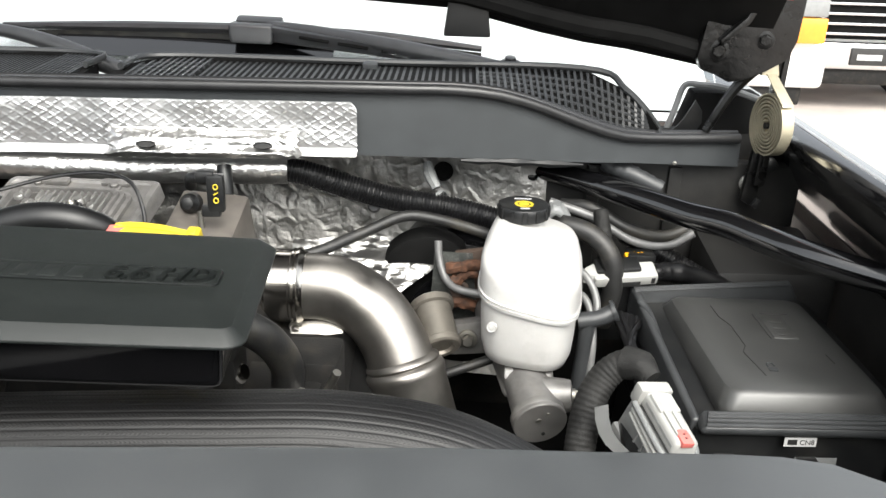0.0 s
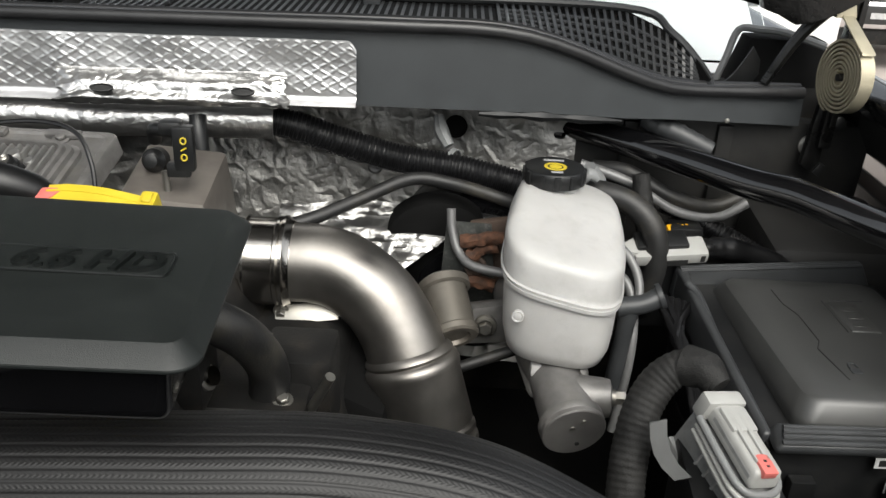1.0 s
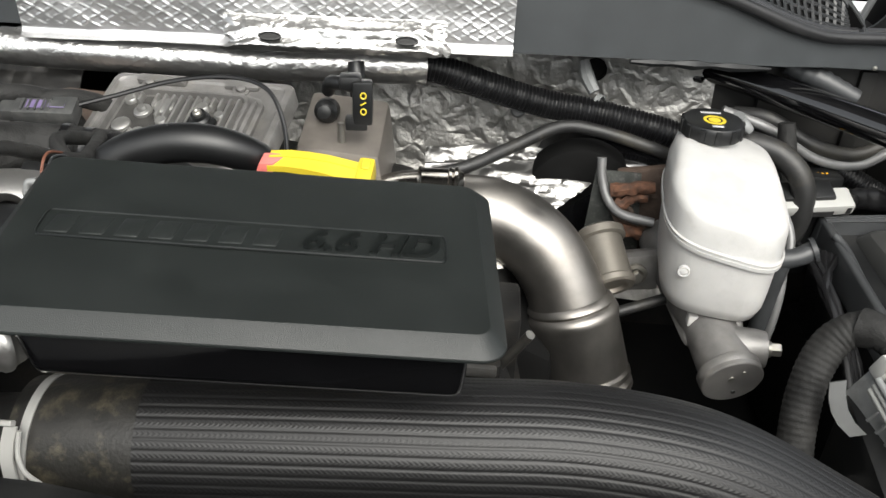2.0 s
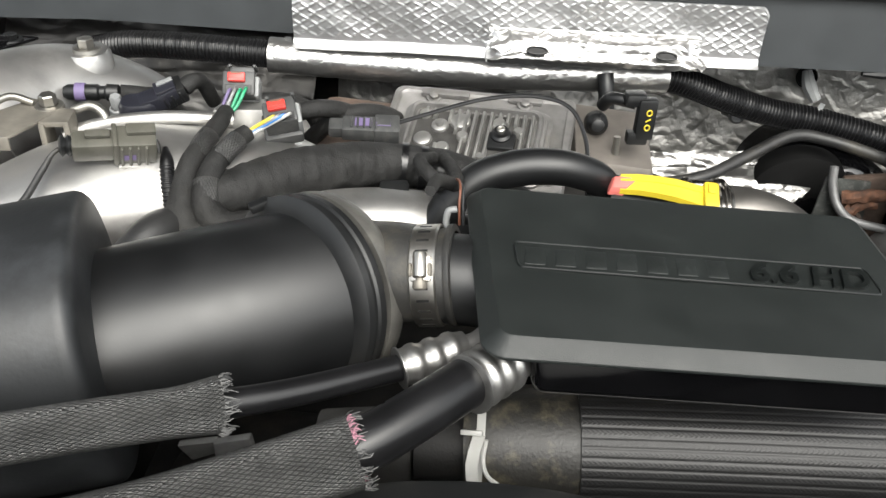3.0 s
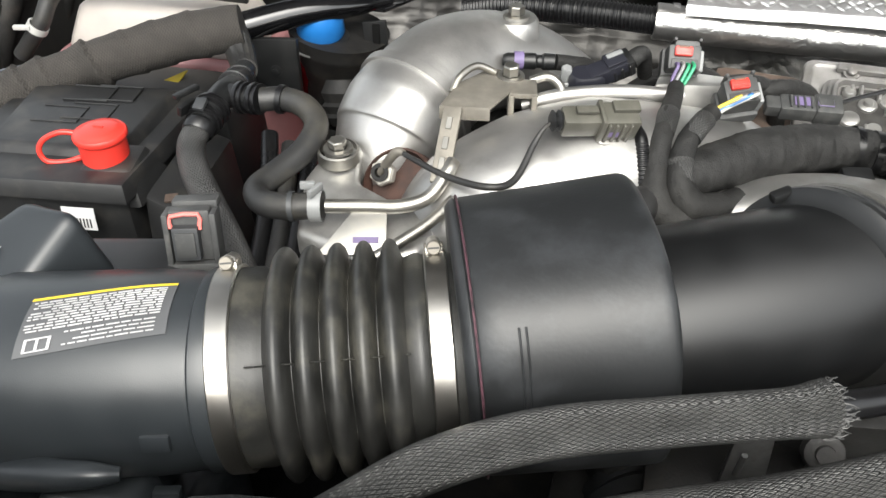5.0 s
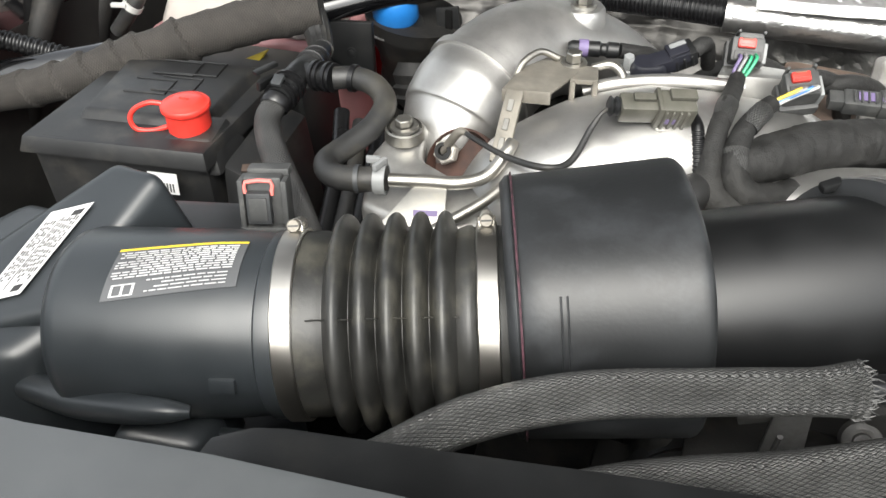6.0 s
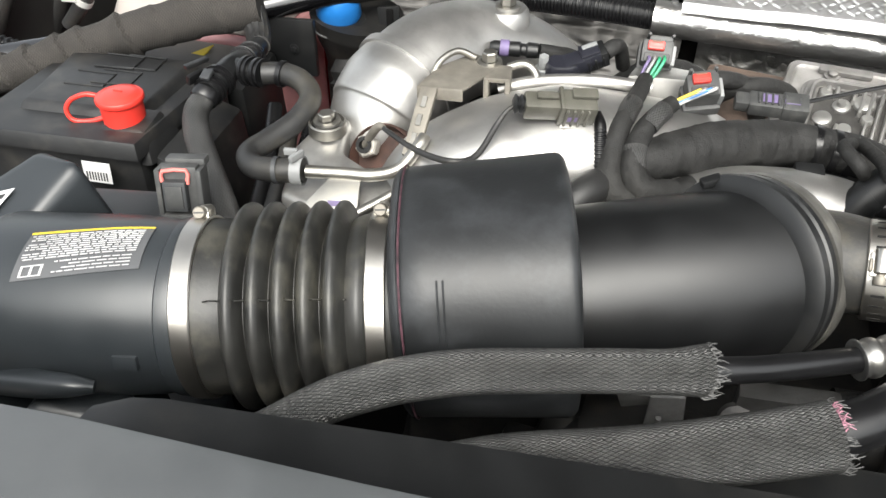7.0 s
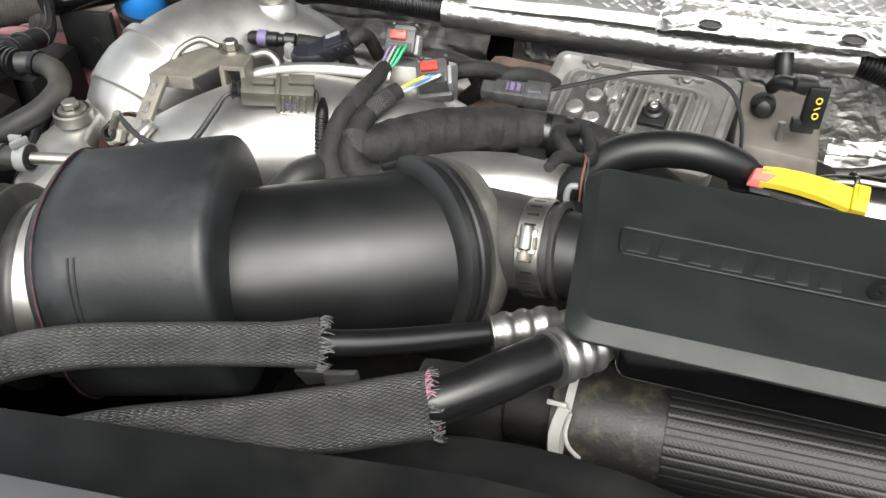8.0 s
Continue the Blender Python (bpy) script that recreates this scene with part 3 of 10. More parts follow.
part("nozzle", box(frame_at((-0.105, 1.285, 1.405), (1, 0, 0), (0, -0.3, 1)), 0.022, 0.014, 0.016, 0.004), MIDGREY, grille, "small grey washer nozzle")
left_grille = copy_thing(grille, pose(-0.70, 1.25, 1.40))
left_grille.scale = (-0.62, 1, 1)

# windscreen with an added pale sheet behind for the reflected sky, and wipers
GLASS = bpy.data.materials.new("windscreen glass")
GLASS.use_nodes = True
gp = GLASS.node_tree.nodes["Principled BSDF"]
gp.inputs["Roughness"].default_value, gp.inputs["IOR"].default_value = 0.02, 1.5
gp.inputs["Transmission Weight"].default_value = 1.0
gp.inputs["Base Color"].default_value = (0.93, 0.96, 0.95, 1)


def screen(x, t, off):
    bow = 0.10 * ((x + 0.5) / 0.85) ** 2
    return (x, 1.335 + bow + 0.80 * t + off * 0.5, 1.350 + 0.50 * t - 0.02 * ((x + 0.5) / 0.85) ** 2 - off)


screen_base = thing("windscreen", (-0.46, 1.36, 1.34), "sloping windscreen glass reflecting a white sky", "windscreen", kind="structure")
pane = part("pane", sheet([[screen(x, t, 0) for x in span(-1.40, 0.47, 24)] for t in span(0, 1, 8)], 0.005), GLASS, screen_base)
pane.visible_shadow = False
# black strip on the glass puts in the shadow below the wiper blade
part("blade_shadow", sheet([[screen(x, t, -0.004) for x in span(-0.63, -0.18, 14)] for t in (0.085, 0.11, 0.135)], 0.001), GLOSS, screen_base, "black strip painted in as the wiper blade's shadow")
# added sheet: its pale colour stands in for the sky mirrored in the glass
SKYSHEET = material("pale reflected sky", (0.60, 0.615, 0.64), 0.5, vary=0.05, scale=3)
solo("sky_reflection_sheet", sheet([[screen(x, t, 0.02) for x in span(-1.39, 0.46, 24)] for t in span(0, 1, 8)], 0.003), SKYSHEET,
     "pale sheet added behind the windscreen glass as its sky reflection", "sunshade")


WIPER = material("weathered wiper plastic", (0.030, 0.031, 0.033), 0.34, vary=0.2, bump=0.1, spec=0.6)


def wiper(name, arm, blade, label):
    w = thing(name, Vector(arm[0]) - Vector((0, 0, 0.01)), label, "wiper", "windscreen wipers")
    part("arm", tube(arm, [0.013, 0.014, 0.012, 0.010, 0.008][:len(arm)], 12, 6), WIPER, w)
    part("blade_frame", tube(blade, [0.005] + [0.009] * (len(blade) - 2) + [0.005], 8, 5), WIPER, w)
    part("wiper_blade", sheet([[(Vector(p) + Vector((0, -0.002, -0.006 - d))) for p in blade] for d in (0, 0.012)], 0.003), RUBBER, w)
    mid = Vector(blade[len(blade) // 2])
    part("pivot_cover", box(frame_at(mid + Vector((0, 0, 0.002)), Vector(blade[-1]) - Vector(blade[0]), (0, -0.3, 1)), 0.075, 0.024, 0.018, 0.006), WIPER, w)
    part("pivot_nut", bolt(Vector(arm[0]) + Vector((0, 0, 0.012)), (0, -0.2, 1), 0.009, 0.010), WIPER, w)
    return w


right_wiper = wiper("windscreen_wiper", [(0.10, 1.33, 1.405), (-0.05, 1.37, 1.424), (-0.20, 1.42, 1.438), (-0.30, 1.445, 1.444)],
      [(-0.72, 1.45, 1.431), (-0.52, 1.45, 1.435), (-0.30, 1.45, 1.437), (-0.10, 1.455, 1.430), (0.06, 1.46, 1.416)],
      "black windscreen wiper lying on the glass above the grille")
part("arm_beam", block([(-0.300, 1.424, 1.424), (0.085, 1.335, 1.400), (0.085, 1.345, 1.398), (-0.300, 1.450, 1.420)], [(-0.300, 1.420, 1.449), (0.085, 1.330, 1.413), (0.085, 1.342, 1.413), (-0.300, 1.448, 1.449)], 0.005), WIPER, right_wiper, "tapered arm cover")
part("arm_hub", block([(-0.340, 1.405, 1.421), (-0.272, 1.405, 1.420), (-0.272, 1.455, 1.420), (-0.340, 1.455, 1.421)], [(-0.344, 1.410, 1.451), (-0.274, 1.412, 1.449), (-0.274, 1.450, 1.449), (-0.344, 1.450, 1.451)], 0.006, 3), WIPER, right_wiper)
for x in (-0.205, -0.142, -0.072, 0.006):
    y = 1.4215 - 0.2345 * (x + 0.3)
    z = 1.4395 - 0.0875 * (x + 0.3)
    part("arm_slot", box(frame_at((x, y, z), (0.385, -0.090, -0.032), (0, -0.95, 0.3)), 0.050, 0.0050, 0.0022, 0.0006, 1), PIT, right_wiper, "dark slot in the arm cover")
wiper("windscreen_wiper", [(-0.450, 1.298, 1.383), (-0.53, 1.315, 1.408), (-0.60, 1.33, 1.428), (-0.68, 1.345, 1.440), (-0.90, 1.42, 1.448)],
      [(-1.25, 1.45, 1.42), (-1.1, 1.45, 1.425), (-0.95, 1.45, 1.430), (-0.8, 1.45, 1.425), (-0.76, 1.45, 1.42)],
      "black windscreen wiper with a thick arm beside the grille")

# hood, raised on its hinges
HOOD_Z = [(-1.30, 1.442), (-1.07, 1.473), (-0.91, 1.51), (-0.45, 1.535), (0.011, 1.51), (0.169, 1.473), (0.29, 1.458), (0.36, 1.440), (0.47, 1.436)]
HOODRED = material("deep red body paint", (0.22, 0.012, 0.015), 0.2, vary=0.1, bump=0.0, coat=0.8)
UNDER = material("satin black underside paint", (0.0035, 0.0035, 0.0035), 0.55, vary=0.3, bump=0.1, spec=0.12)
hood = thing("hood", (-0.45, 1.25, 1.44), "raised truck hood, black underneath with a deep red edge", "hood")
hx = span(-1.36, 0.46, 30)


def hood_point(x, t, lift):
    y0, z0 = 1.26, lerp(HOOD_Z, x)
    a = radians(58)
    sag = 0.05 * math.sin(math.pi * min(1, t))
    return (x, y0 - 1.25 * t * math.cos(a) + lift * math.sin(a), z0 + 1.25 * t * math.sin(a) * (1 - 0.06 * ((x + 0.45) / 0.9) ** 2) + sag + lift * math.cos(a))


part("hood_skin", sheet([[hood_point(x, t, 0.012) for x in hx] for t in span(0.004, 1, 16)], 0.004), HOODRED, hood, "deep red painted skin")
part("hood_inner_frame", sheet([[hood_point(x, t, 0.0 - 0.02 * math.sin(3 * math.pi * t) ** 2) for x in span(-1.34, 0.44, 30)] for t in span(-0.004, 0.98, 22)], 0.006), UNDER, hood, "black painted inner frame")
LINER = material("black felt liner", (0.014, 0.014, 0.014), 0.9, vary=0.4, scale=80, bump=0.8)
part("hood_liner", sheet([[hood_point(x, t, -0.03) for x in span(-1.1, 0.2, 20)] for t in span(0.1, 0.85, 14)], 0.01), LINER, hood, "black felt sound liner")
part("rear_edge_rib", tube([hood_point(x, 0.02, -0.012) for x in span(-1.2, 0.36, 20)], 0.014, 8, 2), PIT, hood)
part("rear_edge", tube([Vector(hood_point(x, 0.0, 0.004)) + Vector((0, 0, -0.004)) for x in span(-1.3, 0.40, 24)], 0.0022, 8, 1), HOODRED, hood, "thin deep red painted edge")
part("hood_bumper", block([(0.000, 1.245, 1.465), (0.066, 1.245, 1.465), (0.066, 1.275, 1.465), (0.000, 1.275, 1.465)],
                          [(0.008, 1.245, 1.53), (0.058, 1.245, 1.53), (0.058, 1.275, 1.53), (0.008, 1.275, 1.53)], 0.004), BLACK, hood, "hanging black rubber seal block")

HINGE = material("chipped black hinge paint", (0.004, 0.004, 0.004), 0.28, vary=0.5, scale=40, bump=0.3, fine=300, spec=0.4, stain=(0.009, 0.0085, 0.008), stain_scale=50, dent=0.002)
hinge = thing("hinge", (0.44, 1.25, 1.25), "gloss black steel hood hinge beside the fender", "hinge")


def plate(outline, y0, y1, bevel=0.003):
    return block([(x, y0, z) for x, z in outline], [(x, y1, z) for x, z in outline], bevel)


part("hinge_arm", plate(((0.345, 1.452), (0.352, 1.436), (0.372, 1.430), (0.392, 1.420), (0.414, 1.424), (0.440, 1.436), (0.466, 1.452), (0.476, 1.478), (0.480, 1.56), (0.36, 1.56)), 1.215, 1.235), HINGE, hinge)
part("arm_flange", plate(((0.372, 1.470), (0.404, 1.500), (0.436, 1.56), (0.426, 1.56), (0.398, 1.508), (0.368, 1.478)), 1.200, 1.217), HINGE, hinge)
part("hinge_strut", tube([(0.450, 1.235, 1.456), (0.420, 1.240, 1.420), (0.402, 1.242, 1.392), (0.380, 1.245, 1.345)], [0.011, 0.0085, 0.007, 0.006], 8, 4), HINGE, hinge)
part("hinge_post", plate(((0.456, 1.27), (0.472, 1.27), (0.478, 1.56), (0.463, 1.56)), 1.228, 1.246), HINGE, hinge)
part("post_rib", plate(((0.461, 1.30), (0.464, 1.30), (0.470, 1.50), (0.467, 1.50)), 1.222, 1.230, 0.001), HINGE, hinge)
part("lower_bracket", plate(((0.444, 1.245), (0.458, 1.236), (0.468, 1.25), (0.466, 1.33), (0.452, 1.33)), 1.238, 1.250), HINGE, hinge)
part("bracket_tip", plate(((0.458, 1.238), (0.468, 1.232), (0.474, 1.246), (0.466, 1.250)), 1.232, 1.242, 0.001), BLACK, hinge)
part("hinge_bolt", bolt((0.461, 1.262, 1.263), (-0.3, -1, 0.1), 0.0085, 0.012), ZINC, hinge)
part("hinge_bolt", bolt((0.372, 1.216, 1.463), (-0.2, -1, 0.05), 0.0085, 0.012), HINGE, hinge)
part("hinge_bolt", bolt((0.432, 1.216, 1.478), (-0.2, -1, 0.05), 0.0075, 0.010), HINGE, hinge)
part("rivet", lathe((0.478, 1.244, 1.30), (0.478, 1.20, 1.30), [(0, 0.010), (0.010, 0.010), (0.012, 0.006), (0.012, 0)], 16), BLACK, hinge)
spring = thing("hood_spring", (0.467, 1.19, 1.28), "pale tan spiral hood spring of flat steel strip", "spring")


def spiral(turns, r0, r1, w, c, thick):
    bm = bmesh.new()
    n = int(turns * 40)
    rings = []
    for k in range(n + 1):
        t = k / n
        a = 2 * math.pi * turns * t + 2.2
        r = r0 + (r1 - r0) * t
        ring = []
        for dr, dy in ((0, 0), (thick, 0), (thick, w), (0, w)):
            ring.append(bm.verts.new((c[0] + dy * 0.98 + (r + dr) * math.cos(a) * 0.16, c[1] + dy * 0.16 - (r + dr) * math.cos(a) * 0.98, c[2] + (r + dr) * math.sin(a))))
        rings.append(ring)
    for a, b in zip(rings, rings[1:]):
        for s in range(4):
            bm.faces.new((a[s], a[(s + 1) % 4], b[(s + 1) % 4], b[s]))
    bm.faces.new(rings[0])
    bm.faces.new(list(reversed(rings[-1])))
    return bm


part("coil", spiral(7.35, 0.007, 0.0435, 0.017, (0.447, 1.20, 1.366), 0.0025), TAN, spring, sharp=50)
part("arbor", lathe((0.446, 1.20, 1.366), (0.50, 1.209, 1.366), [(0, 0), (0, 0.0045), (0.03, 0.0045), (0.03, 0)], 12), DARK, spring)
part("tail", block([(0.4525, 1.1660, 1.3985), (0.4525, 1.1690, 1.4015), (0.4420, 1.2270, 1.4385), (0.4420, 1.2250, 1.4350)],
                   [(0.4690, 1.1690, 1.3985), (0.4690, 1.1720, 1.4015), (0.4560, 1.2295, 1.4385), (0.4560, 1.2275, 1.4350)], 0.0006), TAN, spring)
part("tail_hook", block([(0.436, 1.218, 1.430), (0.462, 1.221, 1.430), (0.462, 1.238, 1.430), (0.436, 1.235, 1.430)], [(0.440, 1.222, 1.452), (0.458, 1.224, 1.452), (0.458, 1.234, 1.452), (0.440, 1.232, 1.452)], 0.002), TAN, spring)

part("cowl_end_cap", block([(0.352, 1.300, 1.315), (0.47, 1.300, 1.315), (0.47, 1.345, 1.315), (0.352, 1.345, 1.315)],
                           [(0.374, 1.305, 1.388), (0.47, 1.300, 1.388), (0.47, 1.345, 1.388), (0.374, 1.345, 1.388)], 0.004), PIT, cowl, "black plastic end cap")
part("cowl_end_rib", tube([(0.340, 1.318, 1.320), (0.352, 1.320, 1.360), (0.362, 1.322, 1.394), (0.385, 1.315, 1.397), (0.417, 1.300, 1.396), (0.46, 1.28, 1.385)], 0.0048, 8, 4), PALEGREY, cowl, "pale edge strip")
part("cowl_end_fin", sheet([[(0.334 + 0.032 * t, 1.270, 1.338 + 0.046 * t ** 1.6), (0.344 + 0.034 * t, 1.272, 1.322 + 0.046 * t), (0.358 + 0.022 * t, 1.274, 1.310 + 0.04 * t)] for t in span(0, 1, 8)], 0.003), BLACK, cowl, "curved black fin")

# fenders
LIPGLINT = material("bright lip highlight", (0.55, 0.55, 0.55), 0.3, 0.8, vary=0.1)
def fender(side, label):
    f = thing("fender", (0.6 * side - 0.46 * (1 - side) / 1, 0.7, 0.84), label, "fender", kind="structure")
    flip = (lambda x: x) if side > 0 else (lambda x: -0.92 - x)
    ys = span(-0.25, 1.75, 24)
    if side > 0:
        inner = lambda y: 0.500 - 0.004 * (y - 0.9) + 0.003 * math.sin(y * 5)
        prof = [(0.095, 0.84), (0.075, 1.20), (0.022, 1.285), (-0.012, 1.325), (-0.014, 1.345), (-0.004, 1.357), (0.006, 1.360), (0.013, 1.355), (0.017, 1.346), (0.034, 1.347), (0.050, 1.345), (0.058, 1.33), (0.10, 1.22), (0.11, 0.9)]
    else:
        inner = lambda y: 0.585 - 0.06 * (y - 0.9) + 0.012 * math.sin(y * 5)
        prof = [(0.02, 0.84), (0.0, 1.20), (-0.01, 1.29), (-0.004, 1.325), (0.012, 1.335), (0.028, 1.330), (0.040, 1.345), (0.058, 1.352), (0.075, 1.345), (0.12, 1.33), (0.16, 1.25), (0.17, 0.9)]
    part("fender_skin", sheet([[(flip(inner(y) + dx), y, z) for dx, z in prof] for y in ys], 0.003), GLOSS, f, "gloss black inner lip and skin")
    part("fender_liner", sheet([[(flip(inner(y) + (0.060 if side > 0 else -0.008) + 0.02 * k), y, (1.20 if side > 0 else 1.285) - 0.36 * k) for k in (0, 0.3, 0.6, 1)] for y in ys], 0.003), DUSTY, f, "dusty black liner")
    # bright tube along the rolled lip draws its highlight line
    part("lip_highlight", tube([(flip(inner(y) + 0.008), y, 1.3585 if side > 0 else 1.342) for y in ys], 0.0035, 8, 1), LIPGLINT, f, "bright strip put in as the lip's highlight")
    return f


fender(1, "gloss black fender with a rolled inner lip")
fender(-1, "gloss black fender with a rolled inner lip")

# front of the engine bay: radiator support covers
shroud = thing("radiator_cover", (-0.5, 0.2, 1.25), "dull black plastic radiator cover along the front", "radiator cover", kind="structure")
REAR = [(-1.3, 0.30), (-0.90, 0.325), (-0.862, 0.343), (-0.845, 0.357), (-0.80, 0.368), (-0.674, 0.400), (-0.516, 0.440), (-0.44, 0.458), (-0.36, 0.468), (-0.25, 0.440), (-0.1, 0.42), (0.3, 0.40), (0.6, 0.38)]
TOPZ = [(-1.3, 1.362), (-0.85, 1.370), (-0.674, 1.350), (-0.516, 1.330), (-0.40, 1.318), (-0.25, 1.315), (0.0, 1.31), (0.6, 1.30)]


def cover_row(d, dz):
    return [(x, lerp(REAR, x) - d, lerp(TOPZ, x) + dz) for x in span(-0.866, 0.6, 90)]


part("cover_sheet", sheet([cover_row(0.004, -0.12), cover_row(0, -0.006), cover_row(0.003, -0.001), cover_row(0.008, 0.0), cover_row(0.10, 0.004), cover_row(0.42, 0.02)], 0.004), BLACK, shroud)
LIP = [(-0.62, 0.455), (-0.55, 0.484), (-0.518, 0.497), (-0.489, 0.507), (-0.456, 0.516), (-0.42, 0.5205), (-0.396, 0.5215), (-0.36, 0.520), (-0.32, 0.514), (-0.28, 0.500), (-0.2, 0.465), (-0.1, 0.42)]


def lip_row(d, dz):
    return [(x, lerp(LIP, x) - d, 1.281 + dz) for x in span(-0.62, -0.1, 60)]


part("shroud_lip", sheet([lip_row(0.004, -0.10), lip_row(0.0, -0.006), lip_row(0.002, -0.0015), lip_row(0.006, 0.0), lip_row(0.03, 0.001), lip_row(0.08, 0.0)], 0.003), BLACK, shroud, "lower black lip of the fan shroud")
front = thing("front_trim_panel", (-0.5, 0.1, 1.30), "dark grey plastic trim panel over the grille", "trim panel", kind="structure")
EDGE = [(-1.3, 0.285), (-0.98, 0.300), (-0.94, 0.303), (-0.85, 0.316), (-0.686, 0.331), (-0.55, 0.348), (-0.40, 0.372), (-0.195, 0.408), (0.025, 0.420), (0.09, 0.421), (0.182, 0.4235), (0.209, 0.4205), (0.226, 0.413), (0.236, 0.405), (0.27, 0.375), (0.6, 0.2)]
EDGEZ = [(-1.3, 1.40), (-0.5, 1.395), (-0.2, 1.382), (0.3, 1.3825), (0.6, 1.375)]


def trim_row(d, dz):
    return [(x, lerp(EDGE, x) - d, lerp(EDGEZ, x) + dz) for x in span(-1.3, 0.6, 80)]


part("trim_sheet", sheet([trim_row(0.004, -0.10), trim_row(0, -0.008), trim_row(0.004, -0.001), trim_row(0.012, 0.001), trim_row(0.15, -0.004), trim_row(0.5, -0.06)], 0.004), material("weathered grey trim plastic", (0.060, 0.064, 0.067), 0.38, vary=0.1, bump=0.12, fine=1500, spec=0.6, stain=(0.085, 0.085, 0.085), stain_scale=5, stain_amount=0.3), front)
solo("grille_front", block([(-1.5, -0.35, 0.4), (0.6, -0.35, 0.4), (0.6, -0.25, 0.4), (-1.5, -0.25, 0.4)],
                           [(-1.5, -0.30, 1.30), (0.6, -0.30, 1.30), (0.6, -0.20, 1.30), (-1.5, -0.20, 1.30)], 0.02), BLACK,
     "black front end below the trim panel", "front end", kind="structure")

# parked vehicles behind
CARWHITE = material("white vehicle paint", (0.78, 0.78, 0.77), 0.25, vary=0.03, scale=2, bump=0.0, coat=0.5)
CHROME = material("bright chrome", (0.75, 0.75, 0.76), 0.12, 1.0, vary=0.05, bump=0.0)
AMBER = material("amber lens", (0.75, 0.27, 0.03), 0.15, vary=0.06, bump=0.0, coat=0.6)
TYRE = material("black tyre", (0.02, 0.02, 0.02), 0.8, vary=0.3)


def wheel(parent, at, r, w):
    x, y, z = at
    t = part("tyre", lathe((x - w / 2, y, z), (x + w, y, z), [(0, r * 0.6), (0, r * 0.93), (w * 0.15, r), (w * 0.85, r), (w, r * 0.93), (w, r * 0.6)], 32), TYRE, parent)
    part("rim", lathe((x - w / 2 + 0.02, y, z), (x + w, y, z), [(0, 0), (0.01, r * 0.3), (0, r * 0.58), (w - 0.04, r * 0.6)], 24), ALU, t)


def truck(name, x0, y0, width, group_label, lamp, dz=0.0):
    """A parked pickup that faces the yard's front; x0: its left front corner."""
    t = thing(name, (x0 + width / 2, y0 + 2.5, 0), group_label, "pickup truck", "parked trucks")
    x1 = x0 + width
    side = lambda z0, z1, ya, yb, inset=0.0: ([(x0 + inset, ya, z0), (x1 - inset, ya, z0), (x1 - inset, yb, z0), (x0 + inset, yb, z0)],
                                              [(x0 + inset, ya, z1), (x1 - inset, ya, z1), (x1 - inset, yb, z1), (x0 + inset, yb, z1)])
    body = part("body", block(*side(0.62 + dz, 1.20, y0 + 0.12, y0 + 5.4), 0.08, 3), CARWHITE, t)
    part("cab", block([(x0 + 0.08, y0 + 1.3, 1.2), (x1 - 0.08, y0 + 1.3, 1.2), (x1 - 0.08, y0 + 3.2, 1.2), (x0 + 0.08, y0 + 3.2, 1.2)],
                      [(x0 + 0.22, y0 + 1.9, 1.85), (x1 - 0.22, y0 + 1.9, 1.85), (x1 - 0.22, y0 + 3.0, 1.85), (x0 + 0.22, y0 + 3.0, 1.85)], 0.06, 3), CARWHITE, t)
    part("windscreen", block([(x0 + 0.18, y0 + 1.33, 1.26), (x1 - 0.18, y0 + 1.33, 1.26), (x1 - 0.18, y0 + 1.36, 1.24), (x0 + 0.18, y0 + 1.36, 1.24)],
                             [(x0 + 0.28, y0 + 1.80, 1.76), (x1 - 0.28, y0 + 1.80, 1.76), (x1 - 0.28, y0 + 1.83, 1.74), (x0 + 0.28, y0 + 1.83, 1.74)], 0.005), GLOSS, t)
    part("bumper", block(*side(0.50 + dz, 0.74 + dz, y0, y0 + 0.22, -0.01), 0.05, 3), CARWHITE if lamp == AMBER else CHROME, t, "rounded front bumper")
    part("bumper_valance", block(*side(0.36 + dz, 0.51 + dz, y0 + 0.06, y0 + 0.3, 0.1), 0.04, 2), DARK, t)
    g = part("grille", block(*side(0.76 + dz, 1.12, y0 + 0.05, y0 + 0.16, 0.30), 0.03, 2), PIT, t)
    for k in range(4):
        z = 0.80 + dz + 0.085 * k
        part("grille_bar", block([(x0 + 0.31, y0 + 0.02, z), (x1 - 0.31, y0 + 0.02, z), (x1 - 0.31, y0 + 0.07, z), (x0 + 0.31, y0 + 0.07, z)],
                                 [(x0 + 0.31, y0 + 0.02, z + 0.022), (x1 - 0.31, y0 + 0.02, z + 0.022), (x1 - 0.31, y0 + 0.07, z + 0.022), (x0 + 0.31, y0 + 0.07, z + 0.022)], 0.006), CHROME if lamp != AMBER else CARWHITE, g)
    for xa, xb in ((x0 + 0.02, x0 + 0.27), (x1 - 0.27, x1 - 0.02)):
        h = part("headlamp", block([(xa, y0 + 0.04, 0.985), (xb, y0 + 0.04, 0.985), (xb, y0 + 0.14, 0.985), (xa, y0 + 0.14, 0.985)],
                                   [(xa, y0 + 0.06, 1.12), (xb, y0 + 0.06, 1.12), (xb, y0 + 0.14, 1.12), (xa, y0 + 0.14, 1.12)], 0.02), PALEGREY, t)
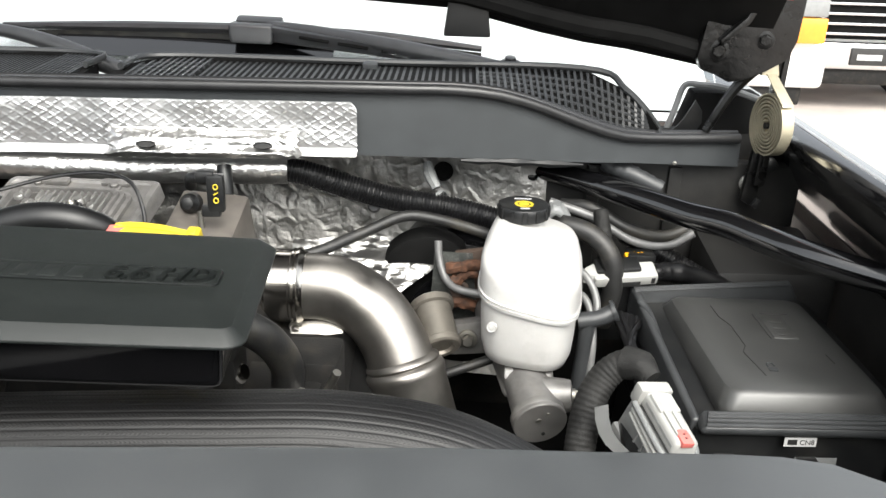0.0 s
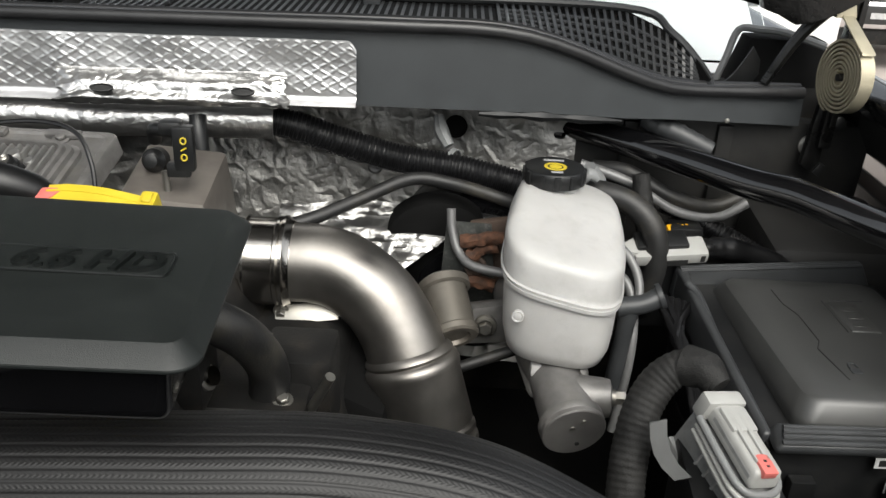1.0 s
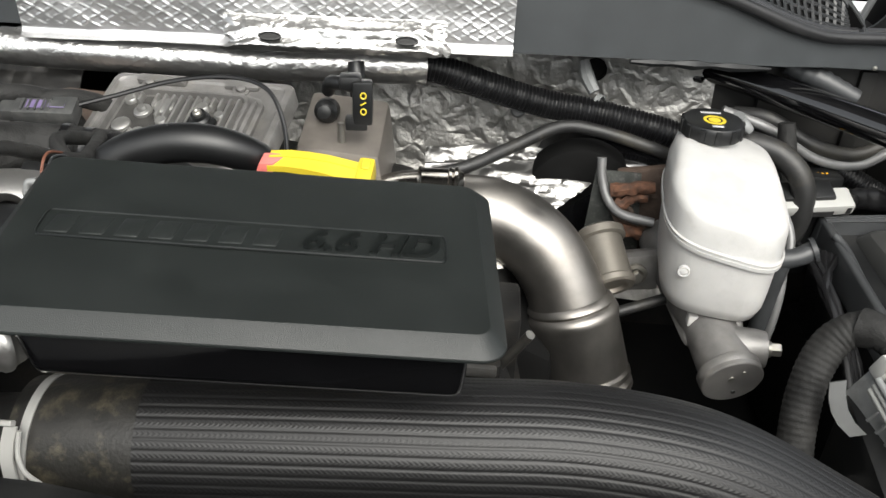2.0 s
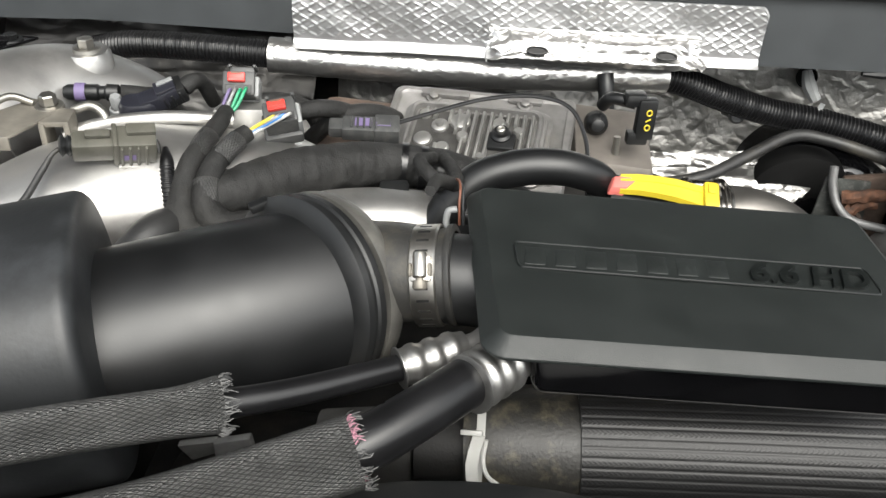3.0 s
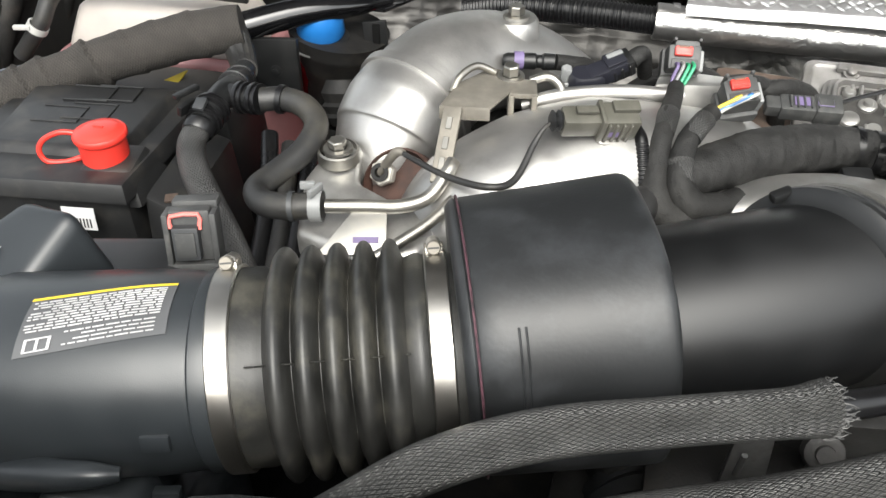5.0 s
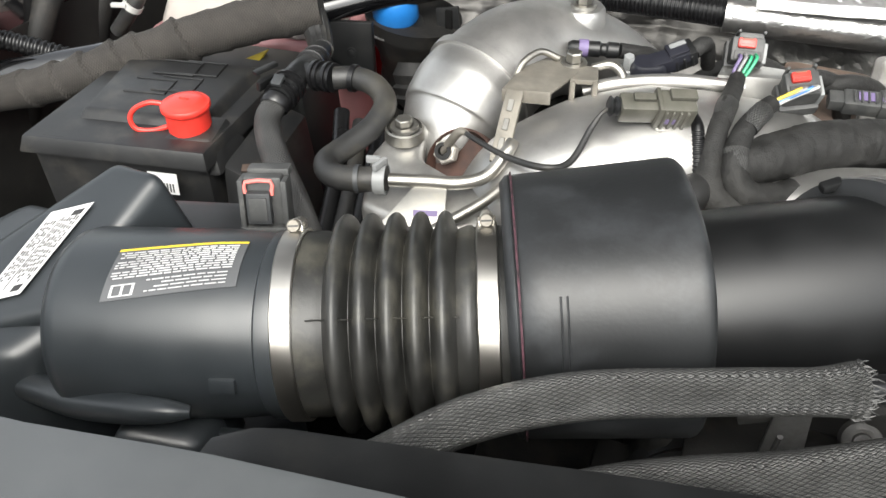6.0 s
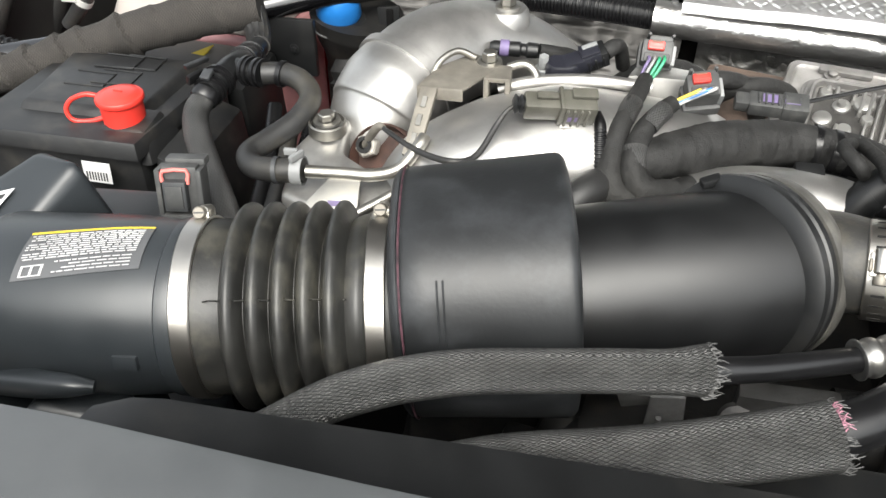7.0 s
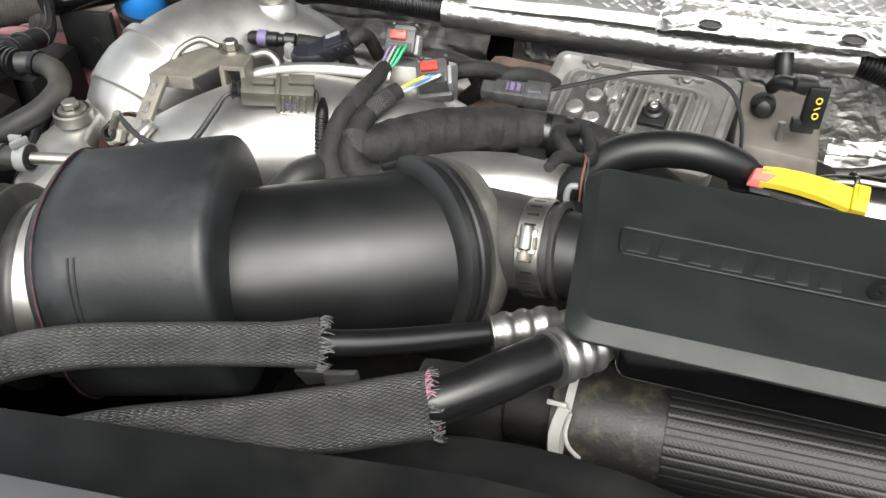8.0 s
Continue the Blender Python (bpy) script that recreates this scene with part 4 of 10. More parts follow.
        part("turn_lens", block([(xa - 0.005, y0 + 0.03, 0.805), (xb, y0 + 0.03, 0.805), (xb, y0 + 0.15, 0.805), (xa - 0.005, y0 + 0.15, 0.805)],
                                [(xa - 0.005, y0 + 0.03, 0.98), (xb, y0 + 0.03, 0.98), (xb, y0 + 0.15, 0.98), (xa - 0.005, y0 + 0.15, 0.98)], 0.015), lamp, h)
    plate = part("number_plate", block([(x0 + width / 2 - 0.16, y0 - 0.02, 0.55 + dz), (x0 + width / 2 + 0.16, y0 - 0.02, 0.55 + dz), (x0 + width / 2 + 0.16, y0, 0.55 + dz), (x0 + width / 2 - 0.16, y0, 0.55 + dz)],
                                       [(x0 + width / 2 - 0.16, y0 - 0.02, 0.70 + dz), (x0 + width / 2 + 0.16, y0 - 0.02, 0.70 + dz), (x0 + width / 2 + 0.16, y0, 0.70 + dz), (x0 + width / 2 - 0.16, y0, 0.70 + dz)], 0.004), INK, t, "dark number plate with pale bars")
    part("plate_bar", box(frame_at((x0 + width / 2, y0 - 0.0205, 0.62 + dz), (1, 0, 0), (0, -1, 0)), 0.22, 0.05, 0.002, 0), PALEINK, plate)
    for x in (x0 + 0.14, x1 - 0.14):
        for y in (y0 + 1.0, y0 + 4.4):
            wheel(t, (x, y, 0.40), 0.40, 0.25)
    return t


truck("pickup_truck", 0.73, 6.0, 1.86, "white pickup truck with amber lamps parked in the yard", AMBER)
truck("pickup_truck", 2.67, 7.6, 1.95, "white pickup truck with a chrome grille parked in the yard", PALEGREY, -0.13)

# ---------------------------------------------------------------- engine underneath
block_top = thing("engine_block", (-0.45, 0.75, 0.84), "grimy dark engine block under the intake parts", "engine")
part("crankcase", block([(-0.85, 0.62, 0.84), (-0.02, 0.62, 0.84), (-0.02, 1.18, 0.84), (-0.85, 1.18, 0.84)],
                        [(-0.80, 0.66, 1.16), (-0.10, 0.66, 1.16), (-0.10, 1.10, 1.16), (-0.80, 1.10, 1.16)], 0.03, 3), DARK, block_top)
part("valve_cover", block([(-0.40, 0.70, 1.15), (-0.17, 0.70, 1.13), (-0.17, 1.08, 1.13), (-0.40, 1.08, 1.15)],
                          [(-0.38, 0.72, 1.25), (-0.20, 0.72, 1.22), (-0.20, 1.05, 1.22), (-0.38, 1.05, 1.25)], 0.02, 3), DARK, block_top)
part("timing_cover", block([(-0.72, 0.55, 0.84), (-0.20, 0.55, 0.84), (-0.20, 0.68, 0.84), (-0.72, 0.68, 0.84)],
                           [(-0.66, 0.58, 1.17), (-0.24, 0.58, 1.17), (-0.24, 0.68, 1.17), (-0.66, 0.68, 1.17)], 0.02, 3), DARK, block_top)
CAST = material("grey cast bracket", (0.065, 0.064, 0.062), 0.55, 0.4, vary=0.3, scale=50, bump=0.5, stain=(0.05, 0.045, 0.04), stain_scale=40)
GALV = material("spotted galvanised bracket", (0.17, 0.17, 0.168), 0.5, 0.55, vary=0.3, scale=60, bump=0.3, stain=(0.07, 0.065, 0.06), stain_scale=60, stain_amount=0.6)
arm = part("accessory_bracket", join(block([(-0.581, 0.556, 1.175), (-0.548, 0.560, 1.178), (-0.548, 0.566, 1.178), (-0.581, 0.562, 1.175)], [(-0.580, 0.546, 1.262), (-0.556, 0.550, 1.266), (-0.556, 0.556, 1.266), (-0.580, 0.552, 1.262)], 0.0015),
                                     block([(-0.599, 0.553, 1.236), (-0.580, 0.556, 1.243), (-0.580, 0.562, 1.243), (-0.599, 0.559, 1.236)], [(-0.604, 0.545, 1.258), (-0.578, 0.548, 1.262), (-0.578, 0.554, 1.262), (-0.604, 0.551, 1.258)], 0.0015)), GALV, block_top, "spotted galvanised bracket with a notch")
part("bracket_notch", block([(-0.561, 0.5535, 1.196), (-0.552, 0.5545, 1.196), (-0.552, 0.557, 1.196), (-0.561, 0.556, 1.196)], [(-0.559, 0.5515, 1.209), (-0.556, 0.5525, 1.213), (-0.556, 0.555, 1.213), (-0.559, 0.554, 1.209)], 0), PIT, arm)
part("bracket_rib", tube([(-0.572, 0.5520, 1.215), (-0.571, 0.5495, 1.232), (-0.571, 0.5485, 1.240)], 0.0022, 8, 3), GALV, arm)
part("cast_boss", lathe((-0.515, 0.578, 1.226), (-0.515, 0.55, 1.243), [(0, 0.015), (0.006, 0.0135), (0.008, 0.010), (0.008, 0.0070), (0.011, 0.0065), (0.0115, 0)], 24), CAST, block_top, "round cast boss with a bolt")
part("cast_web", block([(-0.520, 0.590, 1.17), (-0.450, 0.585, 1.19), (-0.450, 0.600, 1.19), (-0.520, 0.605, 1.17)], [(-0.520, 0.578, 1.252), (-0.452, 0.570, 1.272), (-0.452, 0.590, 1.272), (-0.520, 0.598, 1.252)], 0.006), CAST, block_top)
part("bracket_bolt", bolt((-0.4925, 0.634, 1.148), (-0.1, -0.7, 0.7), 0.010, 0.012), ZINC, block_top)
part("bracket_arm", block([(-0.520, 0.640, 1.08), (-0.415, 0.600, 1.08), (-0.415, 0.640, 1.08), (-0.510, 0.675, 1.08)],
                          [(-0.482, 0.622, 1.205), (-0.428, 0.592, 1.236), (-0.428, 0.615, 1.236), (-0.478, 0.645, 1.205)], 0.008), CASTALU, block_top, "grey cast bracket arm")
pulley = thing("belt_pulley", (-0.60, 0.50, 0.98), "black ribbed belt pulley on the front of the engine", "pulley")
part("pulley_wheel", lathe((-0.60, 0.60, 1.10), (-0.60, 0.45, 1.12), [(0, 0.03), (0, 0.075), (0.01, 0.07), (0.02, 0.075), (0.03, 0.07), (0.04, 0.075), (0.05, 0.07), (0.05, 0.05), (0.035, 0.04), (0.04, 0.02), (0.04, 0)], 40), BLACK, pulley)
part("pulley_bolt", bolt((-0.60, 0.56, 1.105), (0, -1, 0.1), 0.01, 0.012), ZINC, pulley)
part("pulley_shaft", lathe((-0.60, 0.60, 1.10), (-0.60, 0.70, 1.09), [(-0.01, 0.03), (0.1, 0.03)], 20), DARK, pulley)

# ---------------------------------------------------------------- intake resonator cover
COV = dict(bl=(-0.418, 0.705, 1.379), br=(-0.140, 0.724, 1.366), fr=(-0.126, 0.562, 1.366), fl=(-0.400, 0.549, 1.373))
res = thing("intake_resonator", (-0.27, 0.63, 1.25), "black grained plastic intake resonator with raised lettering", "engine cover")
c = {k: Vector(v) for k, v in COV.items()}
mid = sum(c.values(), Vector()) / 4


def out(k, grow, drop):
    d = c[k] - mid
    d.z = 0
    return c[k] + Vector((grow * math.copysign(1, d.x), grow * math.copysign(1, d.y), -drop))


order = ("fl", "fr", "br", "bl")


def lid_loop(grow, drop, radius, seg=10):
    """The lid's outline, grown and lowered, with rounded corners."""
    pts = [out(k, grow, drop) for k in order]
    ring = []
    for k, p in enumerate(pts):
        a, b = (pts[k - 1] - p).normalized(), (pts[(k + 1) % 4] - p).normalized()
        for s in range(seg + 1):
            t = s / seg * math.pi / 2
            ring.append(p + a * radius * (1 - math.sin(t)) + b * radius * (1 - math.cos(t)))
    return ring


part("lid", loft([lid_loop(g, d, r) for g, d, r in ((-0.0006, 0.0, 0.008), (0.0004, 0.0002, 0.0085), (0.0014, 0.0009, 0.009), (0.0096, 0.0082, 0.015), (0.0104, 0.0091, 0.0155), (0.0106, 0.0100, 0.0155), (0.0104, 0.0112, 0.0155), (-0.004, 0.0112, 0.010))]), COVER, res, sharp=11)
low = [out(k, -0.008, 0.055) + Vector((0.016 if k in ("fl", "bl") else -0.004, 0, 0)) for k in order]
high = [out(k, -0.004, 0.010) + Vector((0.014 if k in ("fl", "bl") else -0.004, 0, 0)) for k in order]
part("lower_shell", block(low, high, 0.009, 4), GLOSS, res, "smooth black lower shell")
ex = (c["fr"] - c["fl"]).normalized()
ez = ex.cross(c["bl"] - c["fl"]).normalized()
ey = ez.cross(ex)


def on_lid(u, v, h=0.0):
    a, b = c["fl"].lerp(c["fr"], u), c["bl"].lerp(c["br"], u)
    return a.lerp(b, v) + ez * h


corner = lambda u, v, a, ru=0.012, rv=0.045: (u + ru * math.cos(math.radians(a)), v + rv * math.sin(math.radians(a)))
outline = [corner(u, v, a) for u, v, a0 in ((0.912, 0.535, 0), (0.074, 0.54, 90), (0.074, 0.457, 180), (0.912, 0.445, 270)) for a in range(a0, a0 + 91, 18)]
frame_pts = [on_lid(u, v, 0.0002) for u, v in outline]
BADGE = material("glossy black lettering", (0.0060, 0.0073, 0.0070), 0.30, vary=0.15, bump=0.02, spec=0.5)
badge = part("badge_frame", tube(frame_pts + [frame_pts[0]], 0.0009, 6, 1, caps=False), BADGE, res)
part("badge_recess", block([on_lid(u, v, -0.001) for u, v in outline], [on_lid(u, v, 0.0004) for u, v in outline], 0), COVER, res, "sunk panel of the badge")
for k in range(7):
    u = 0.076 + 0.0725 * k
    part("badge_bar", block([on_lid(a, b, 0) for a, b in ((u, 0.430), (u + 0.053, 0.430), (u + 0.063, 0.556), (u + 0.010, 0.556))],
                            [on_lid(a, b, 0.0010) for a, b in ((u + 0.003, 0.435), (u + 0.050, 0.435), (u + 0.060, 0.551), (u + 0.013, 0.551))], 0.0006, 1), COVER, res)
part("badge_lettering", letters("6.6 HD", 0.0282, 0.0014, frame_at(on_lid(0.610, 0.428, 0.0008), ex, ez) @ Matrix(((0.96, 0.24, 0, 0), (0, 1, 0, 0), (0, 0, 1, 0), (0, 0, 0, 1))), 0.0007), BADGE, res)

# ---------------------------------------------------------------- air intake run
AX = [Vector(p) for p in ((-1.06, 0.452, 1.288), (-0.905, 0.492, 1.296), (-0.83, 0.516, 1.299), (-0.765, 0.538, 1.303), (-0.70, 0.557, 1.308), (-0.60, 0.592, 1.310), (-0.53, 0.622, 1.310))]
way_b = (AX[3] - AX[1]).normalized()

bellows = thing("intake_bellows", AX[2] - Vector((0, 0, 0.08)), "dusty black rubber bellows hose with five ribs", "hose")
L = (AX[3] - AX[1]).length
prof = [(-0.012, 0.060), (-0.012, 0.0655), (0.022, 0.0655), (0.026, 0.064)]
for k in range(5):
    h = 0.028 + 0.0172 * k
    prof += [(h + 0.0, 0.0635), (h + 0.0018, 0.0668), (h + 0.0045, 0.0742), (h + 0.0068, 0.0765), (h + 0.0086, 0.0770), (h + 0.0104, 0.0765), (h + 0.0127, 0.0742), (h + 0.0154, 0.0668), (h + 0.0168, 0.0635)]
prof += [(0.1145, 0.0640), (0.120, 0.0660), (0.124, 0.0660), (0.125, 0.0648), (L + 0.004, 0.0655), (L + 0.004, 0.060)]
part("bellows_tube", lathe(AX[1], AX[3], prof, 96), RUBBER, bellows, sharp=60)
part("mould_seam", tube([AX[1] + way_b * h + Vector((0.004, -0.0475, 0.046)) * (r / 0.0655) for h, r in ((0.012, 0.0655), (0.026, 0.064), (0.0366, 0.0770), (0.0452, 0.0640), (0.0538, 0.0770), (0.0624, 0.0640), (0.0710, 0.0770), (0.0796, 0.0640), (0.0882, 0.0770), (0.0968, 0.0640), (0.1054, 0.0770), (0.114, 0.0640), (0.124, 0.066))], 0.0006, 6, 3), RUBBER, bellows)
clamp("hose_clamp", AX[1] + way_b * 0.002, way_b, 0.0660, 0.0145, (0.02, 0.55, 0.85), "bright steel clamp band round the bellows by the air box")
clamp("hose_clamp", AX[3] - way_b * 0.0135, way_b, 0.0660, 0.0145, (0.0, 0.50, 0.85), "bright steel clamp band round the bellows by the duct")

duct = thing("intake_duct", AX[4] - Vector((0, 0, 0.09)), "satin black plastic intake duct with a wide sleeve", "intake duct")


def ovalish(seg, r, p, way, up, power=2.6, wide=1.0, tall=1.0):
    u, v = ring_axes(way, Vector(up))
    ring = []
    for s in range(seg):
        a = 2 * math.pi * s / seg
        ca, sa = math.cos(a), math.sin(a)
        f = (abs(ca) ** power + abs(sa) ** power) ** (-1 / power)
        ring.append(p + u * ca * f * r * tall + v * sa * f * r * wide)
    return ring


def lump0(pts, radii, seg=32, steps=8, power=2.6):
    """A soft rounded body along pts."""
    line, par = spline(pts, steps)
    rings = []
    for k, p in enumerate(line):
        way = (line[min(k + 1, len(line) - 1)] - line[max(k - 1, 0)]).normalized()
        rings.append(ovalish(seg, lerp(list(enumerate(radii)), par[k]), p, way, (0, 0, 1), power))
    return loft(rings)


s0, s1 = Vector((-0.763, 0.546, 1.309)), Vector((-0.655, 0.583, 1.318))
sway = (s1 - s0).normalized()
rings = []
for h, r in ((-0.006, 0.066), (-0.006, 0.080), (-0.002, 0.0845), (0.0, 0.085), (0.002, 0.0835), (0.004, 0.085), (0.0, 0.0)):
    if r:
        rings.append(ovalish(72, r, s0 + sway * h, sway, (0, 0, 1)))
Ls = (s1 - s0).length
for k in range(1, 9):
    rings.append(ovalish(72, 0.085 + 0.004 * k / 8, s0 + sway * (0.006 + (Ls - 0.014) * k / 8), sway, (0, 0, 1), 2.6))
for h, r in ((-0.004, 0.0890), (-0.001, 0.0880), (0.0015, 0.0855), (0.003, 0.080), (0.0035, 0.060)):
    rings.append(ovalish(72, r, s1 + sway * h, sway, (0, 0, 1)))
part("sleeve", loft(rings), SCUFFED, duct, "scuffed wide sleeve", sharp=50)
part("sleeve_edge", tube(ovalish(48, 0.0862, s0 + sway * 0.002, sway, (0, 0, 1)) + ovalish(48, 0.0862, s0 + sway * 0.002, sway, (0, 0, 1))[:1], 0.0008, 6, 1, caps=False), material("plum parting line", (0.045, 0.017, 0.024), 0.6, vary=0.8, scale=120), duct, "plum coloured parting line")
for d in (0.0, 0.004):
    part("moulded_rib", tube([p for p in ovalish(72, 0.0866, s0 + sway * (0.026 + d), sway, (0, 0, 1)) if p.y < s0.y - 0.045 and s0.z - 0.01 < p.z < s0.z + 0.072], 0.0007, 6, 1), SCUFFED, duct)
ring_c, ring_w = Vector((-0.535, 0.645, 1.3145)), Vector((0.60, 0.77, -0.22)).normalized()
t0, t1 = Vector((-0.675, 0.578, 1.302)), ring_c - ring_w * 0.009
tway = (t1 - t0).normalized()
rings = []
for k in range(41):
    s = k / 40
    rings.append(ovalish(72, 0.0650 + 0.0006 * s, t0.lerp(t1, s) + Vector((0, 0, -0.004)) * s * s, tway.lerp(ring_w, s ** 2.5).normalized(), (0, 0, 1), 2.0))
part("duct_tube", loft(rings), SATIN, duct, "smooth curved tube", sharp=60)
part("flange_ring", lathe(ring_c - ring_w * 0.012, ring_c + ring_w, [(-0.003, 0.060), (-0.002, 0.0690), (0.001, 0.0735), (0.006, 0.0740), (0.008, 0.0715), (0.011, 0.0712), (0.0125, 0.0728), (0.0175, 0.0728), (0.019, 0.070), (0.021, 0.060)], 72), BLACK, duct, "stepped black flange ring")
part("flange_tab", box(frame_at(ring_c + Vector((-0.036, 0.026, 0.053)), (0.8, 0.5, 0.2), (0, 0.0, 1)), 0.016, 0.008, 0.007, 0.002), BLACK, duct)

COUPLER = material("grimy grey rubber", (0.024, 0.0235, 0.0222), 0.46, vary=0.45, scale=35, bump=0.4, stain=(0.075, 0.066, 0.048), stain_scale=34, stain_amount=0.55)
GRIME = material("grimy pale rubber", (0.062, 0.060, 0.055), 0.45, vary=0.4, scale=30, bump=0.4, spec=0.6, stain=(0.13, 0.122, 0.105), stain_scale=30, stain_amount=0.5)
elbow = thing("rubber_coupler", (-0.48, 0.65, 1.26), "grimy black rubber coupler between duct and resonator", "hose")
e0 = ring_c + ring_w * 0.006
cl = Vector((-0.4455, 0.6495, 1.337))
cw = Vector((0.97, -0.06, 0.17)).normalized()
part("coupler_body", tube([e0, e0 + ring_w * 0.010, Vector((-0.508, 0.664, 1.314)), Vector((-0.480, 0.658, 1.330)), cl, cl + cw * 0.014], [0.0640, 0.0635, 0.0500, 0.0372, 0.0330, 0.0332], 56, 8), COUPLER, elbow, sharp=60)
part("coupler_rib", lathe(e0 + ring_w * 0.004, e0 + ring_w, [(0, 0.06), (0.001, 0.0718), (0.005, 0.0726), (0.012, 0.0716), (0.018, 0.0680), (0.026, 0.0580), (0.026, 0.050)], 64), GRIME, elbow, "grimy pale lip")
part("coupler_lip", lathe(cl + cw * 0.0115, cl + cw, [(0, 0.032), (0.0005, 0.0350), (0.002, 0.0358), (0.0045, 0.0358), (0.0055, 0.0345), (0.0055, 0.031)], 48), COUPLER, elbow)
neck = part("resonator_neck", lathe((-0.438, 0.648, 1.337), (-0.30, 0.640, 1.337), [(0, 0.029), (0, 0.0318), (0.06, 0.0322)], 40), BLACK, res)
clamp("hose_clamp", cl + Vector((-0.002, 0, 0)), cw, 0.0338, 0.0180, (0.05, -0.70, 0.66), "spring-lined steel clamp round the rubber coupler")
wide = bpy.data.objects["hose_clamp.002"]
cu, cv = ring_axes(cw)
for k in range(26):
    a = 2 * math.pi * k / 26
    d = cu * math.cos(a) + cv * math.sin(a)
    part("band_slot", box(frame_at(cl + Vector((-0.002, 0, 0)) + d * 0.0356, cw, d), 0.0085, 0.0018, 0.0006, 0), DARK, wide)
probe = thing("probe_plug", (-0.430, 0.700, 1.325), "pale grey probe clip with a pink wire on the coupler", "connector")
part("probe_body", join(box(frame_at((-0.430, 0.700, 1.334), (1, 0.05, 0), (0, -0.3, 1)), 0.018, 0.014, 0.012, 0.002), lathe((-0.430, 0.696, 1.322), (-0.430, 0.694, 1.34), [(0, 0.008), (0.014, 0.008), (0.016, 0.006)], 16)), BLACK, probe)
for sx in (-1, 1):
    part("clip_arm", tube([(-0.430 + sx * 0.0035, 0.702, 1.3605), (-0.430 + sx * 0.0095, 0.701, 1.3590), (-0.430 + sx * 0.0110, 0.699, 1.350), (-0.430 + sx * 0.0085, 0.698, 1.342)], 0.0026, 10, 5), PALEGREY, probe, "pale grey clip arm")
part("wire", tube([(-0.431, 0.702, 1.346), (-0.432, 0.706, 1.362), (-0.433, 0.722, 1.372), (-0.440, 0.765, 1.350)], 0.0010, 8, 6), BROWN, probe)
part("wire", tube([(-0.428, 0.702, 1.346), (-0.429, 0.707, 1.360), (-0.431, 0.724, 1.368), (-0.438, 0.765, 1.348)], 0.0010, 8, 6), MIDGREY, probe)

# ---------------------------------------------------------------- air filter box
airbox = thing("air_filter_box", (-1.15, 0.45, 1.10), "dark grey plastic air filter box with printed labels", "air box")
part("outlet_tube", lathe(AX[1] + way_b * 0.0, AX[0], [(-0.004, 0.055), (-0.004, 0.064), (0.002, 0.0665), (0.012, 0.0665), (0.014, 0.064), (0.030, 0.066), (0.05, 0.0675), (0.145, 0.0690), (0.152, 0.0675), (0.158, 0.063), (0.161, 0.055), (0.161, 0)], 72), AIRBOX, airbox, "short round outlet", sharp=40)
part("filter_housing", block([(-1.36, 0.28, 1.08), (-1.060, 0.36, 1.08), (-1.005, 0.535, 1.08), (-1.30, 0.60, 1.08)],
                             [(-1.30, 0.33, 1.285), (-1.085, 0.400, 1.290), (-1.018, 0.522, 1.325), (-1.22, 0.575, 1.278)], 0.016, 4), AIRBOX, airbox, sharp=60)
part("filter_hood", block([(-1.125, 0.450, 1.235), (-1.045, 0.460, 1.245), (-1.016, 0.545, 1.300), (-1.088, 0.585, 1.300), (-1.20, 0.53, 1.25)],
                          [(-1.140, 0.402, 1.2895), (-1.068, 0.4290, 1.3095), (-1.034, 0.5390, 1.3692), (-1.082, 0.5440, 1.3664), (-1.185, 0.440, 1.3015)], 0.011, 5), AIRBOX, airbox, "sloped hood of the filter housing", sharp=60)
part("housing_base", block([(-1.36, 0.24, 0.98), (-0.99, 0.34, 0.98), (-0.97, 0.58, 0.98), (-1.34, 0.62, 0.98)],
                           [(-1.36, 0.24, 1.10), (-0.99, 0.34, 1.10), (-0.97, 0.58, 1.10), (-1.34, 0.62, 1.10)], 0.02, 3), AIRBOX, airbox)
part("snorkel_foot", block([(-1.02, 0.36, 1.16), (-0.93, 0.385, 1.16), (-0.93, 0.44, 1.16), (-1.02, 0.42, 1.16)],
                           [(-1.0, 0.385, 1.262), (-0.945, 0.40, 1.25), (-0.945, 0.44, 1.25), (-1.0, 0.42, 1.262)], 0.012, 3), AIRBOX, airbox)

for x, y, z in ((-0.925, 0.425, 1.300), (-0.935, 0.430, 1.235)):
    part("outlet_lug", box(frame_at((x, y, z), (0.95, 0.25, 0), (0, -1, 0.2)), 0.018, 0.012, 0.009, 0.002), AIRBOX, airbox)
ledge = [(-1.09, 0.405, 1.258), (-1.03, 0.395, 1.272), (-0.985, 0.393, 1.284), (-0.955, 0.396, 1.290), (-0.940, 0.402, 1.288)]
part("moulded_foot", lump0(ledge, [0.010, 0.0105, 0.0095, 0.0075, 0.004]), AIRBOX, airbox)

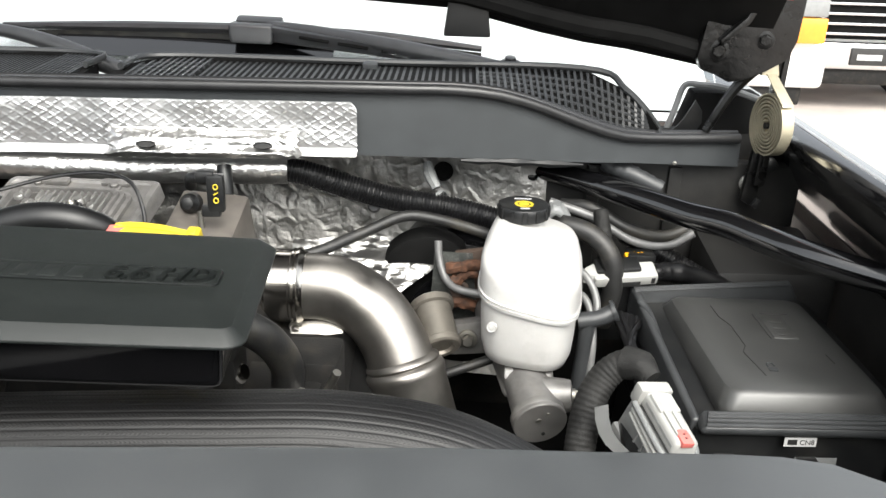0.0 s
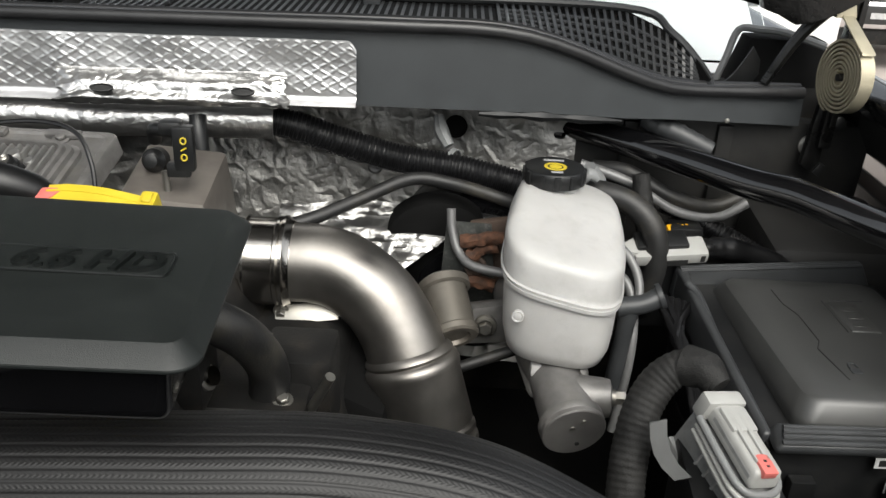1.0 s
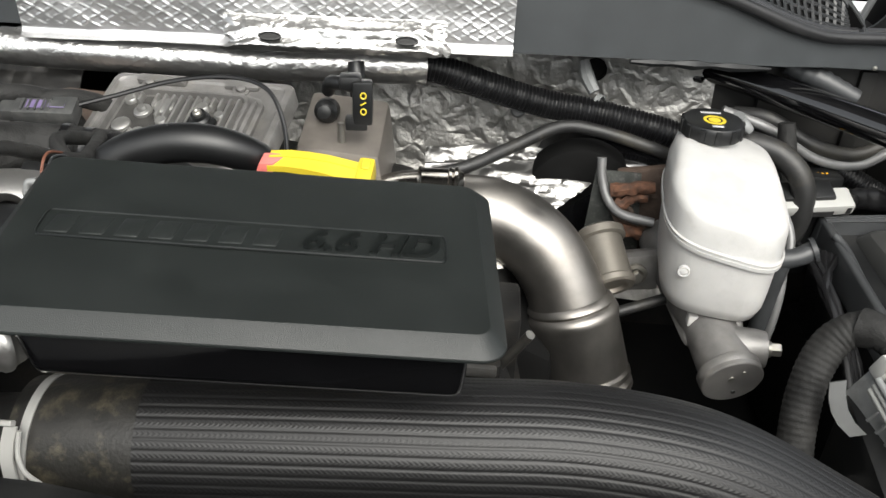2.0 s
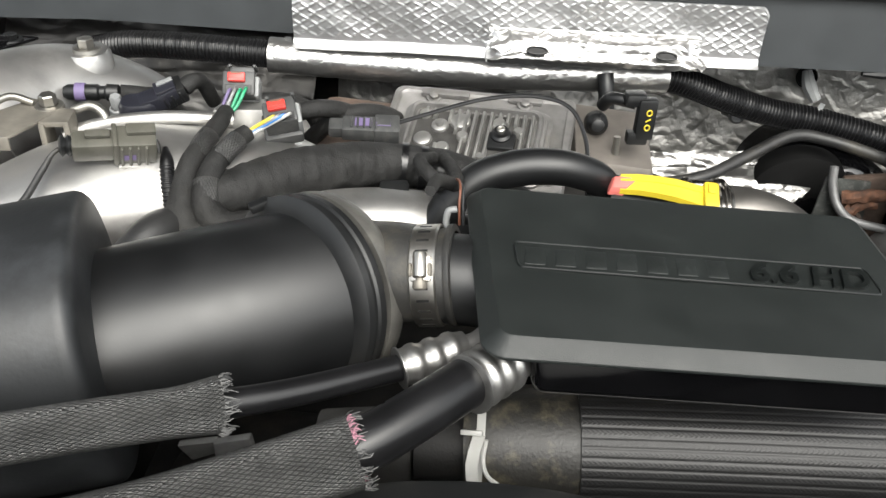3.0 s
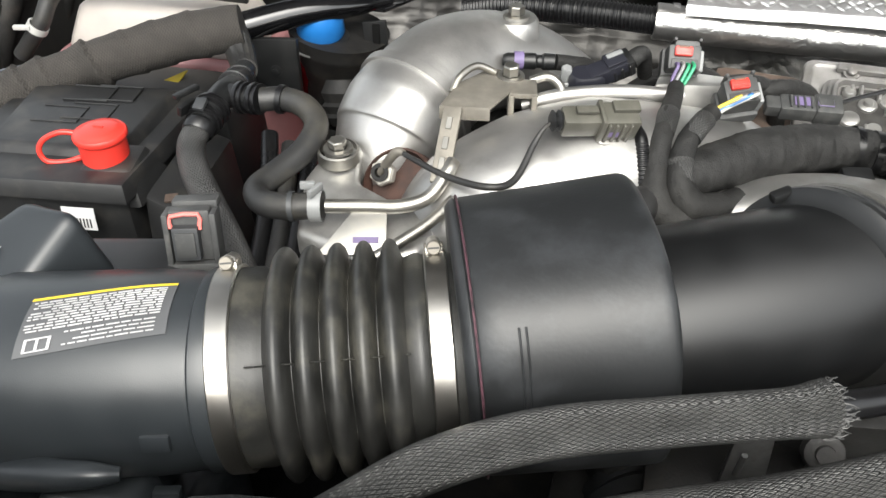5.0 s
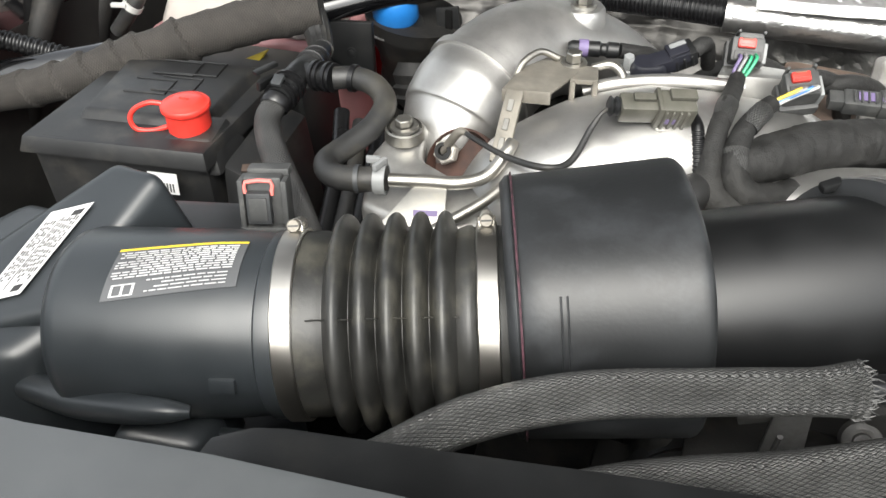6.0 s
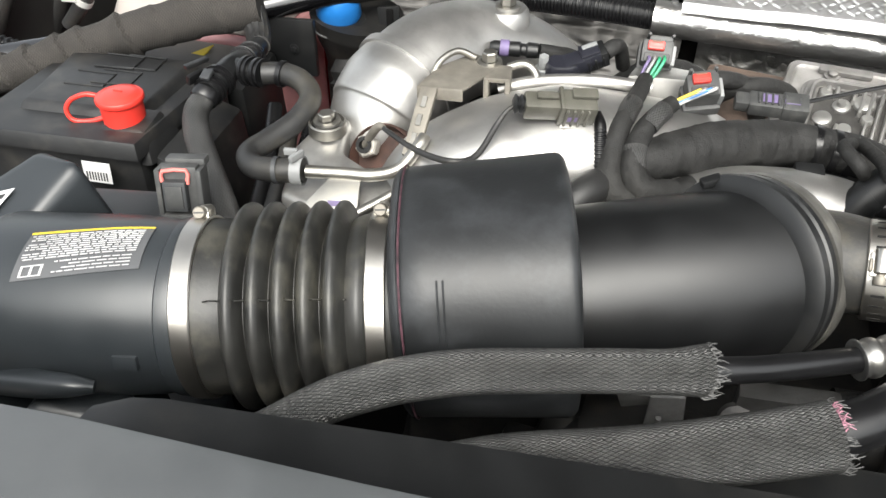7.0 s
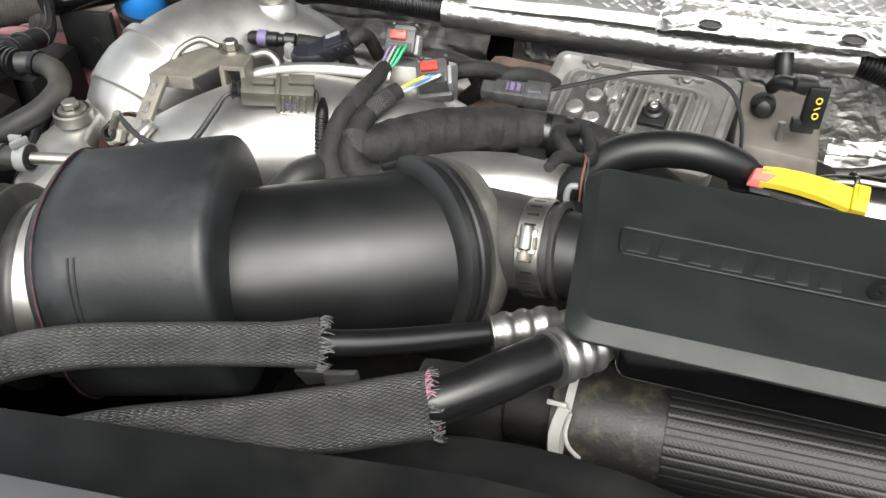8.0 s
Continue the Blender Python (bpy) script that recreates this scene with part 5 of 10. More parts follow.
# printed labels on the air box
def skew_patch(u0, u1, v0, v1, lift):
    """A piece of the slanted label: u along the tube, v up it, both from 0 to 1."""
    axis = (AX[0] - AX[1]).normalized()
    fwd = Vector((0, -1, 0)) - axis * axis.dot(Vector((0, -1, 0)))
    fwd.normalize()
    up = fwd.cross(axis) if fwd.cross(axis).z > 0 else axis.cross(fwd)
    rr = [(0.0, 0.0665), (0.014, 0.064), (0.030, 0.066), (0.05, 0.0675), (0.145, 0.0690)]
    rows = []
    for v in span(v0, v1, 8):
        row = []
        for u in span(u0, u1, 10):
            h = 0.026 + 0.096 * u * (0.925 - 0.045 * v)
            a = radians((64 - 11 * u) * (1 - v) + (98 - 12 * u) * v)
            row.append(AX[1] + axis * h + (fwd * math.cos(a) + up * math.sin(a)) * (lerp(rr, h) + lift))
        rows.append(row)
    return sheet(rows, 0.0004)


warn = part("warning_label", skew_patch(0, 1, 0, 1, 0.0008), GREYPAPER, airbox, "silver grey label with white print and a yellow edge")
part("yellow_edge", skew_patch(0, 1, 0.955, 1.0, 0.0014), YELLOW, warn)
words = random.Random(12)


def print_row(u0, u1, v, tall):
    """One printed row, broken into word-long bars."""
    u = u0
    while u < u1 - 0.02:
        w = min(words.uniform(0.03, 0.11), u1 - u)
        part("print_bar", skew_patch(u, u + w, v, v + tall, 0.0014), PALEINK, warn)
        u += w + 0.014


for k in range(11):
    print_row(0.06, 0.97 - 0.14 * (k % 4 == 3), 0.37 + 0.051 * k, 0.021)
for k in range(4):
    print_row(0.08, 0.68 - 0.06 * (k % 3), 0.08 + 0.066 * k, 0.018)
part("print_mark", skew_patch(0.84, 0.86, 0.06, 0.26, 0.0014), PALEINK, warn)
for u0, u1, v0, v1 in ((0.76, 0.78, 0.05, 0.26), (0.92, 0.94, 0.05, 0.26), (0.76, 0.94, 0.05, 0.07), (0.76, 0.94, 0.24, 0.26)):
    part("print_mark", skew_patch(u0, u1, v0, v1, 0.0014), PALEINK, warn)
LAB = [Vector(p) for p in ((-1.0997, 0.4372, 1.3157), (-1.0775, 0.5078, 1.3534), (-1.1104, 0.4965, 1.3442), (-1.1317, 0.4256, 1.3064))]
nrm = (LAB[1] - LAB[0]).cross(LAB[3] - LAB[0]).normalized()
nrm = nrm if nrm.z > 0 else -nrm


def lab_at(u, v, h):
    return LAB[0].lerp(LAB[1], u).lerp(LAB[3].lerp(LAB[2], u), v) + nrm * h


def lab_patch(u0, u1, v0, v1, h):
    return sheet([[lab_at(u, v, h) for u in span(u0, u1, 9)] for v in span(v0, v1, 7)], 0.0004)


spec = part("specification_label", lab_patch(0, 1, 0, 1, -0.0016), PAPER, airbox, "white label with fine black print")
for k in range(11):
    v = 0.08 + 0.078 * k
    if k == 6:
        part("print_bar", lab_patch(0.10, 0.88, v, v + 0.012, -0.0010), INK, spec)
        continue
    u = 0.16 + 0.05 * (k % 3)
    while u < 0.84:
        w = words.uniform(0.02, 0.06)
        part("print_bar", lab_patch(u, u + w, v, v + 0.036, -0.0010), GREYINK, spec)
        u += w + words.uniform(0.010, 0.035)
for u0, u1, v0, v1 in ((0.88, 0.94, 0.10, 0.34), (0.05, 0.12, 0.12, 0.32)):
    part("print_mark", lab_patch(u0, u1, v0, v1, -0.0010), INK, spec)

# ---------------------------------------------------------------- front hoses
hose_a = thing("refrigerant_hose", (-0.6, 0.48, 1.28), "slim black hose in a frayed grey braided sleeve with crimped end", "hose", "refrigerant hoses")
A_PTS = [(-0.86, 0.370, 1.265), (-0.80, 0.398, 1.306), (-0.755, 0.422, 1.331), (-0.70, 0.444, 1.347), (-0.63, 0.466, 1.353), (-0.575, 0.488, 1.350), (-0.553, 0.500, 1.347)]
A_BARE = [(-0.57, 0.492, 1.349), (-0.52, 0.522, 1.338), (-0.457, 0.565, 1.3267)]
part("braided_sleeve", tube(A_PTS, [0.013, 0.0135, 0.0142, 0.0142, 0.0135, 0.0138, 0.0162], 32, 12), BRAID, hose_a, "grey braided sleeve, frayed at its end")
part("inner_hose", tube(A_BARE, 0.0085, 20, 8), HOSE, hose_a)


def crimp(parent, a, b, r):
    a, b = Vector(a), Vector(b)
    n = (b - a).length
    prof = [(0, 0), (0.0004, r * 0.97), (0.0, r * 1.12), (0.0004, r * 1.19), (0.0012, r * 1.19), (0.0020, r * 1.04)]
    for k in range(3):
        h = 0.005 + k * (n - 0.008) / 3
        w = (n - 0.008) / 3
        prof += [(h, r * 1.02), (h + w * 0.12, r * 1.06), (h + w * 0.25, r * 1.14), (h + w * 0.42, r * 1.16), (h + w * 0.60, r * 1.14), (h + w * 0.72, r * 1.05), (h + w * 0.85, r * 1.01)]
    prof += [(n, r * 0.95), (n, 0)]
    return part("crimp_collar", lathe(a, b, prof, 36), CRIMP, parent, "bright crimped collar")


crimp(hose_a, (-0.4605, 0.563, 1.3265), (-0.4200, 0.585, 1.3290), 0.0115)
part("metal_pipe", tube([(-0.424, 0.583, 1.329), (-0.412, 0.590, 1.330), (-0.402, 0.600, 1.337), (-0.402, 0.612, 1.352), (-0.409, 0.626, 1.350), (-0.418, 0.640, 1.325)], 0.0078, 16, 6), CASTALU, hose_a)


def fray(parent, end, way, r, n, length, mat, seed, tuft=0.0):
    rnd = random.Random(seed)
    bm = bmesh.new()
    w = Vector(way).normalized()
    u, v = ring_axes(w)
    for k in range(n):
        a = 2 * math.pi * k / n + rnd.uniform(-0.1, 0.1)
        d = u * math.cos(a) + v * math.sin(a)
        if abs(d.z) < tuft:
            continue
        p = Vector(end) + d * r * 0.97
        q = p + w * length * rnd.uniform(0.3, 1.0) + d * rnd.uniform(-0.003, 0.0025) + w.cross(d) * rnd.uniform(-0.004, 0.004)
        tube([p, p.lerp(q, 0.5) + d * 0.001, q], [0.0005, 0.0004, 0.0003], 4, 1, bm=bm)
    return tagged(part("fray", bm, mat, parent), "loose frayed strands", kind="stuff")


STRAND = material("grey nylon strand", (0.034, 0.034, 0.033), 0.5, vary=0.3, bump=0)
fray(hose_a, (-0.554, 0.4995, 1.347), (0.08, 0.04, -0.02), 0.0160, 90, 0.0095, STRAND, 3)

hose_b = thing("refrigerant_hose", (-0.55, 0.45, 1.25), "thick black hose in a loose grey braided sleeve with crimped end", "hose", "refrigerant hoses")
B_PTS = [(-0.80, 0.352, 1.27), (-0.73, 0.388, 1.290), (-0.66, 0.420, 1.305), (-0.58, 0.445, 1.318), (-0.52, 0.468, 1.326), (-0.476, 0.487, 1.332)]
part("braided_sleeve", tube(B_PTS, [0.015, 0.0165, 0.0182, 0.0197, 0.0203, 0.0208], 40, 12, shape=lambda s, a: 1 + 0.03 * math.sin(3 * a + s * 30)), BRAID, hose_b, "loose grey braided sleeve, frayed pink at its end")
part("inner_hose", tube([(-0.52, 0.468, 1.326), (-0.475, 0.490, 1.333), (-0.440, 0.519, 1.338), (-0.418, 0.545, 1.336)], [0.0150, 0.0152, 0.0155, 0.0155], 32, 10), HOSE, hose_b)
crimp(hose_b, (-0.4165, 0.543, 1.3365), (-0.3900, 0.574, 1.333), 0.0160)
part("metal_pipe", tube([(-0.402, 0.566, 1.333), (-0.385, 0.59, 1.322), (-0.365, 0.625, 1.29)], 0.0135, 16, 6), ALU, hose_b)
fray(hose_b, (-0.476, 0.487, 1.332), (0.08, 0.035, 0.01), 0.0206, 90, 0.0085, STRAND, 7)
fray(hose_b, (-0.476, 0.487, 1.332), (0.08, 0.035, 0.01), 0.0208, 150, 0.0060, material("pink dyed strand", (0.26, 0.12, 0.155), 0.6, vary=0.5, scale=150, bump=0), 5, 0.86)

for k in range(11):
    spot = Vector((-0.4670, 0.4850, 1.3380)).lerp(Vector((-0.4530, 0.4950, 1.3310)), (k + 0.5) / 11)
    way = Vector((0.035, 0.025, 0.004))
    axis = Vector((-0.475, 0.490, 1.333)).lerp(Vector((-0.440, 0.519, 1.338)), 0.06 + k / 20)
    off = (spot - axis) - way * (spot - axis).dot(way) / way.dot(way)
    part("print_bar", box(frame_at(axis + off.normalized() * 0.0150, way, off), 0.0022, 0.0026 if k % 3 else 0.0016, 0.0005, 0), GREYINK, hose_b)
charge = thing("charge_air_hose", (-0.15, 0.59, 1.18), "fat black charge hose in a ridged woven sleeve", "hose")
D_PTS = [(-0.335, 0.606, 1.224), (-0.25, 0.608, 1.228), (-0.15, 0.610, 1.232), (-0.06, 0.614, 1.232), (0.02, 0.612, 1.220), (0.09, 0.605, 1.188), (0.16, 0.59, 1.15), (0.22, 0.57, 1.09)]
part("woven_sleeve", tube(D_PTS, 0.0470, 336, 30, shape=lambda s, a: 1 - 0.013 * max(0.0, math.cos(42 * a)) ** 4 + 0.006 * noise.noise(Vector((s * 14, 1.5 * math.cos(a), 1.5 * math.sin(a))))), WEAVE, charge, "ridged black woven sleeve", sharp=60)
part("rubber_cuff", tube([(-0.415, 0.604, 1.220), (-0.38, 0.605, 1.222), (-0.325, 0.606, 1.224)], [0.0425, 0.044, 0.045], 48, 6), material("grimy speckled rubber", (0.013, 0.0125, 0.011), 0.5, vary=0.4, scale=50, bump=0.5, stain=(0.095, 0.082, 0.055), stain_scale=60, stain_amount=0.6), charge, "grimy speckled rubber cuff")
tie = thing("cable_tie", (-0.412, 0.598, 1.185), "white plastic cable tie with loose ends round the hose cuff", "cable tie")
part("tie_band", lathe((-0.4075, 0.604, 1.220), (0.59, 0.606, 1.222), [(0, 0.0425), (0, 0.0446), (0.0060, 0.0450), (0.0060, 0.043)], 48), WHITE, tie)
part("tie_head", box(frame_at((-0.4105, 0.5718, 1.2662), (0.97, -0.15, 0.18), (0, -0.75, 0.66)), 0.015, 0.0036, 0.0045, 0.001), WHITE, tie)
strap_mid = [(-0.4060, 0.5700, 1.2660), (-0.4085, 0.5660, 1.2560), (-0.4095, 0.5625, 1.2460), (-0.4085, 0.5600, 1.2360), (-0.4075, 0.5585, 1.2310)]
part("tie_strap", sheet([[Vector(p) + Vector((s * 0.0042, -0.0004 * abs(s), 0)) for p in strap_mid] for s in (-1, -0.4, 0.4, 1)], 0.0016), WHITE, tie, "flat white strap end")
part("tie_tail", tube([(-0.4010, 0.5680, 1.2640), (-0.4020, 0.5620, 1.2500), (-0.3980, 0.5580, 1.2400), (-0.3890, 0.5560, 1.2330)], 0.0016, 8, 5), WHITE, tie)
stub = thing("pipe_stub", (-0.44, 0.60, 1.18), "grimy dark pipe stub inside the hose cuff", "pipe")
part("stub_pipe", lathe((-0.45, 0.602, 1.222), (-0.40, 0.603, 1.224), [(0, 0.028), (0.04, 0.030), (0.042, 0.033), (0.052, 0.0335)], 40), DARK, stub)

# ---------------------------------------------------------------- stainless pipe
pipe = thing("exhaust_pipe", (-0.05, 0.93, 1.0), "brushed stainless steel pipe bending down beside the resonator", "pipe")
P_PTS = [(-0.155, 0.966, 1.209), (-0.125, 0.966, 1.208), (-0.095, 0.962, 1.200), (-0.065, 0.953, 1.180), (-0.045, 0.942, 1.155), (-0.034, 0.932, 1.132), (-0.028, 0.925, 1.115)]
part("bend", tube(P_PTS, [0.0395, 0.0395, 0.0395, 0.0395, 0.0395, 0.0405, 0.041], 56, 10), STEEL, pipe, "smooth mandrel bend")
low_way = Vector((0.014, -0.014, -0.045)).normalized()
part("expander", lathe((-0.033, 0.932, 1.134), Vector((-0.031, 0.932, 1.134)) + low_way, [(-0.002, 0.0395), (0.002, 0.0440), (0.005, 0.0450), (0.008, 0.0435), (0.011, 0.0475), (0.016, 0.0490), (0.021, 0.0485), (0.027, 0.0470), (0.080, 0.0470), (0.082, 0.045)], 64), STEEL, pipe, "beaded lower section")
part("lower_bead", lathe(Vector((-0.031, 0.932, 1.134)) + low_way * 0.080, Vector((-0.034, 0.932, 1.134)) + low_way, [(0, 0.043), (0.004, 0.0465), (0.009, 0.0465), (0.012, 0.043), (0.016, 0.0465), (0.021, 0.0465), (0.026, 0.043), (0.20, 0.043)], 56), STEEL, pipe)
part("outlet_flare", tube([(-0.26, 0.94, 1.205), (-0.22, 0.958, 1.209), (-0.198, 0.964, 1.210), (-0.15, 0.966, 1.209)], [0.036, 0.039, 0.0405, 0.041], 48, 5), POLISHED, pipe)
vband = thing("pipe_clamp", (-0.172, 0.965, 1.165), "bright steel sleeve clamp on the pipe joint", "pipe clamp")
part("sleeve_band", lathe((-0.196, 0.964, 1.210), (-0.10, 0.9665, 1.209), [(0, 0.041), (0, 0.0440), (0.002, 0.0452), (0.004, 0.0435), (0.030, 0.0435), (0.0315, 0.0452), (0.034, 0.0452), (0.0355, 0.0440), (0.037, 0.0460), (0.040, 0.0460), (0.042, 0.0435), (0.046, 0.041)], 64), POLISHED, vband)
part("clamp_bolt", join(bolt((-0.160, 0.945, 1.165), (0, -1, -0.3), 0.005, 0.008), tube([(-0.16, 0.965, 1.17), (-0.16, 0.945, 1.165)], 0.004, 10, 1)), ZINC, vband)
part("clamp_strap", box(frame_at((-0.135, 0.945, 1.163), (1, 0.12, 0.10), (0, -0.75, 0.66)), 0.062, 0.020, 0.004, 0.001), ZINC, vband)

# small engine parts beside the pipe
solo("coolant_hose", tube([(-0.24, 0.73, 1.29), (-0.19, 0.735, 1.283), (-0.158, 0.745, 1.265), (-0.142, 0.765, 1.235), (-0.137, 0.785, 1.195), (-0.15, 0.79, 1.15), (-0.20, 0.80, 1.12)], 0.0165, 20, 8), DULL,
            "dull ribbed rubber coolant hose curving down", "hose")
inj = thing("fuel_injector_line", (-0.17, 0.76, 1.2), "bright steel injector line fittings below the resonator", "fuel line")
part("fitting", tube([(-0.205, 0.760, 1.205), (-0.188, 0.752, 1.212), (-0.170, 0.748, 1.220)], [0.0085, 0.0085, 0.0075], 18, 5), POLISHED, inj)
part("fitting_collar", lathe((-0.188, 0.752, 1.212), (-0.170, 0.748, 1.220), [(0, 0.0105), (0.005, 0.0110), (0.006, 0.0090), (0.011, 0.0090), (0.012, 0.0105), (0.015, 0.0105), (0.016, 0.007)], 20), ZINC, inj)
part("line_nut", lathe((-0.142, 0.772, 1.226), (-0.136, 0.786, 1.244), [(0, 0.0060), (0, 0.0085), (0.011, 0.0085), (0.012, 0.0060), (0.018, 0.0058), (0.018, 0)], 6), ZINC, inj)
part("fitting_seat", box(pose(-0.20, 0.76, 1.19), 0.05, 0.05, 0.05, 0.01), DARK, inj)
solo("stud", tube([(-0.106, 0.780, 1.165), (-0.085, 0.764, 1.213)], 0.0042, 12, 1), ZINC, "bare bright steel stud on the engine", "stud")
below = thing("engine_harness_bracket", (-0.15, 0.80, 1.05), "grimy dark bracket and plugs below the resonator", "bracket")
part("bracket_shelf", box(pose(-0.16, 0.80, 1.13), 0.11, 0.08, 0.05, 0.008), DARK, below)
part("bracket_leg", box(pose(-0.12, 0.83, 1.10), 0.06, 0.06, 0.10, 0.006), DARK, below)
part("round_plug", lathe((-0.19, 0.73, 1.15), (-0.19, 0.70, 1.16), [(0, 0.016), (0.02, 0.016), (0.022, 0.01), (0.022, 0)], 16), BLACK, below)
part("shelf_lip", box(pose(-0.16, 0.757, 1.172), 0.10, 0.006, 0.010, 0.002), CAST, below)
for x in (-0.195, -0.125):
    part("shelf_bolt", bolt((x, 0.775, 1.180), (0, -0.3, 1), 0.005, 0.006), ZINC, below)
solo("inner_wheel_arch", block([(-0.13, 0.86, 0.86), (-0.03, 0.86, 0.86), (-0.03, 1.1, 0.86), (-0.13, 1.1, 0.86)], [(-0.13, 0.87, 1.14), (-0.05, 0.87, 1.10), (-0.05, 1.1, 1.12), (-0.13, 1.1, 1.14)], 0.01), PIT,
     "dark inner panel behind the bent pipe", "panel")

# ---------------------------------------------------------------- brake master cylinder and reservoir
tank = thing("brake_fluid_reservoir", (0.117, 1.0, 1.13), "milky white brake fluid reservoir with a black cap", "reservoir")
TX = 0.121
SECT = [(1.130, 0.020, 0.950, 1.04), (1.132, 0.042, 0.920, 1.06), (1.137, 0.0515, 0.911, 1.072), (1.150, 0.0555, 0.907, 1.082), (1.170, 0.0570, 0.905, 1.092), (1.2045, 0.0582, 0.904, 1.097), (1.2055, 0.0618, 0.900, 1.101), (1.2095, 0.0622, 0.8995, 1.102), (1.2110, 0.0600, 0.903, 1.099), (1.218, 0.0604, 0.904, 1.100), (1.228, 0.0606, 0.905, 1.101), (1.237, 0.0604, 0.9065, 1.101), (1.2425, 0.0600, 0.9085, 1.100), (1.2465, 0.0590, 0.914, 1.099), (1.2495, 0.0576, 0.926, 1.098), (1.2545, 0.0556, 0.951, 1.097), (1.2600, 0.0526, 0.978, 1.095), (1.2645, 0.0480, 0.999, 1.092), (1.2675, 0.040, 1.018, 1.086)]


def tank_ring(z, hx, y0, y1, seg=72, power=3.5):
    cy, hy = (y0 + y1) / 2, (y1 - y0) / 2
    ring = []
    for s in range(seg):
        a = 2 * math.pi * s / seg
        ca, sa = math.cos(a), math.sin(a)
        f = (abs(ca) ** power + abs(sa) ** power) ** (-1 / power)
        dx, dy = ca * f * hx, cy + sa * f * hy - 1.0
        dx, dy = dx * 0.990 + dy * 0.139, dy * 0.990 - dx * 0.139
        ring.append(Vector((TX + dx, 1.0 + dy, z - 0.19 * dx * min(1.0, (z - 1.12) / 0.05))))
    return ring


part("tank_body", loft([tank_ring(*s) for s in SECT]), TANK, tank, "milky white tank with a moulded waist seam", sharp=60)
for k, (x, w) in enumerate(((0.103, 0.020), (0.112, 0.030), (0.120, 0.026))):
    part("moulded_bar", box(frame_at((x + 0.004, 0.996 - 0.017 * k, 1.2625 - 0.0046 * k), (1, -0.14, -0.19), (0, -0.22, 0.97)), w, 0.006, 0.0014, 0.0005, 1), TANK, tank)
part("moulded_bar", tube([(0.126, 0.936, 1.2488), (0.132, 0.930, 1.2466), (0.140, 0.930, 1.2450), (0.146, 0.934, 1.2450)], 0.0011, 8, 4), TANK, tank)
part("seam_lip", loft([tank_ring(z, hx + 0.0008, y0 - 0.0008, y1 + 0.0008) for z, hx, y0, y1 in ((1.2105, 0.0604, 0.9025, 1.0995), (1.2112, 0.0616, 0.9008, 1.1008), (1.2132, 0.0616, 0.9008, 1.1008), (1.2140, 0.0600, 0.9040, 1.0985))], caps=False), TANK, tank, "thin upper seam lip", sharp=60)
part("filler_neck", lathe((0.111, 1.062, 1.260), (0.111, 1.062, 1.3), [(0, 0.026), (0.016, 0.025)], 28), TANK, tank)
cap = part("cap", lathe((0.111, 1.062, 1.272), (0.111, 1.062, 1.3), [(0, 0.022), (0, 0.0315), (0.002, 0.0325), (0.014, 0.0325), (0.0165, 0.031), (0.0175, 0.028), (0.0175, 0)], 40), BLACK, tank, "black screw cap with yellow print")
for k in range(12):
    a = 2 * math.pi * k / 12
    part("grip", box(frame_at((0.111 + 0.0315 * math.cos(a), 1.062 + 0.0315 * math.sin(a), 1.273), (-math.sin(a), math.cos(a), 0), (0, 0, 1)), 0.007, 0.005, 0.0145, 0.0015), BLACK, cap)
part("cap_emblem", lathe((0.111, 1.058, 1.2893), (0.111, 1.058, 1.3), [(0, 0.012), (0.0006, 0.012), (0.0006, 0.0085), (0, 0.0085)], 28), YELLOW, cap)
part("cap_emblem", lathe((0.111, 1.058, 1.2893), (0.111, 1.058, 1.3), [(0, 0.0065), (0.0006, 0.0065), (0.0006, 0)], 20), YELLOW, cap)
part("cap_print", box(pose(0.111, 1.041, 1.2893), 0.012, 0.004, 0.0006, 0), PALEINK, cap)
part("cap_print", box(pose(0.111, 1.078, 1.2893), 0.022, 0.004, 0.0006, 0), PALEINK, cap)
part("moulded_mark", lathe((0.070, 0.9085, 1.1915), (0.066, 0.88, 1.1915), [(-0.004, 0.0060), (-0.0002, 0.0060), (0.0002, 0.0052), (-0.0004, 0.0040), (0.0002, 0.0026), (0.0002, 0)], 20), TANK, tank)
for x in (0.095, 0.128):
    part("tank_lug", box(pose(x, 0.925, 1.118), 0.012, 0.012, 0.014, 0.003), TANK, tank)

master = thing("brake_master_cylinder", (0.11, 0.95, 1.05), "cast aluminium brake master cylinder under the white reservoir", "master cylinder")
mc0, mc1 = Vector((0.128, 0.868, 1.096)), Vector((0.085, 1.09, 1.150))
part("cylinder_body", lathe(mc0, mc1, [(0, 0), (0, 0.0305), (0.003, 0.0318), (0.010, 0.0318), (0.013, 0.028), (0.05, 0.027), (0.10, 0.031), (0.16, 0.034), (0.20, 0.036)], 40), CASTALU, master)
part("end_disc", lathe(mc0 - (mc1 - mc0).normalized() * 0.004, mc1, [(0, 0), (0, 0.0300), (0.001, 0.0312), (0.006, 0.0312)], 44), material("machined grey end cap", (0.30, 0.29, 0.28), 0.4, 0.7, vary=0.15), master, "turned grey end disc")
mw = (mc1 - mc0).normalized()
mu, mv = ring_axes(mw)
for (a, b), r, mat in (((0.2, -0.1), 0.0032, ZINC), ((0.55, 0.25), 0.0022, ZINC), ((-0.6, 0.2), 0.0022, INK)):
    part("disc_mark", lathe(mc0 - mw * 0.0040 + (mu * a + mv * b) * 0.027, mc1 + (mu * a + mv * b) * 0.027, [(-0.0012, 0), (-0.0012, r), (0.002, r)], 14), mat, master)
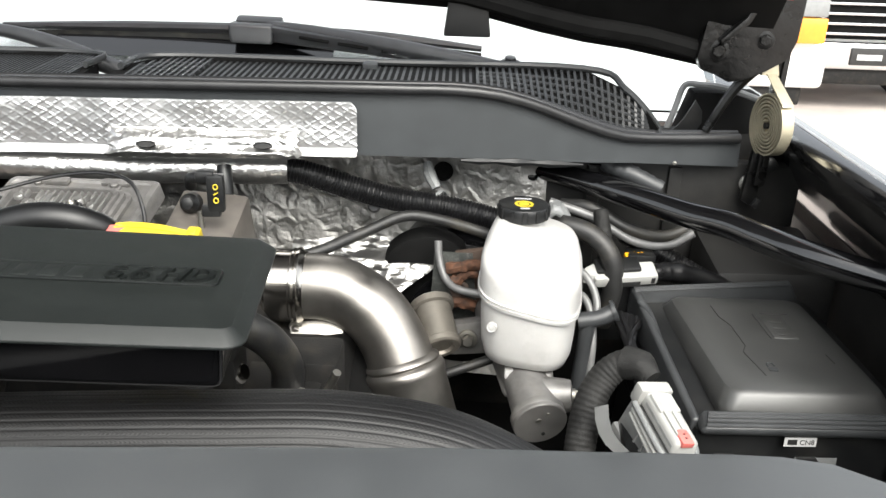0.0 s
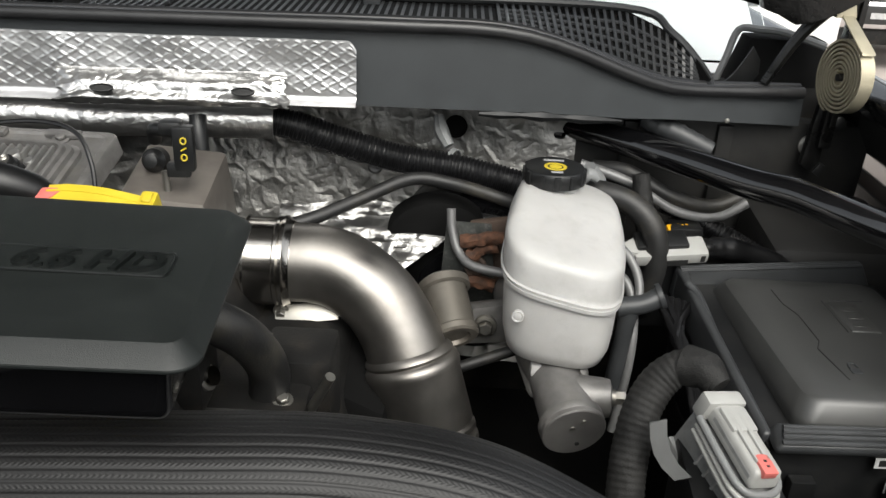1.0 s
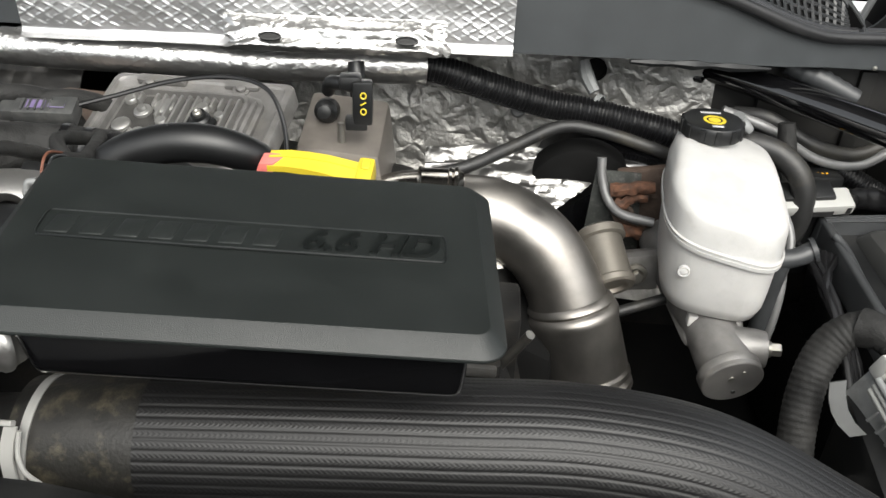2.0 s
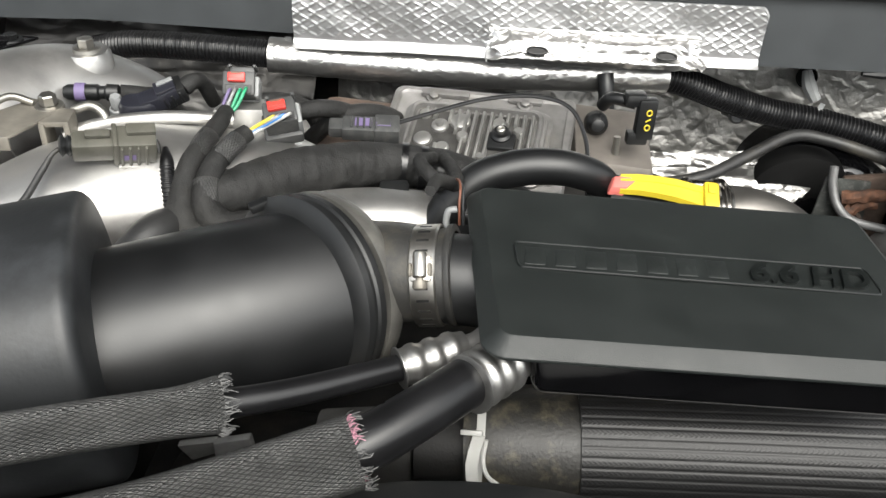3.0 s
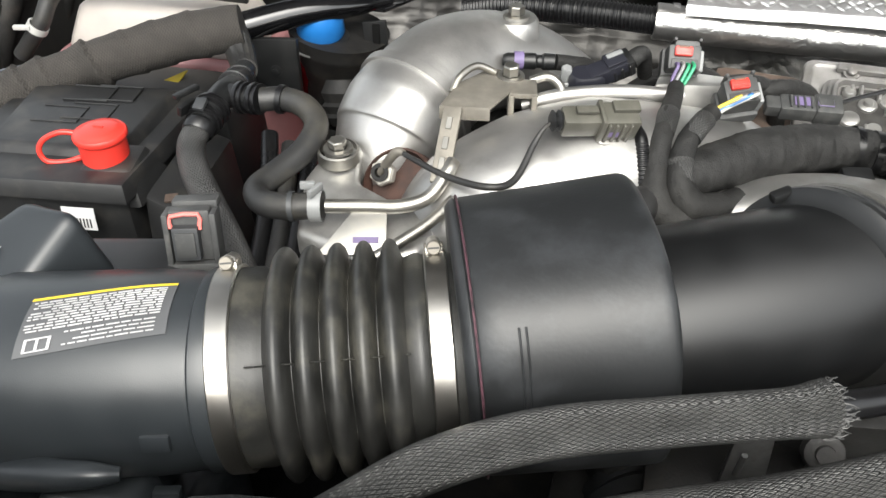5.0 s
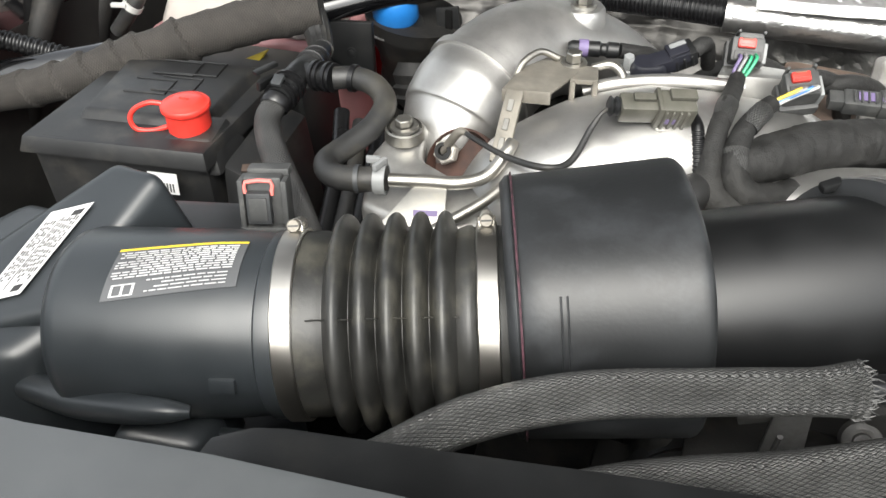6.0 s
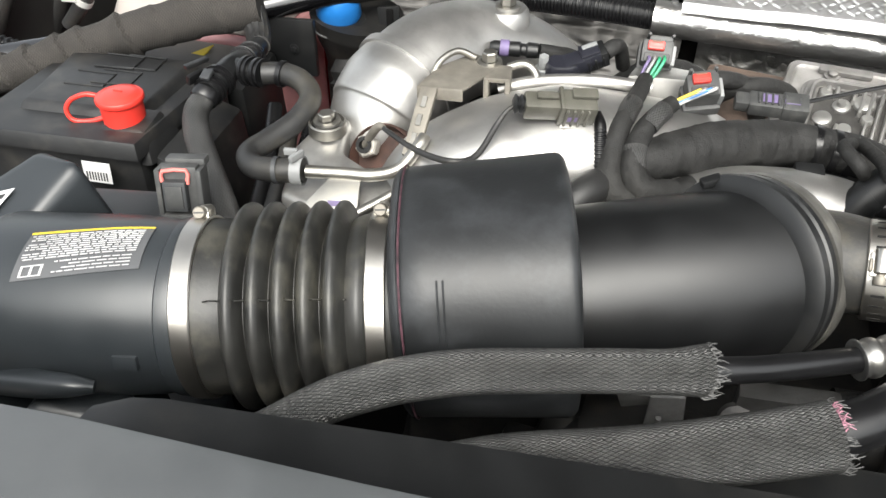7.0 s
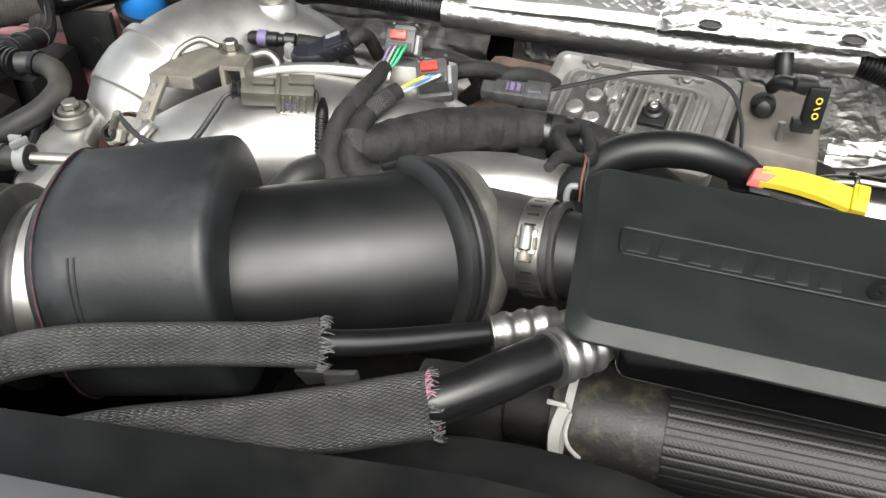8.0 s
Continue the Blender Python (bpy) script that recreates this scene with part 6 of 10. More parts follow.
part("reservoir_seat", block([(0.088, 0.912, 1.095), (0.152, 0.912, 1.095), (0.150, 1.05, 1.12), (0.060, 1.05, 1.12)], [(0.094, 0.920, 1.130), (0.146, 0.920, 1.130), (0.145, 1.05, 1.140), (0.070, 1.05, 1.140)], 0.008, 3), CASTALU, master)
part("port_boss", lathe((0.128, 0.905, 1.108), (0.19, 0.898, 1.112), [(0, 0.022), (0.030, 0.020), (0.038, 0.0185), (0.040, 0.012), (0.040, 0)], 28), CASTALU, master)
part("port_bolt", bolt((0.167, 0.900, 1.1115), (1, -0.1, 0.08), 0.0072, 0.014, washer=1.2), ZINC, master)
part("mount_ear", block([(0.02, 1.0, 1.10), (0.075, 1.0, 1.105), (0.075, 1.02, 1.105), (0.02, 1.02, 1.10)], [(0.02, 1.0, 1.145), (0.075, 1.0, 1.155), (0.075, 1.02, 1.155), (0.02, 1.02, 1.145)], 0.008), CASTALU, master)
part("mount_nut", bolt((0.046, 0.998, 1.128), (0, -1, 0.1), 0.0075, 0.012), ZINC, master)
booster = thing("brake_booster", (0.03, 1.15, 1.0), "black brake booster drum with a rusty bracket in front", "brake booster")
part("drum", lathe((0.045, 1.13, 1.10), (0.035, 1.30, 1.11), [(0, 0), (0, 0.07), (0.012, 0.092), (0.03, 0.100), (0.16, 0.102)], 48), GLOSS, booster)
part("rusty_plate", block([(0.022, 1.092, 1.10), (0.085, 1.082, 1.10), (0.085, 1.095, 1.10), (0.022, 1.105, 1.10)], [(0.026, 1.092, 1.205), (0.085, 1.085, 1.218), (0.085, 1.098, 1.218), (0.026, 1.105, 1.205)], 0.004), RUST, booster, "rusty steel bracket")
part("galvanised_plate", block([(-0.006, 1.082, 1.11), (0.060, 1.074, 1.11), (0.060, 1.077, 1.11), (-0.006, 1.085, 1.11)], [(0.000, 1.086, 1.209), (0.050, 1.078, 1.211), (0.050, 1.081, 1.211), (0.000, 1.089, 1.209)], 0.001), material("spotted dull zinc", (0.060, 0.064, 0.060), 0.5, 0.4, vary=0.3, scale=60, bump=0.3, stain=(0.20, 0.19, 0.18), stain_scale=180, stain_amount=0.4), booster, "spotted dull zinc plate")
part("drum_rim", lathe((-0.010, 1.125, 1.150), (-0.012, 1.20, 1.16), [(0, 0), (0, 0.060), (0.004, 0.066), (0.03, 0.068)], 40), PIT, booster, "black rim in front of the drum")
FLAKE = material("flaking orange rust", (0.10, 0.046, 0.026), 0.85, 0.1, vary=0.6, scale=120, bump=0.9, fine=350, stain=(0.045, 0.035, 0.03), stain_scale=70, stain_amount=0.6)
crust = lambda s, a: 1 + 0.35 * noise.noise(Vector((s * 110, 1.6 * math.cos(a), 1.6 * math.sin(a))))
for pts, r in (([(0.018, 1.070, 1.192), (0.030, 1.066, 1.196), (0.044, 1.064, 1.200), (0.064, 1.062, 1.203)], 0.0075), ([(0.022, 1.068, 1.180), (0.032, 1.066, 1.176), (0.040, 1.066, 1.186), (0.058, 1.064, 1.190)], 0.0065), ([(0.022, 1.068, 1.180), (0.026, 1.068, 1.165), (0.036, 1.066, 1.152)], 0.0050), ([(0.018, 1.060, 1.146), (0.034, 1.058, 1.150), (0.056, 1.056, 1.146)], 0.0075)):
    part("rusty_fitting", tube(pts, r, 14, 8, shape=crust), FLAKE, booster, "flaking orange rusty fitting")
part("fitting_nut", bolt((0.034, 1.064, 1.166), (0, -1, 0.15), 0.0075, 0.010), RUST, booster)
solo("vacuum_canister", join(lathe((-0.002, 1.005, 1.176), (0.018, 0.938, 1.132), [(0, 0), (0, 0.022), (0.004, 0.0275), (0.012, 0.0275), (0.014, 0.0235)], 36), lathe((-0.002, 1.005, 1.176), (0.018, 0.938, 1.132), [(0.013, 0.0228), (0.058, 0.0228), (0.060, 0.0245), (0.066, 0.0245), (0.068, 0.022), (0.068, 0.016), (0.064, 0.014), (0.064, 0)], 36)),
     material("tarnished canister", (0.20, 0.185, 0.16), 0.4, 0.6, vary=0.2, stain=(0.08, 0.06, 0.05), stain_scale=30), "small tarnished metal canister beside the booster", "canister")

# brake and vacuum lines
lines = "steel brake lines"
solo("brake_line", tube([(-0.26, 1.04, 1.20), (-0.165, 1.05, 1.213), (-0.10, 1.085, 1.230), (-0.045, 1.115, 1.246), (0.0, 1.118, 1.243), (0.06, 1.105, 1.232), (0.10, 1.11, 1.215)], 0.0075, 14, 8), DULL, "grey rubber covered line across the firewall", "brake line", lines)
solo("brake_line", tube([(0.004, 1.085, 1.225), (0.006, 1.078, 1.205), (0.014, 1.065, 1.183), (0.03, 1.05, 1.173), (0.065, 1.04, 1.170)], 0.0052, 12, 8), LINE, "bent grey steel line beside the reservoir", "brake line", lines)
solo("brake_line", tube([(0.15, 1.07, 1.215), (0.185, 1.04, 1.210), (0.203, 1.02, 1.190), (0.205, 1.0, 1.165), (0.19, 0.985, 1.15)], 0.0048, 12, 8), LINE, "bent grey steel line beside the reservoir", "brake line", lines)
solo("brake_line", tube([(0.165, 1.04, 1.185), (0.192, 1.02, 1.180), (0.202, 1.0, 1.150), (0.20, 0.98, 1.10), (0.19, 0.97, 1.02)], 0.0048, 12, 8), LINE, "bent grey steel line beside the reservoir", "brake line", lines)
solo("brake_line", tube([(-0.01, 0.96, 1.085), (0.03, 0.965, 1.10), (0.08, 0.975, 1.115)], 0.006, 12, 6), DULL, "short dark line below the canister", "brake line", lines)
solo("vacuum_hose", tube([(0.13, 1.14, 1.235), (0.165, 1.115, 1.243), (0.205, 1.10, 1.236), (0.232, 1.085, 1.210), (0.238, 1.08, 1.165), (0.23, 1.09, 1.11)], 0.0135, 18, 8), DULL, "black vacuum hose arching behind the reservoir", "hose")
solo("vacuum_valve", join(tube([(0.18, 0.985, 1.165), (0.205, 0.985, 1.170), (0.225, 0.99, 1.178)], [0.011, 0.010, 0.011], 16, 4), tube([(0.193, 0.985, 1.165), (0.19, 0.985, 1.12), (0.188, 0.985, 1.04)], [0.010, 0.009, 0.012], 14, 4), lathe((0.222, 0.99, 1.177), (0.24, 0.99, 1.185), [(0, 0.014), (0.005, 0.014), (0.006, 0.008), (0.006, 0)], 16)), MIDGREY,
     "grey plastic valve and tee beside the reservoir", "valve")

# conduit along the firewall, foil tube, straps
def corrugated(pts, r, pitch, depth):
    line, _ = spline(pts, 10)
    total = sum((b - a).length for a, b in zip(line, line[1:]))
    steps = max(6, int(total / pitch * 10 / (len(pts) - 1)))
    return tube(pts, r, 20, steps, shape=lambda s, a: 1 + depth * math.cos(2 * math.pi * s / pitch))


def conduit(pts, r, label):
    """A split corrugated conduit with its seam."""
    t = thing("corrugated_conduit", Vector(pts[len(pts) // 2]) - Vector((0, 0, r)), label, "conduit", "conduits")
    part("ribbed_sleeve", corrugated(pts, r, 0.0046, 0.06), HOSE, t)
    part("split_seam", tube([Vector(p) + Vector((0, -r * 0.72, -r * 0.72)) for p in pts], 0.0014, 6, 6), HOSE, t)
    return t


conduit([(-0.212, 1.146, 1.299), (-0.175, 1.150, 1.290), (-0.12, 1.162, 1.269), (-0.060, 1.168, 1.252), (0.0, 1.166, 1.245), (0.060, 1.157, 1.236), (0.112, 1.155, 1.223)], 0.0165, "black corrugated wiring conduit along the firewall")
conduit([(-0.90, 1.135, 1.285), (-0.85, 1.122, 1.300), (-0.78, 1.112, 1.306), (-0.71, 1.104, 1.308), (-0.655, 1.10, 1.308)], 0.0155, "black corrugated wiring conduit along the firewall")
FT = [(-0.672, 1.100, 1.309), (-0.60, 1.105, 1.306), (-0.50, 1.112, 1.303), (-0.40, 1.120, 1.301), (-0.30, 1.132, 1.300), (-0.203, 1.147, 1.298)]
foilt = thing("foil_sleeve", Vector(FT[3]) - Vector((0, 0, 0.02)), "silver foil heat sleeve round the wiring conduit", "heat sleeve")
part("foil_wrap", tube([Vector(p) + Vector((0, -0.003, 0)) for p in FT], 0.0205, 36, 24, shape=lambda s, a: 1 + 0.04 * noise.noise(Vector((s * 40, 1.5 * math.cos(a), 1.5 * math.sin(a)))) + 0.02 * noise.noise(Vector((s * 120, 3 * math.cos(a), 3 * math.sin(a))))), TUBEFOIL, foilt)
part("overlap_seam", tube([Vector(p) + Vector((0, -0.0172, 0.0095)) for p in FT], 0.0014, 6, 6), TUBEFOIL, foilt)
for p, q in (((-0.655, 1.1015, 1.3085), FT[1]), ((-0.455, 1.116, 1.302), FT[3]), ((-0.213, 1.1455, 1.298), FT[5])):
    solo("strap", lathe(p, q, [(0, 0.0200), (0, 0.0212), (0.008, 0.0212), (0.008, 0.0200)], 28), LINE, "thin grey strap round the foil sleeve", "strap", "straps")
solo("cable_tie", join(lathe((0.0, 1.176, 1.246), (0.03, 1.160, 1.242), [(0, 0.0175), (0, 0.0192), (0.006, 0.0192), (0.006, 0.0175)], 24), tube([(-0.002, 1.18, 1.266), (-0.012, 1.19, 1.282), (-0.016, 1.20, 1.297)], [0.007, 0.009, 0.006], 8, 3)), PALEGREY,
     "pale grey clip tie holding the conduit", "cable tie")

# diamond-embossed foil shield
shield = thing("foil_heat_shield", (-0.37, 1.13, 1.31), "bright foil heat shield embossed with diamonds", "heat shield")
SX = [(-0.640, 1.092), (-0.40, 1.106), (-0.106, 1.126)]


def tread(u, v, pitch):
    """Height of the raised lozenges of the embossed pattern: two families of short ridges, strongest where they meet from above."""
    h = 0.0
    for sgn in (1, -1):
        a = (u + sgn * v * 1.1) / pitch
        d = abs(a - math.floor(a) - 0.5)
        b = (u - sgn * v * 1.1) / pitch + 0.25
        run = b - math.floor(b)
        ridge = max(0.0, 1 - (d / 0.15) ** 2) * max(0.0, math.sin(math.pi * run)) ** 0.6
        h = max(h, ridge)
    keep = 0.45 + 0.55 * min(1.0, max(0.0, 0.5 + 1.6 * noise.noise(Vector((u * 18, v * 18, 1.0)))))
    return keep * h
rows = []
for k in range(90):
    t = k / 89
    row = []
    for x in span(-0.640, -0.106, 360):
        y, z = lerp(SX, x), 1.327 + 0.070 * t
        corner = min(1.0, (x + 0.640) / 0.012, (-0.106 - x) / 0.012)
        h = 0.0010 * tread(x + 0.0015 * math.sin(z * 300), z * 1.35, 0.0195) if 0.16 < t < 0.97 else 0.0
        crease = 0.004 * noise.noise(Vector((x * 9, z * 12, 4.0))) + 0.002 * noise.noise(Vector((x * 30, z * 34, 2.0)))
        roll = 0.010 * max(0.0, 1 - t / 0.14) ** 2 if x < -0.42 or x > -0.19 else 0.022 * max(0.0, 1 - t / 0.25) ** 1.3
        edge_z = -0.010 * max(0.0, 1 - min((x + 0.64), (-0.106 - x)) / 0.010) ** 2 * (1 if t > 0.85 else 0)
        row.append((x, y - h - crease - roll - 0.004, z + edge_z))
    rows.append(row)
part("embossed_sheet", sheet(rows, 0), FOIL, shield, sharp=60)


def flap_row(t):
    """One fold line of the crumpled flap, ragged at its ends."""
    row = []
    x0 = -0.418 - 0.012 * noise.noise(Vector((t * 5, 1.0, 3.0))) + 0.006 * t
    x1 = -0.182 + 0.010 * noise.noise(Vector((t * 5, 4.0, 9.0))) + 0.008 * t
    for x in span(x0, x1, 130):
        e = min(1.0, (x - x0) / 0.03, (x1 - x) / 0.03)
        n1 = noise.noise(Vector((x * 22, t * 2.5, 7.0)))
        n2 = abs(noise.noise(Vector((x * 60, t * 5.0, 2.0)))) * (1.4 - e)
        lip = 0.006 * max(0.0, 1 - abs(t - 0.86) / 0.14)
        row.append((x, lerp(SX, x) - 0.009 - 0.023 * math.sin(math.pi * 0.42 * t) - 0.004 * n1 - 0.006 * n2 - lip, 1.362 - 0.033 * t + 0.007 * math.sin(math.pi * t) * e + 0.002 * n1 - 0.004 * n2 * t))
    return row
part("folded_flap", sheet([flap_row(t) for t in span(0, 1, 34)], 0.0012), TUBEFOIL, shield, "crumpled folded foil flap", sharp=60)
for x in (-0.364, -0.220):
    part("slot", lathe((x, lerp(SX, x) - 0.0375, 1.3462), (x, lerp(SX, x) - 0.0975, 1.4262), [(0, 0), (0, 0.0125), (0.0022, 0.0125), (0.0024, 0.0105), (0.0006, 0.0095), (0.0006, 0)], 24, squash=0.42), INK, shield, "dark slotted hole")

# ---------------------------------------------------------------- engine control module
ecm = thing("engine_control_module", (-0.42, 0.97, 1.22), "finned cast aluminium engine control module on a bracket", "control module")
EX, EN = Vector((0.1846, -0.028, 0.009)).normalized(), Vector((0.02, -0.36, 0.93)).normalized()
fe = frame_at((-0.4270, 0.950, 1.298), EX, EN)


def soft_ring(m, cx, cy, hx, hy, r, z, seg=6):
    """A rounded rectangle in the plane of m."""
    out_ring = []
    for qx, qy, a0 in ((1, 1, 0), (-1, 1, 90), (-1, -1, 180), (1, -1, 270)):
        for s in range(seg + 1):
            a = radians(a0 + 90 * s / seg)
            out_ring.append(m @ Vector((cx + qx * (hx - r) + r * math.cos(a), cy + qy * (hy - r) + r * math.sin(a), z)))
    return out_ring


part("bracket_plate", loft([soft_ring(fe, 0.001, 0.001, 0.0980, 0.065, 0.010, z) for z in (-0.022, -0.004)] + [soft_ring(fe, 0.001, 0.001, 0.0965, 0.0635, 0.009, -0.002), soft_ring(fe, 0.001, 0.001, 0.0905, 0.058, 0.008, -0.001), soft_ring(fe, 0.001, 0.001, 0.0885, 0.056, 0.008, -0.003)]), CASTALU, ecm, "folded bracket plate")
part("bracket_rear_lip", box(fe @ pose(-0.040, 0.055, -0.002), 0.052, 0.010, 0.006, 0.002), CASTALU, ecm)
part("bracket_rear_lip", box(fe @ pose(0.046, 0.056, -0.002), 0.036, 0.010, 0.005, 0.002), CASTALU, ecm)
part("bracket_leg", block([(-0.49, 0.99, 1.13), (-0.35, 0.97, 1.13), (-0.35, 1.03, 1.13), (-0.49, 1.05, 1.13)], [(-0.49, 0.99, 1.27), (-0.35, 0.97, 1.27), (-0.35, 1.01, 1.28), (-0.49, 1.03, 1.28)], 0.005), DARK, ecm)
STEPS = ((0.0770, 0.0500, 0.013, -0.003), (0.0770, 0.0500, 0.013, 0.0020), (0.0752, 0.0482, 0.012, 0.0032), (0.0730, 0.0460, 0.012, 0.0034), (0.0722, 0.0452, 0.011, 0.0082), (0.0706, 0.0436, 0.011, 0.0094), (0.0690, 0.0420, 0.011, 0.0096), (0.0682, 0.0412, 0.010, 0.0138), (0.0668, 0.0398, 0.010, 0.0148), (0.0645, 0.0375, 0.009, 0.0144), (0.0632, 0.0362, 0.008, 0.0085))
body = part("module_case", loft([soft_ring(fe, 0.001, -0.012, hx, hy, r, z) for hx, hy, r, z in STEPS]), CASTALU, ecm, "case with a stepped rounded rim", sharp=30)
FLOOR = 0.0084
# bed in a much darker colour than the fins, for contrast
part("fin_bed", box(fe @ pose(0.001, -0.012, FLOOR - 0.003), 0.122, 0.068, 0.0036, 0.001, 1), material("dark aluminium", (0.055, 0.053, 0.050), 0.6, 0.4, vary=0.4, scale=80, bump=0.4), body, "dark bed between the fins")
for k in range(14):
    x = -0.0500 + 0.0084 * k
    y1, y0 = (0.0225, -0.044) if k > 4 else ((0.0225, 0.014), (0.0225, 0.008), (-0.026, -0.044), (0.0225, 0.004), (0.0225, -0.010))[k]
    if 9 <= k <= 11:
        y0 = 0.006
    part("fin", block([fe @ Vector(p) for p in ((x - 0.0026, y0, FLOOR - 0.001), (x + 0.0026, y0, FLOOR - 0.001), (x + 0.0026, y1, FLOOR - 0.001), (x - 0.0026, y1, FLOOR - 0.001))],
                      [fe @ Vector(p) for p in ((x - 0.0013, y0 + 0.0015, FLOOR + 0.0068), (x + 0.0013, y0 + 0.0015, FLOOR + 0.0068), (x + 0.0013, y1 - 0.0015, FLOOR + 0.0068), (x - 0.0013, y1 - 0.0015, FLOOR + 0.0068))], 0.0010, 2), ALU, body)
for x, y, r, h in ((-0.052, 0.014, 0.0060, 0.006), (-0.034, 0.000, 0.0085, 0.005), (-0.034, 0.000, 0.0045, 0.009), (-0.014, 0.008, 0.0100, 0.0055), (-0.008, -0.014, 0.0058, 0.008), (0.026, 0.008, 0.0062, 0.008), (0.047, -0.002, 0.0050, 0.009), (-0.048, -0.020, 0.0090, 0.005), (-0.026, -0.030, 0.0070, 0.006), (0.014, -0.040, 0.0042, 0.009)):
    part("cast_boss", lathe(fe @ Vector((x, y, FLOOR - 0.001)), fe @ Vector((x, y, 0.05)), [(0, r * 1.12), (h * 0.8, r), (h, r * 0.8), (h, 0)], 20), ALU, body)
plug = part("plug", join(box(fe @ pose(0.031, -0.016, FLOOR), 0.030, 0.022, 0.006, 0.003), lathe(fe @ Vector((0.031, -0.010, FLOOR + 0.004)), fe @ Vector((0.031, -0.010, 0.05)), [(0, 0.0105), (0.004, 0.0100), (0.006, 0.0075), (0.010, 0.0070), (0.010, 0)], 22)), BLACK, body, "black plug with a bright centre")
part("plug_pin", lathe(fe @ Vector((0.031, -0.010, FLOOR + 0.013)), fe @ Vector((0.031, -0.010, 0.06)), [(0, 0.0045), (0.003, 0.0042), (0.004, 0.0028), (0.0025, 0.0015), (0.0025, 0)], 14), ZINC, plug)
part("rating_plate", box(fe @ pose(-0.0975, 0.0, -0.014, 0, -90, 0), 0.012, 0.062, 0.0006, 0), INK, ecm, "small black rating plate")
for y in (-0.02, 0.0, 0.02):
    part("plate_print", box(fe @ pose(-0.0982, y, -0.010, 0, -90, 0), 0.005, 0.012, 0.0003, 0), PALEGREY, ecm)
for x in (-0.052, 0.046):
    part("bracket_bolt", bolt(fe @ Vector((x, 0.050, -0.001)), EN, 0.0050, 0.005), CASTALU, ecm)
solo("sensor_cable", tube([(-0.505, 0.900, 1.328), (-0.47, 0.918, 1.334), (-0.42, 0.935, 1.345), (-0.37, 0.94, 1.350), (-0.335, 0.935, 1.343), (-0.318, 0.92, 1.320), (-0.312, 0.905, 1.290), (-0.31, 0.89, 1.255)], 0.0022, 8, 8), HOSE,
     "thin black sensor cable arching over the control module", "cable")

# plugs over the manifold
PLUGGREY = material("weathered grey plug plastic", (0.042, 0.043, 0.043), 0.48, vary=0.2, stain=(0.12, 0.118, 0.11), stain_scale=60, stain_amount=0.4)


def connector(name, at, xw, zw, size, mat, label, ribs=3, tab=None):
    """A wiring plug: body, collar, grip ribs, lock tab."""
    m = frame_at(at, xw, zw)
    size = tuple(0.76 * s for s in size)
    t = thing(name, m @ Vector((0, 0, -size[2] / 2)), label, "connector", "wiring connectors")
    sx, sy, sz = size
    part("shell", box(m @ pose(0, 0, -sz / 2), sx * 0.62, sy, sz, 0.003, 2), mat, t)
    part("collar", box(m @ pose(sx * 0.30, 0, -sz * 0.58), sx * 0.34, sy * 1.16, sz * 1.16, 0.002, 2), mat, t)
    part("back_shell", box(m @ pose(-sx * 0.36, 0, -sz * 0.42), sx * 0.26, sy * 0.8, sz * 0.84, 0.003, 2), mat, t)
    for k in range(ribs):
        part("grip_rib", box(m @ pose(-sx * 0.18 + 0.006 * k, 0, sz * 0.46), 0.0022, sy * 0.7, 0.003, 0.0006, 1), mat, t)
    if tab:
        lock = part("lock_tab", box(m @ pose(-sx * 0.02, 0, sz * 0.42), sx * 0.34, sy * 0.46, sz * 0.22, 0.002, 2), tab, t, "red lock tab")
        part("tab_step", box(m @ pose(-sx * 0.10, 0, sz * 0.66), sx * 0.12, sy * 0.46, sz * 0.08, 0.001, 1), tab, lock)
    part("latch", box(m @ pose(sx * 0.26, 0, sz * 0.52), sx * 0.20, sy * 0.5, sz * 0.16, 0.0015, 1), mat, t)
    return t


grey_plug = connector("wiring_connector", (-0.530, 0.893, 1.325), (1, 0.10, -0.01), (0, -0.35, 1), (0.092, 0.026, 0.020), PLUGGREY, "grey wiring plug with purple marks beside the module", ribs=5)
part("purple_mark", box(frame_at((-0.531, 0.8905, 1.3329), (1, 0.10, -0.01), (0, -0.35, 1)), 0.016, 0.010, 0.0006, 0), PURPLE, grey_plug)
part("purple_mark", box(frame_at((-0.512, 0.8895, 1.3329), (1, 0.10, -0.01), (0, -0.35, 1)), 0.014, 0.005, 0.0006, 0), PURPLE, grey_plug)


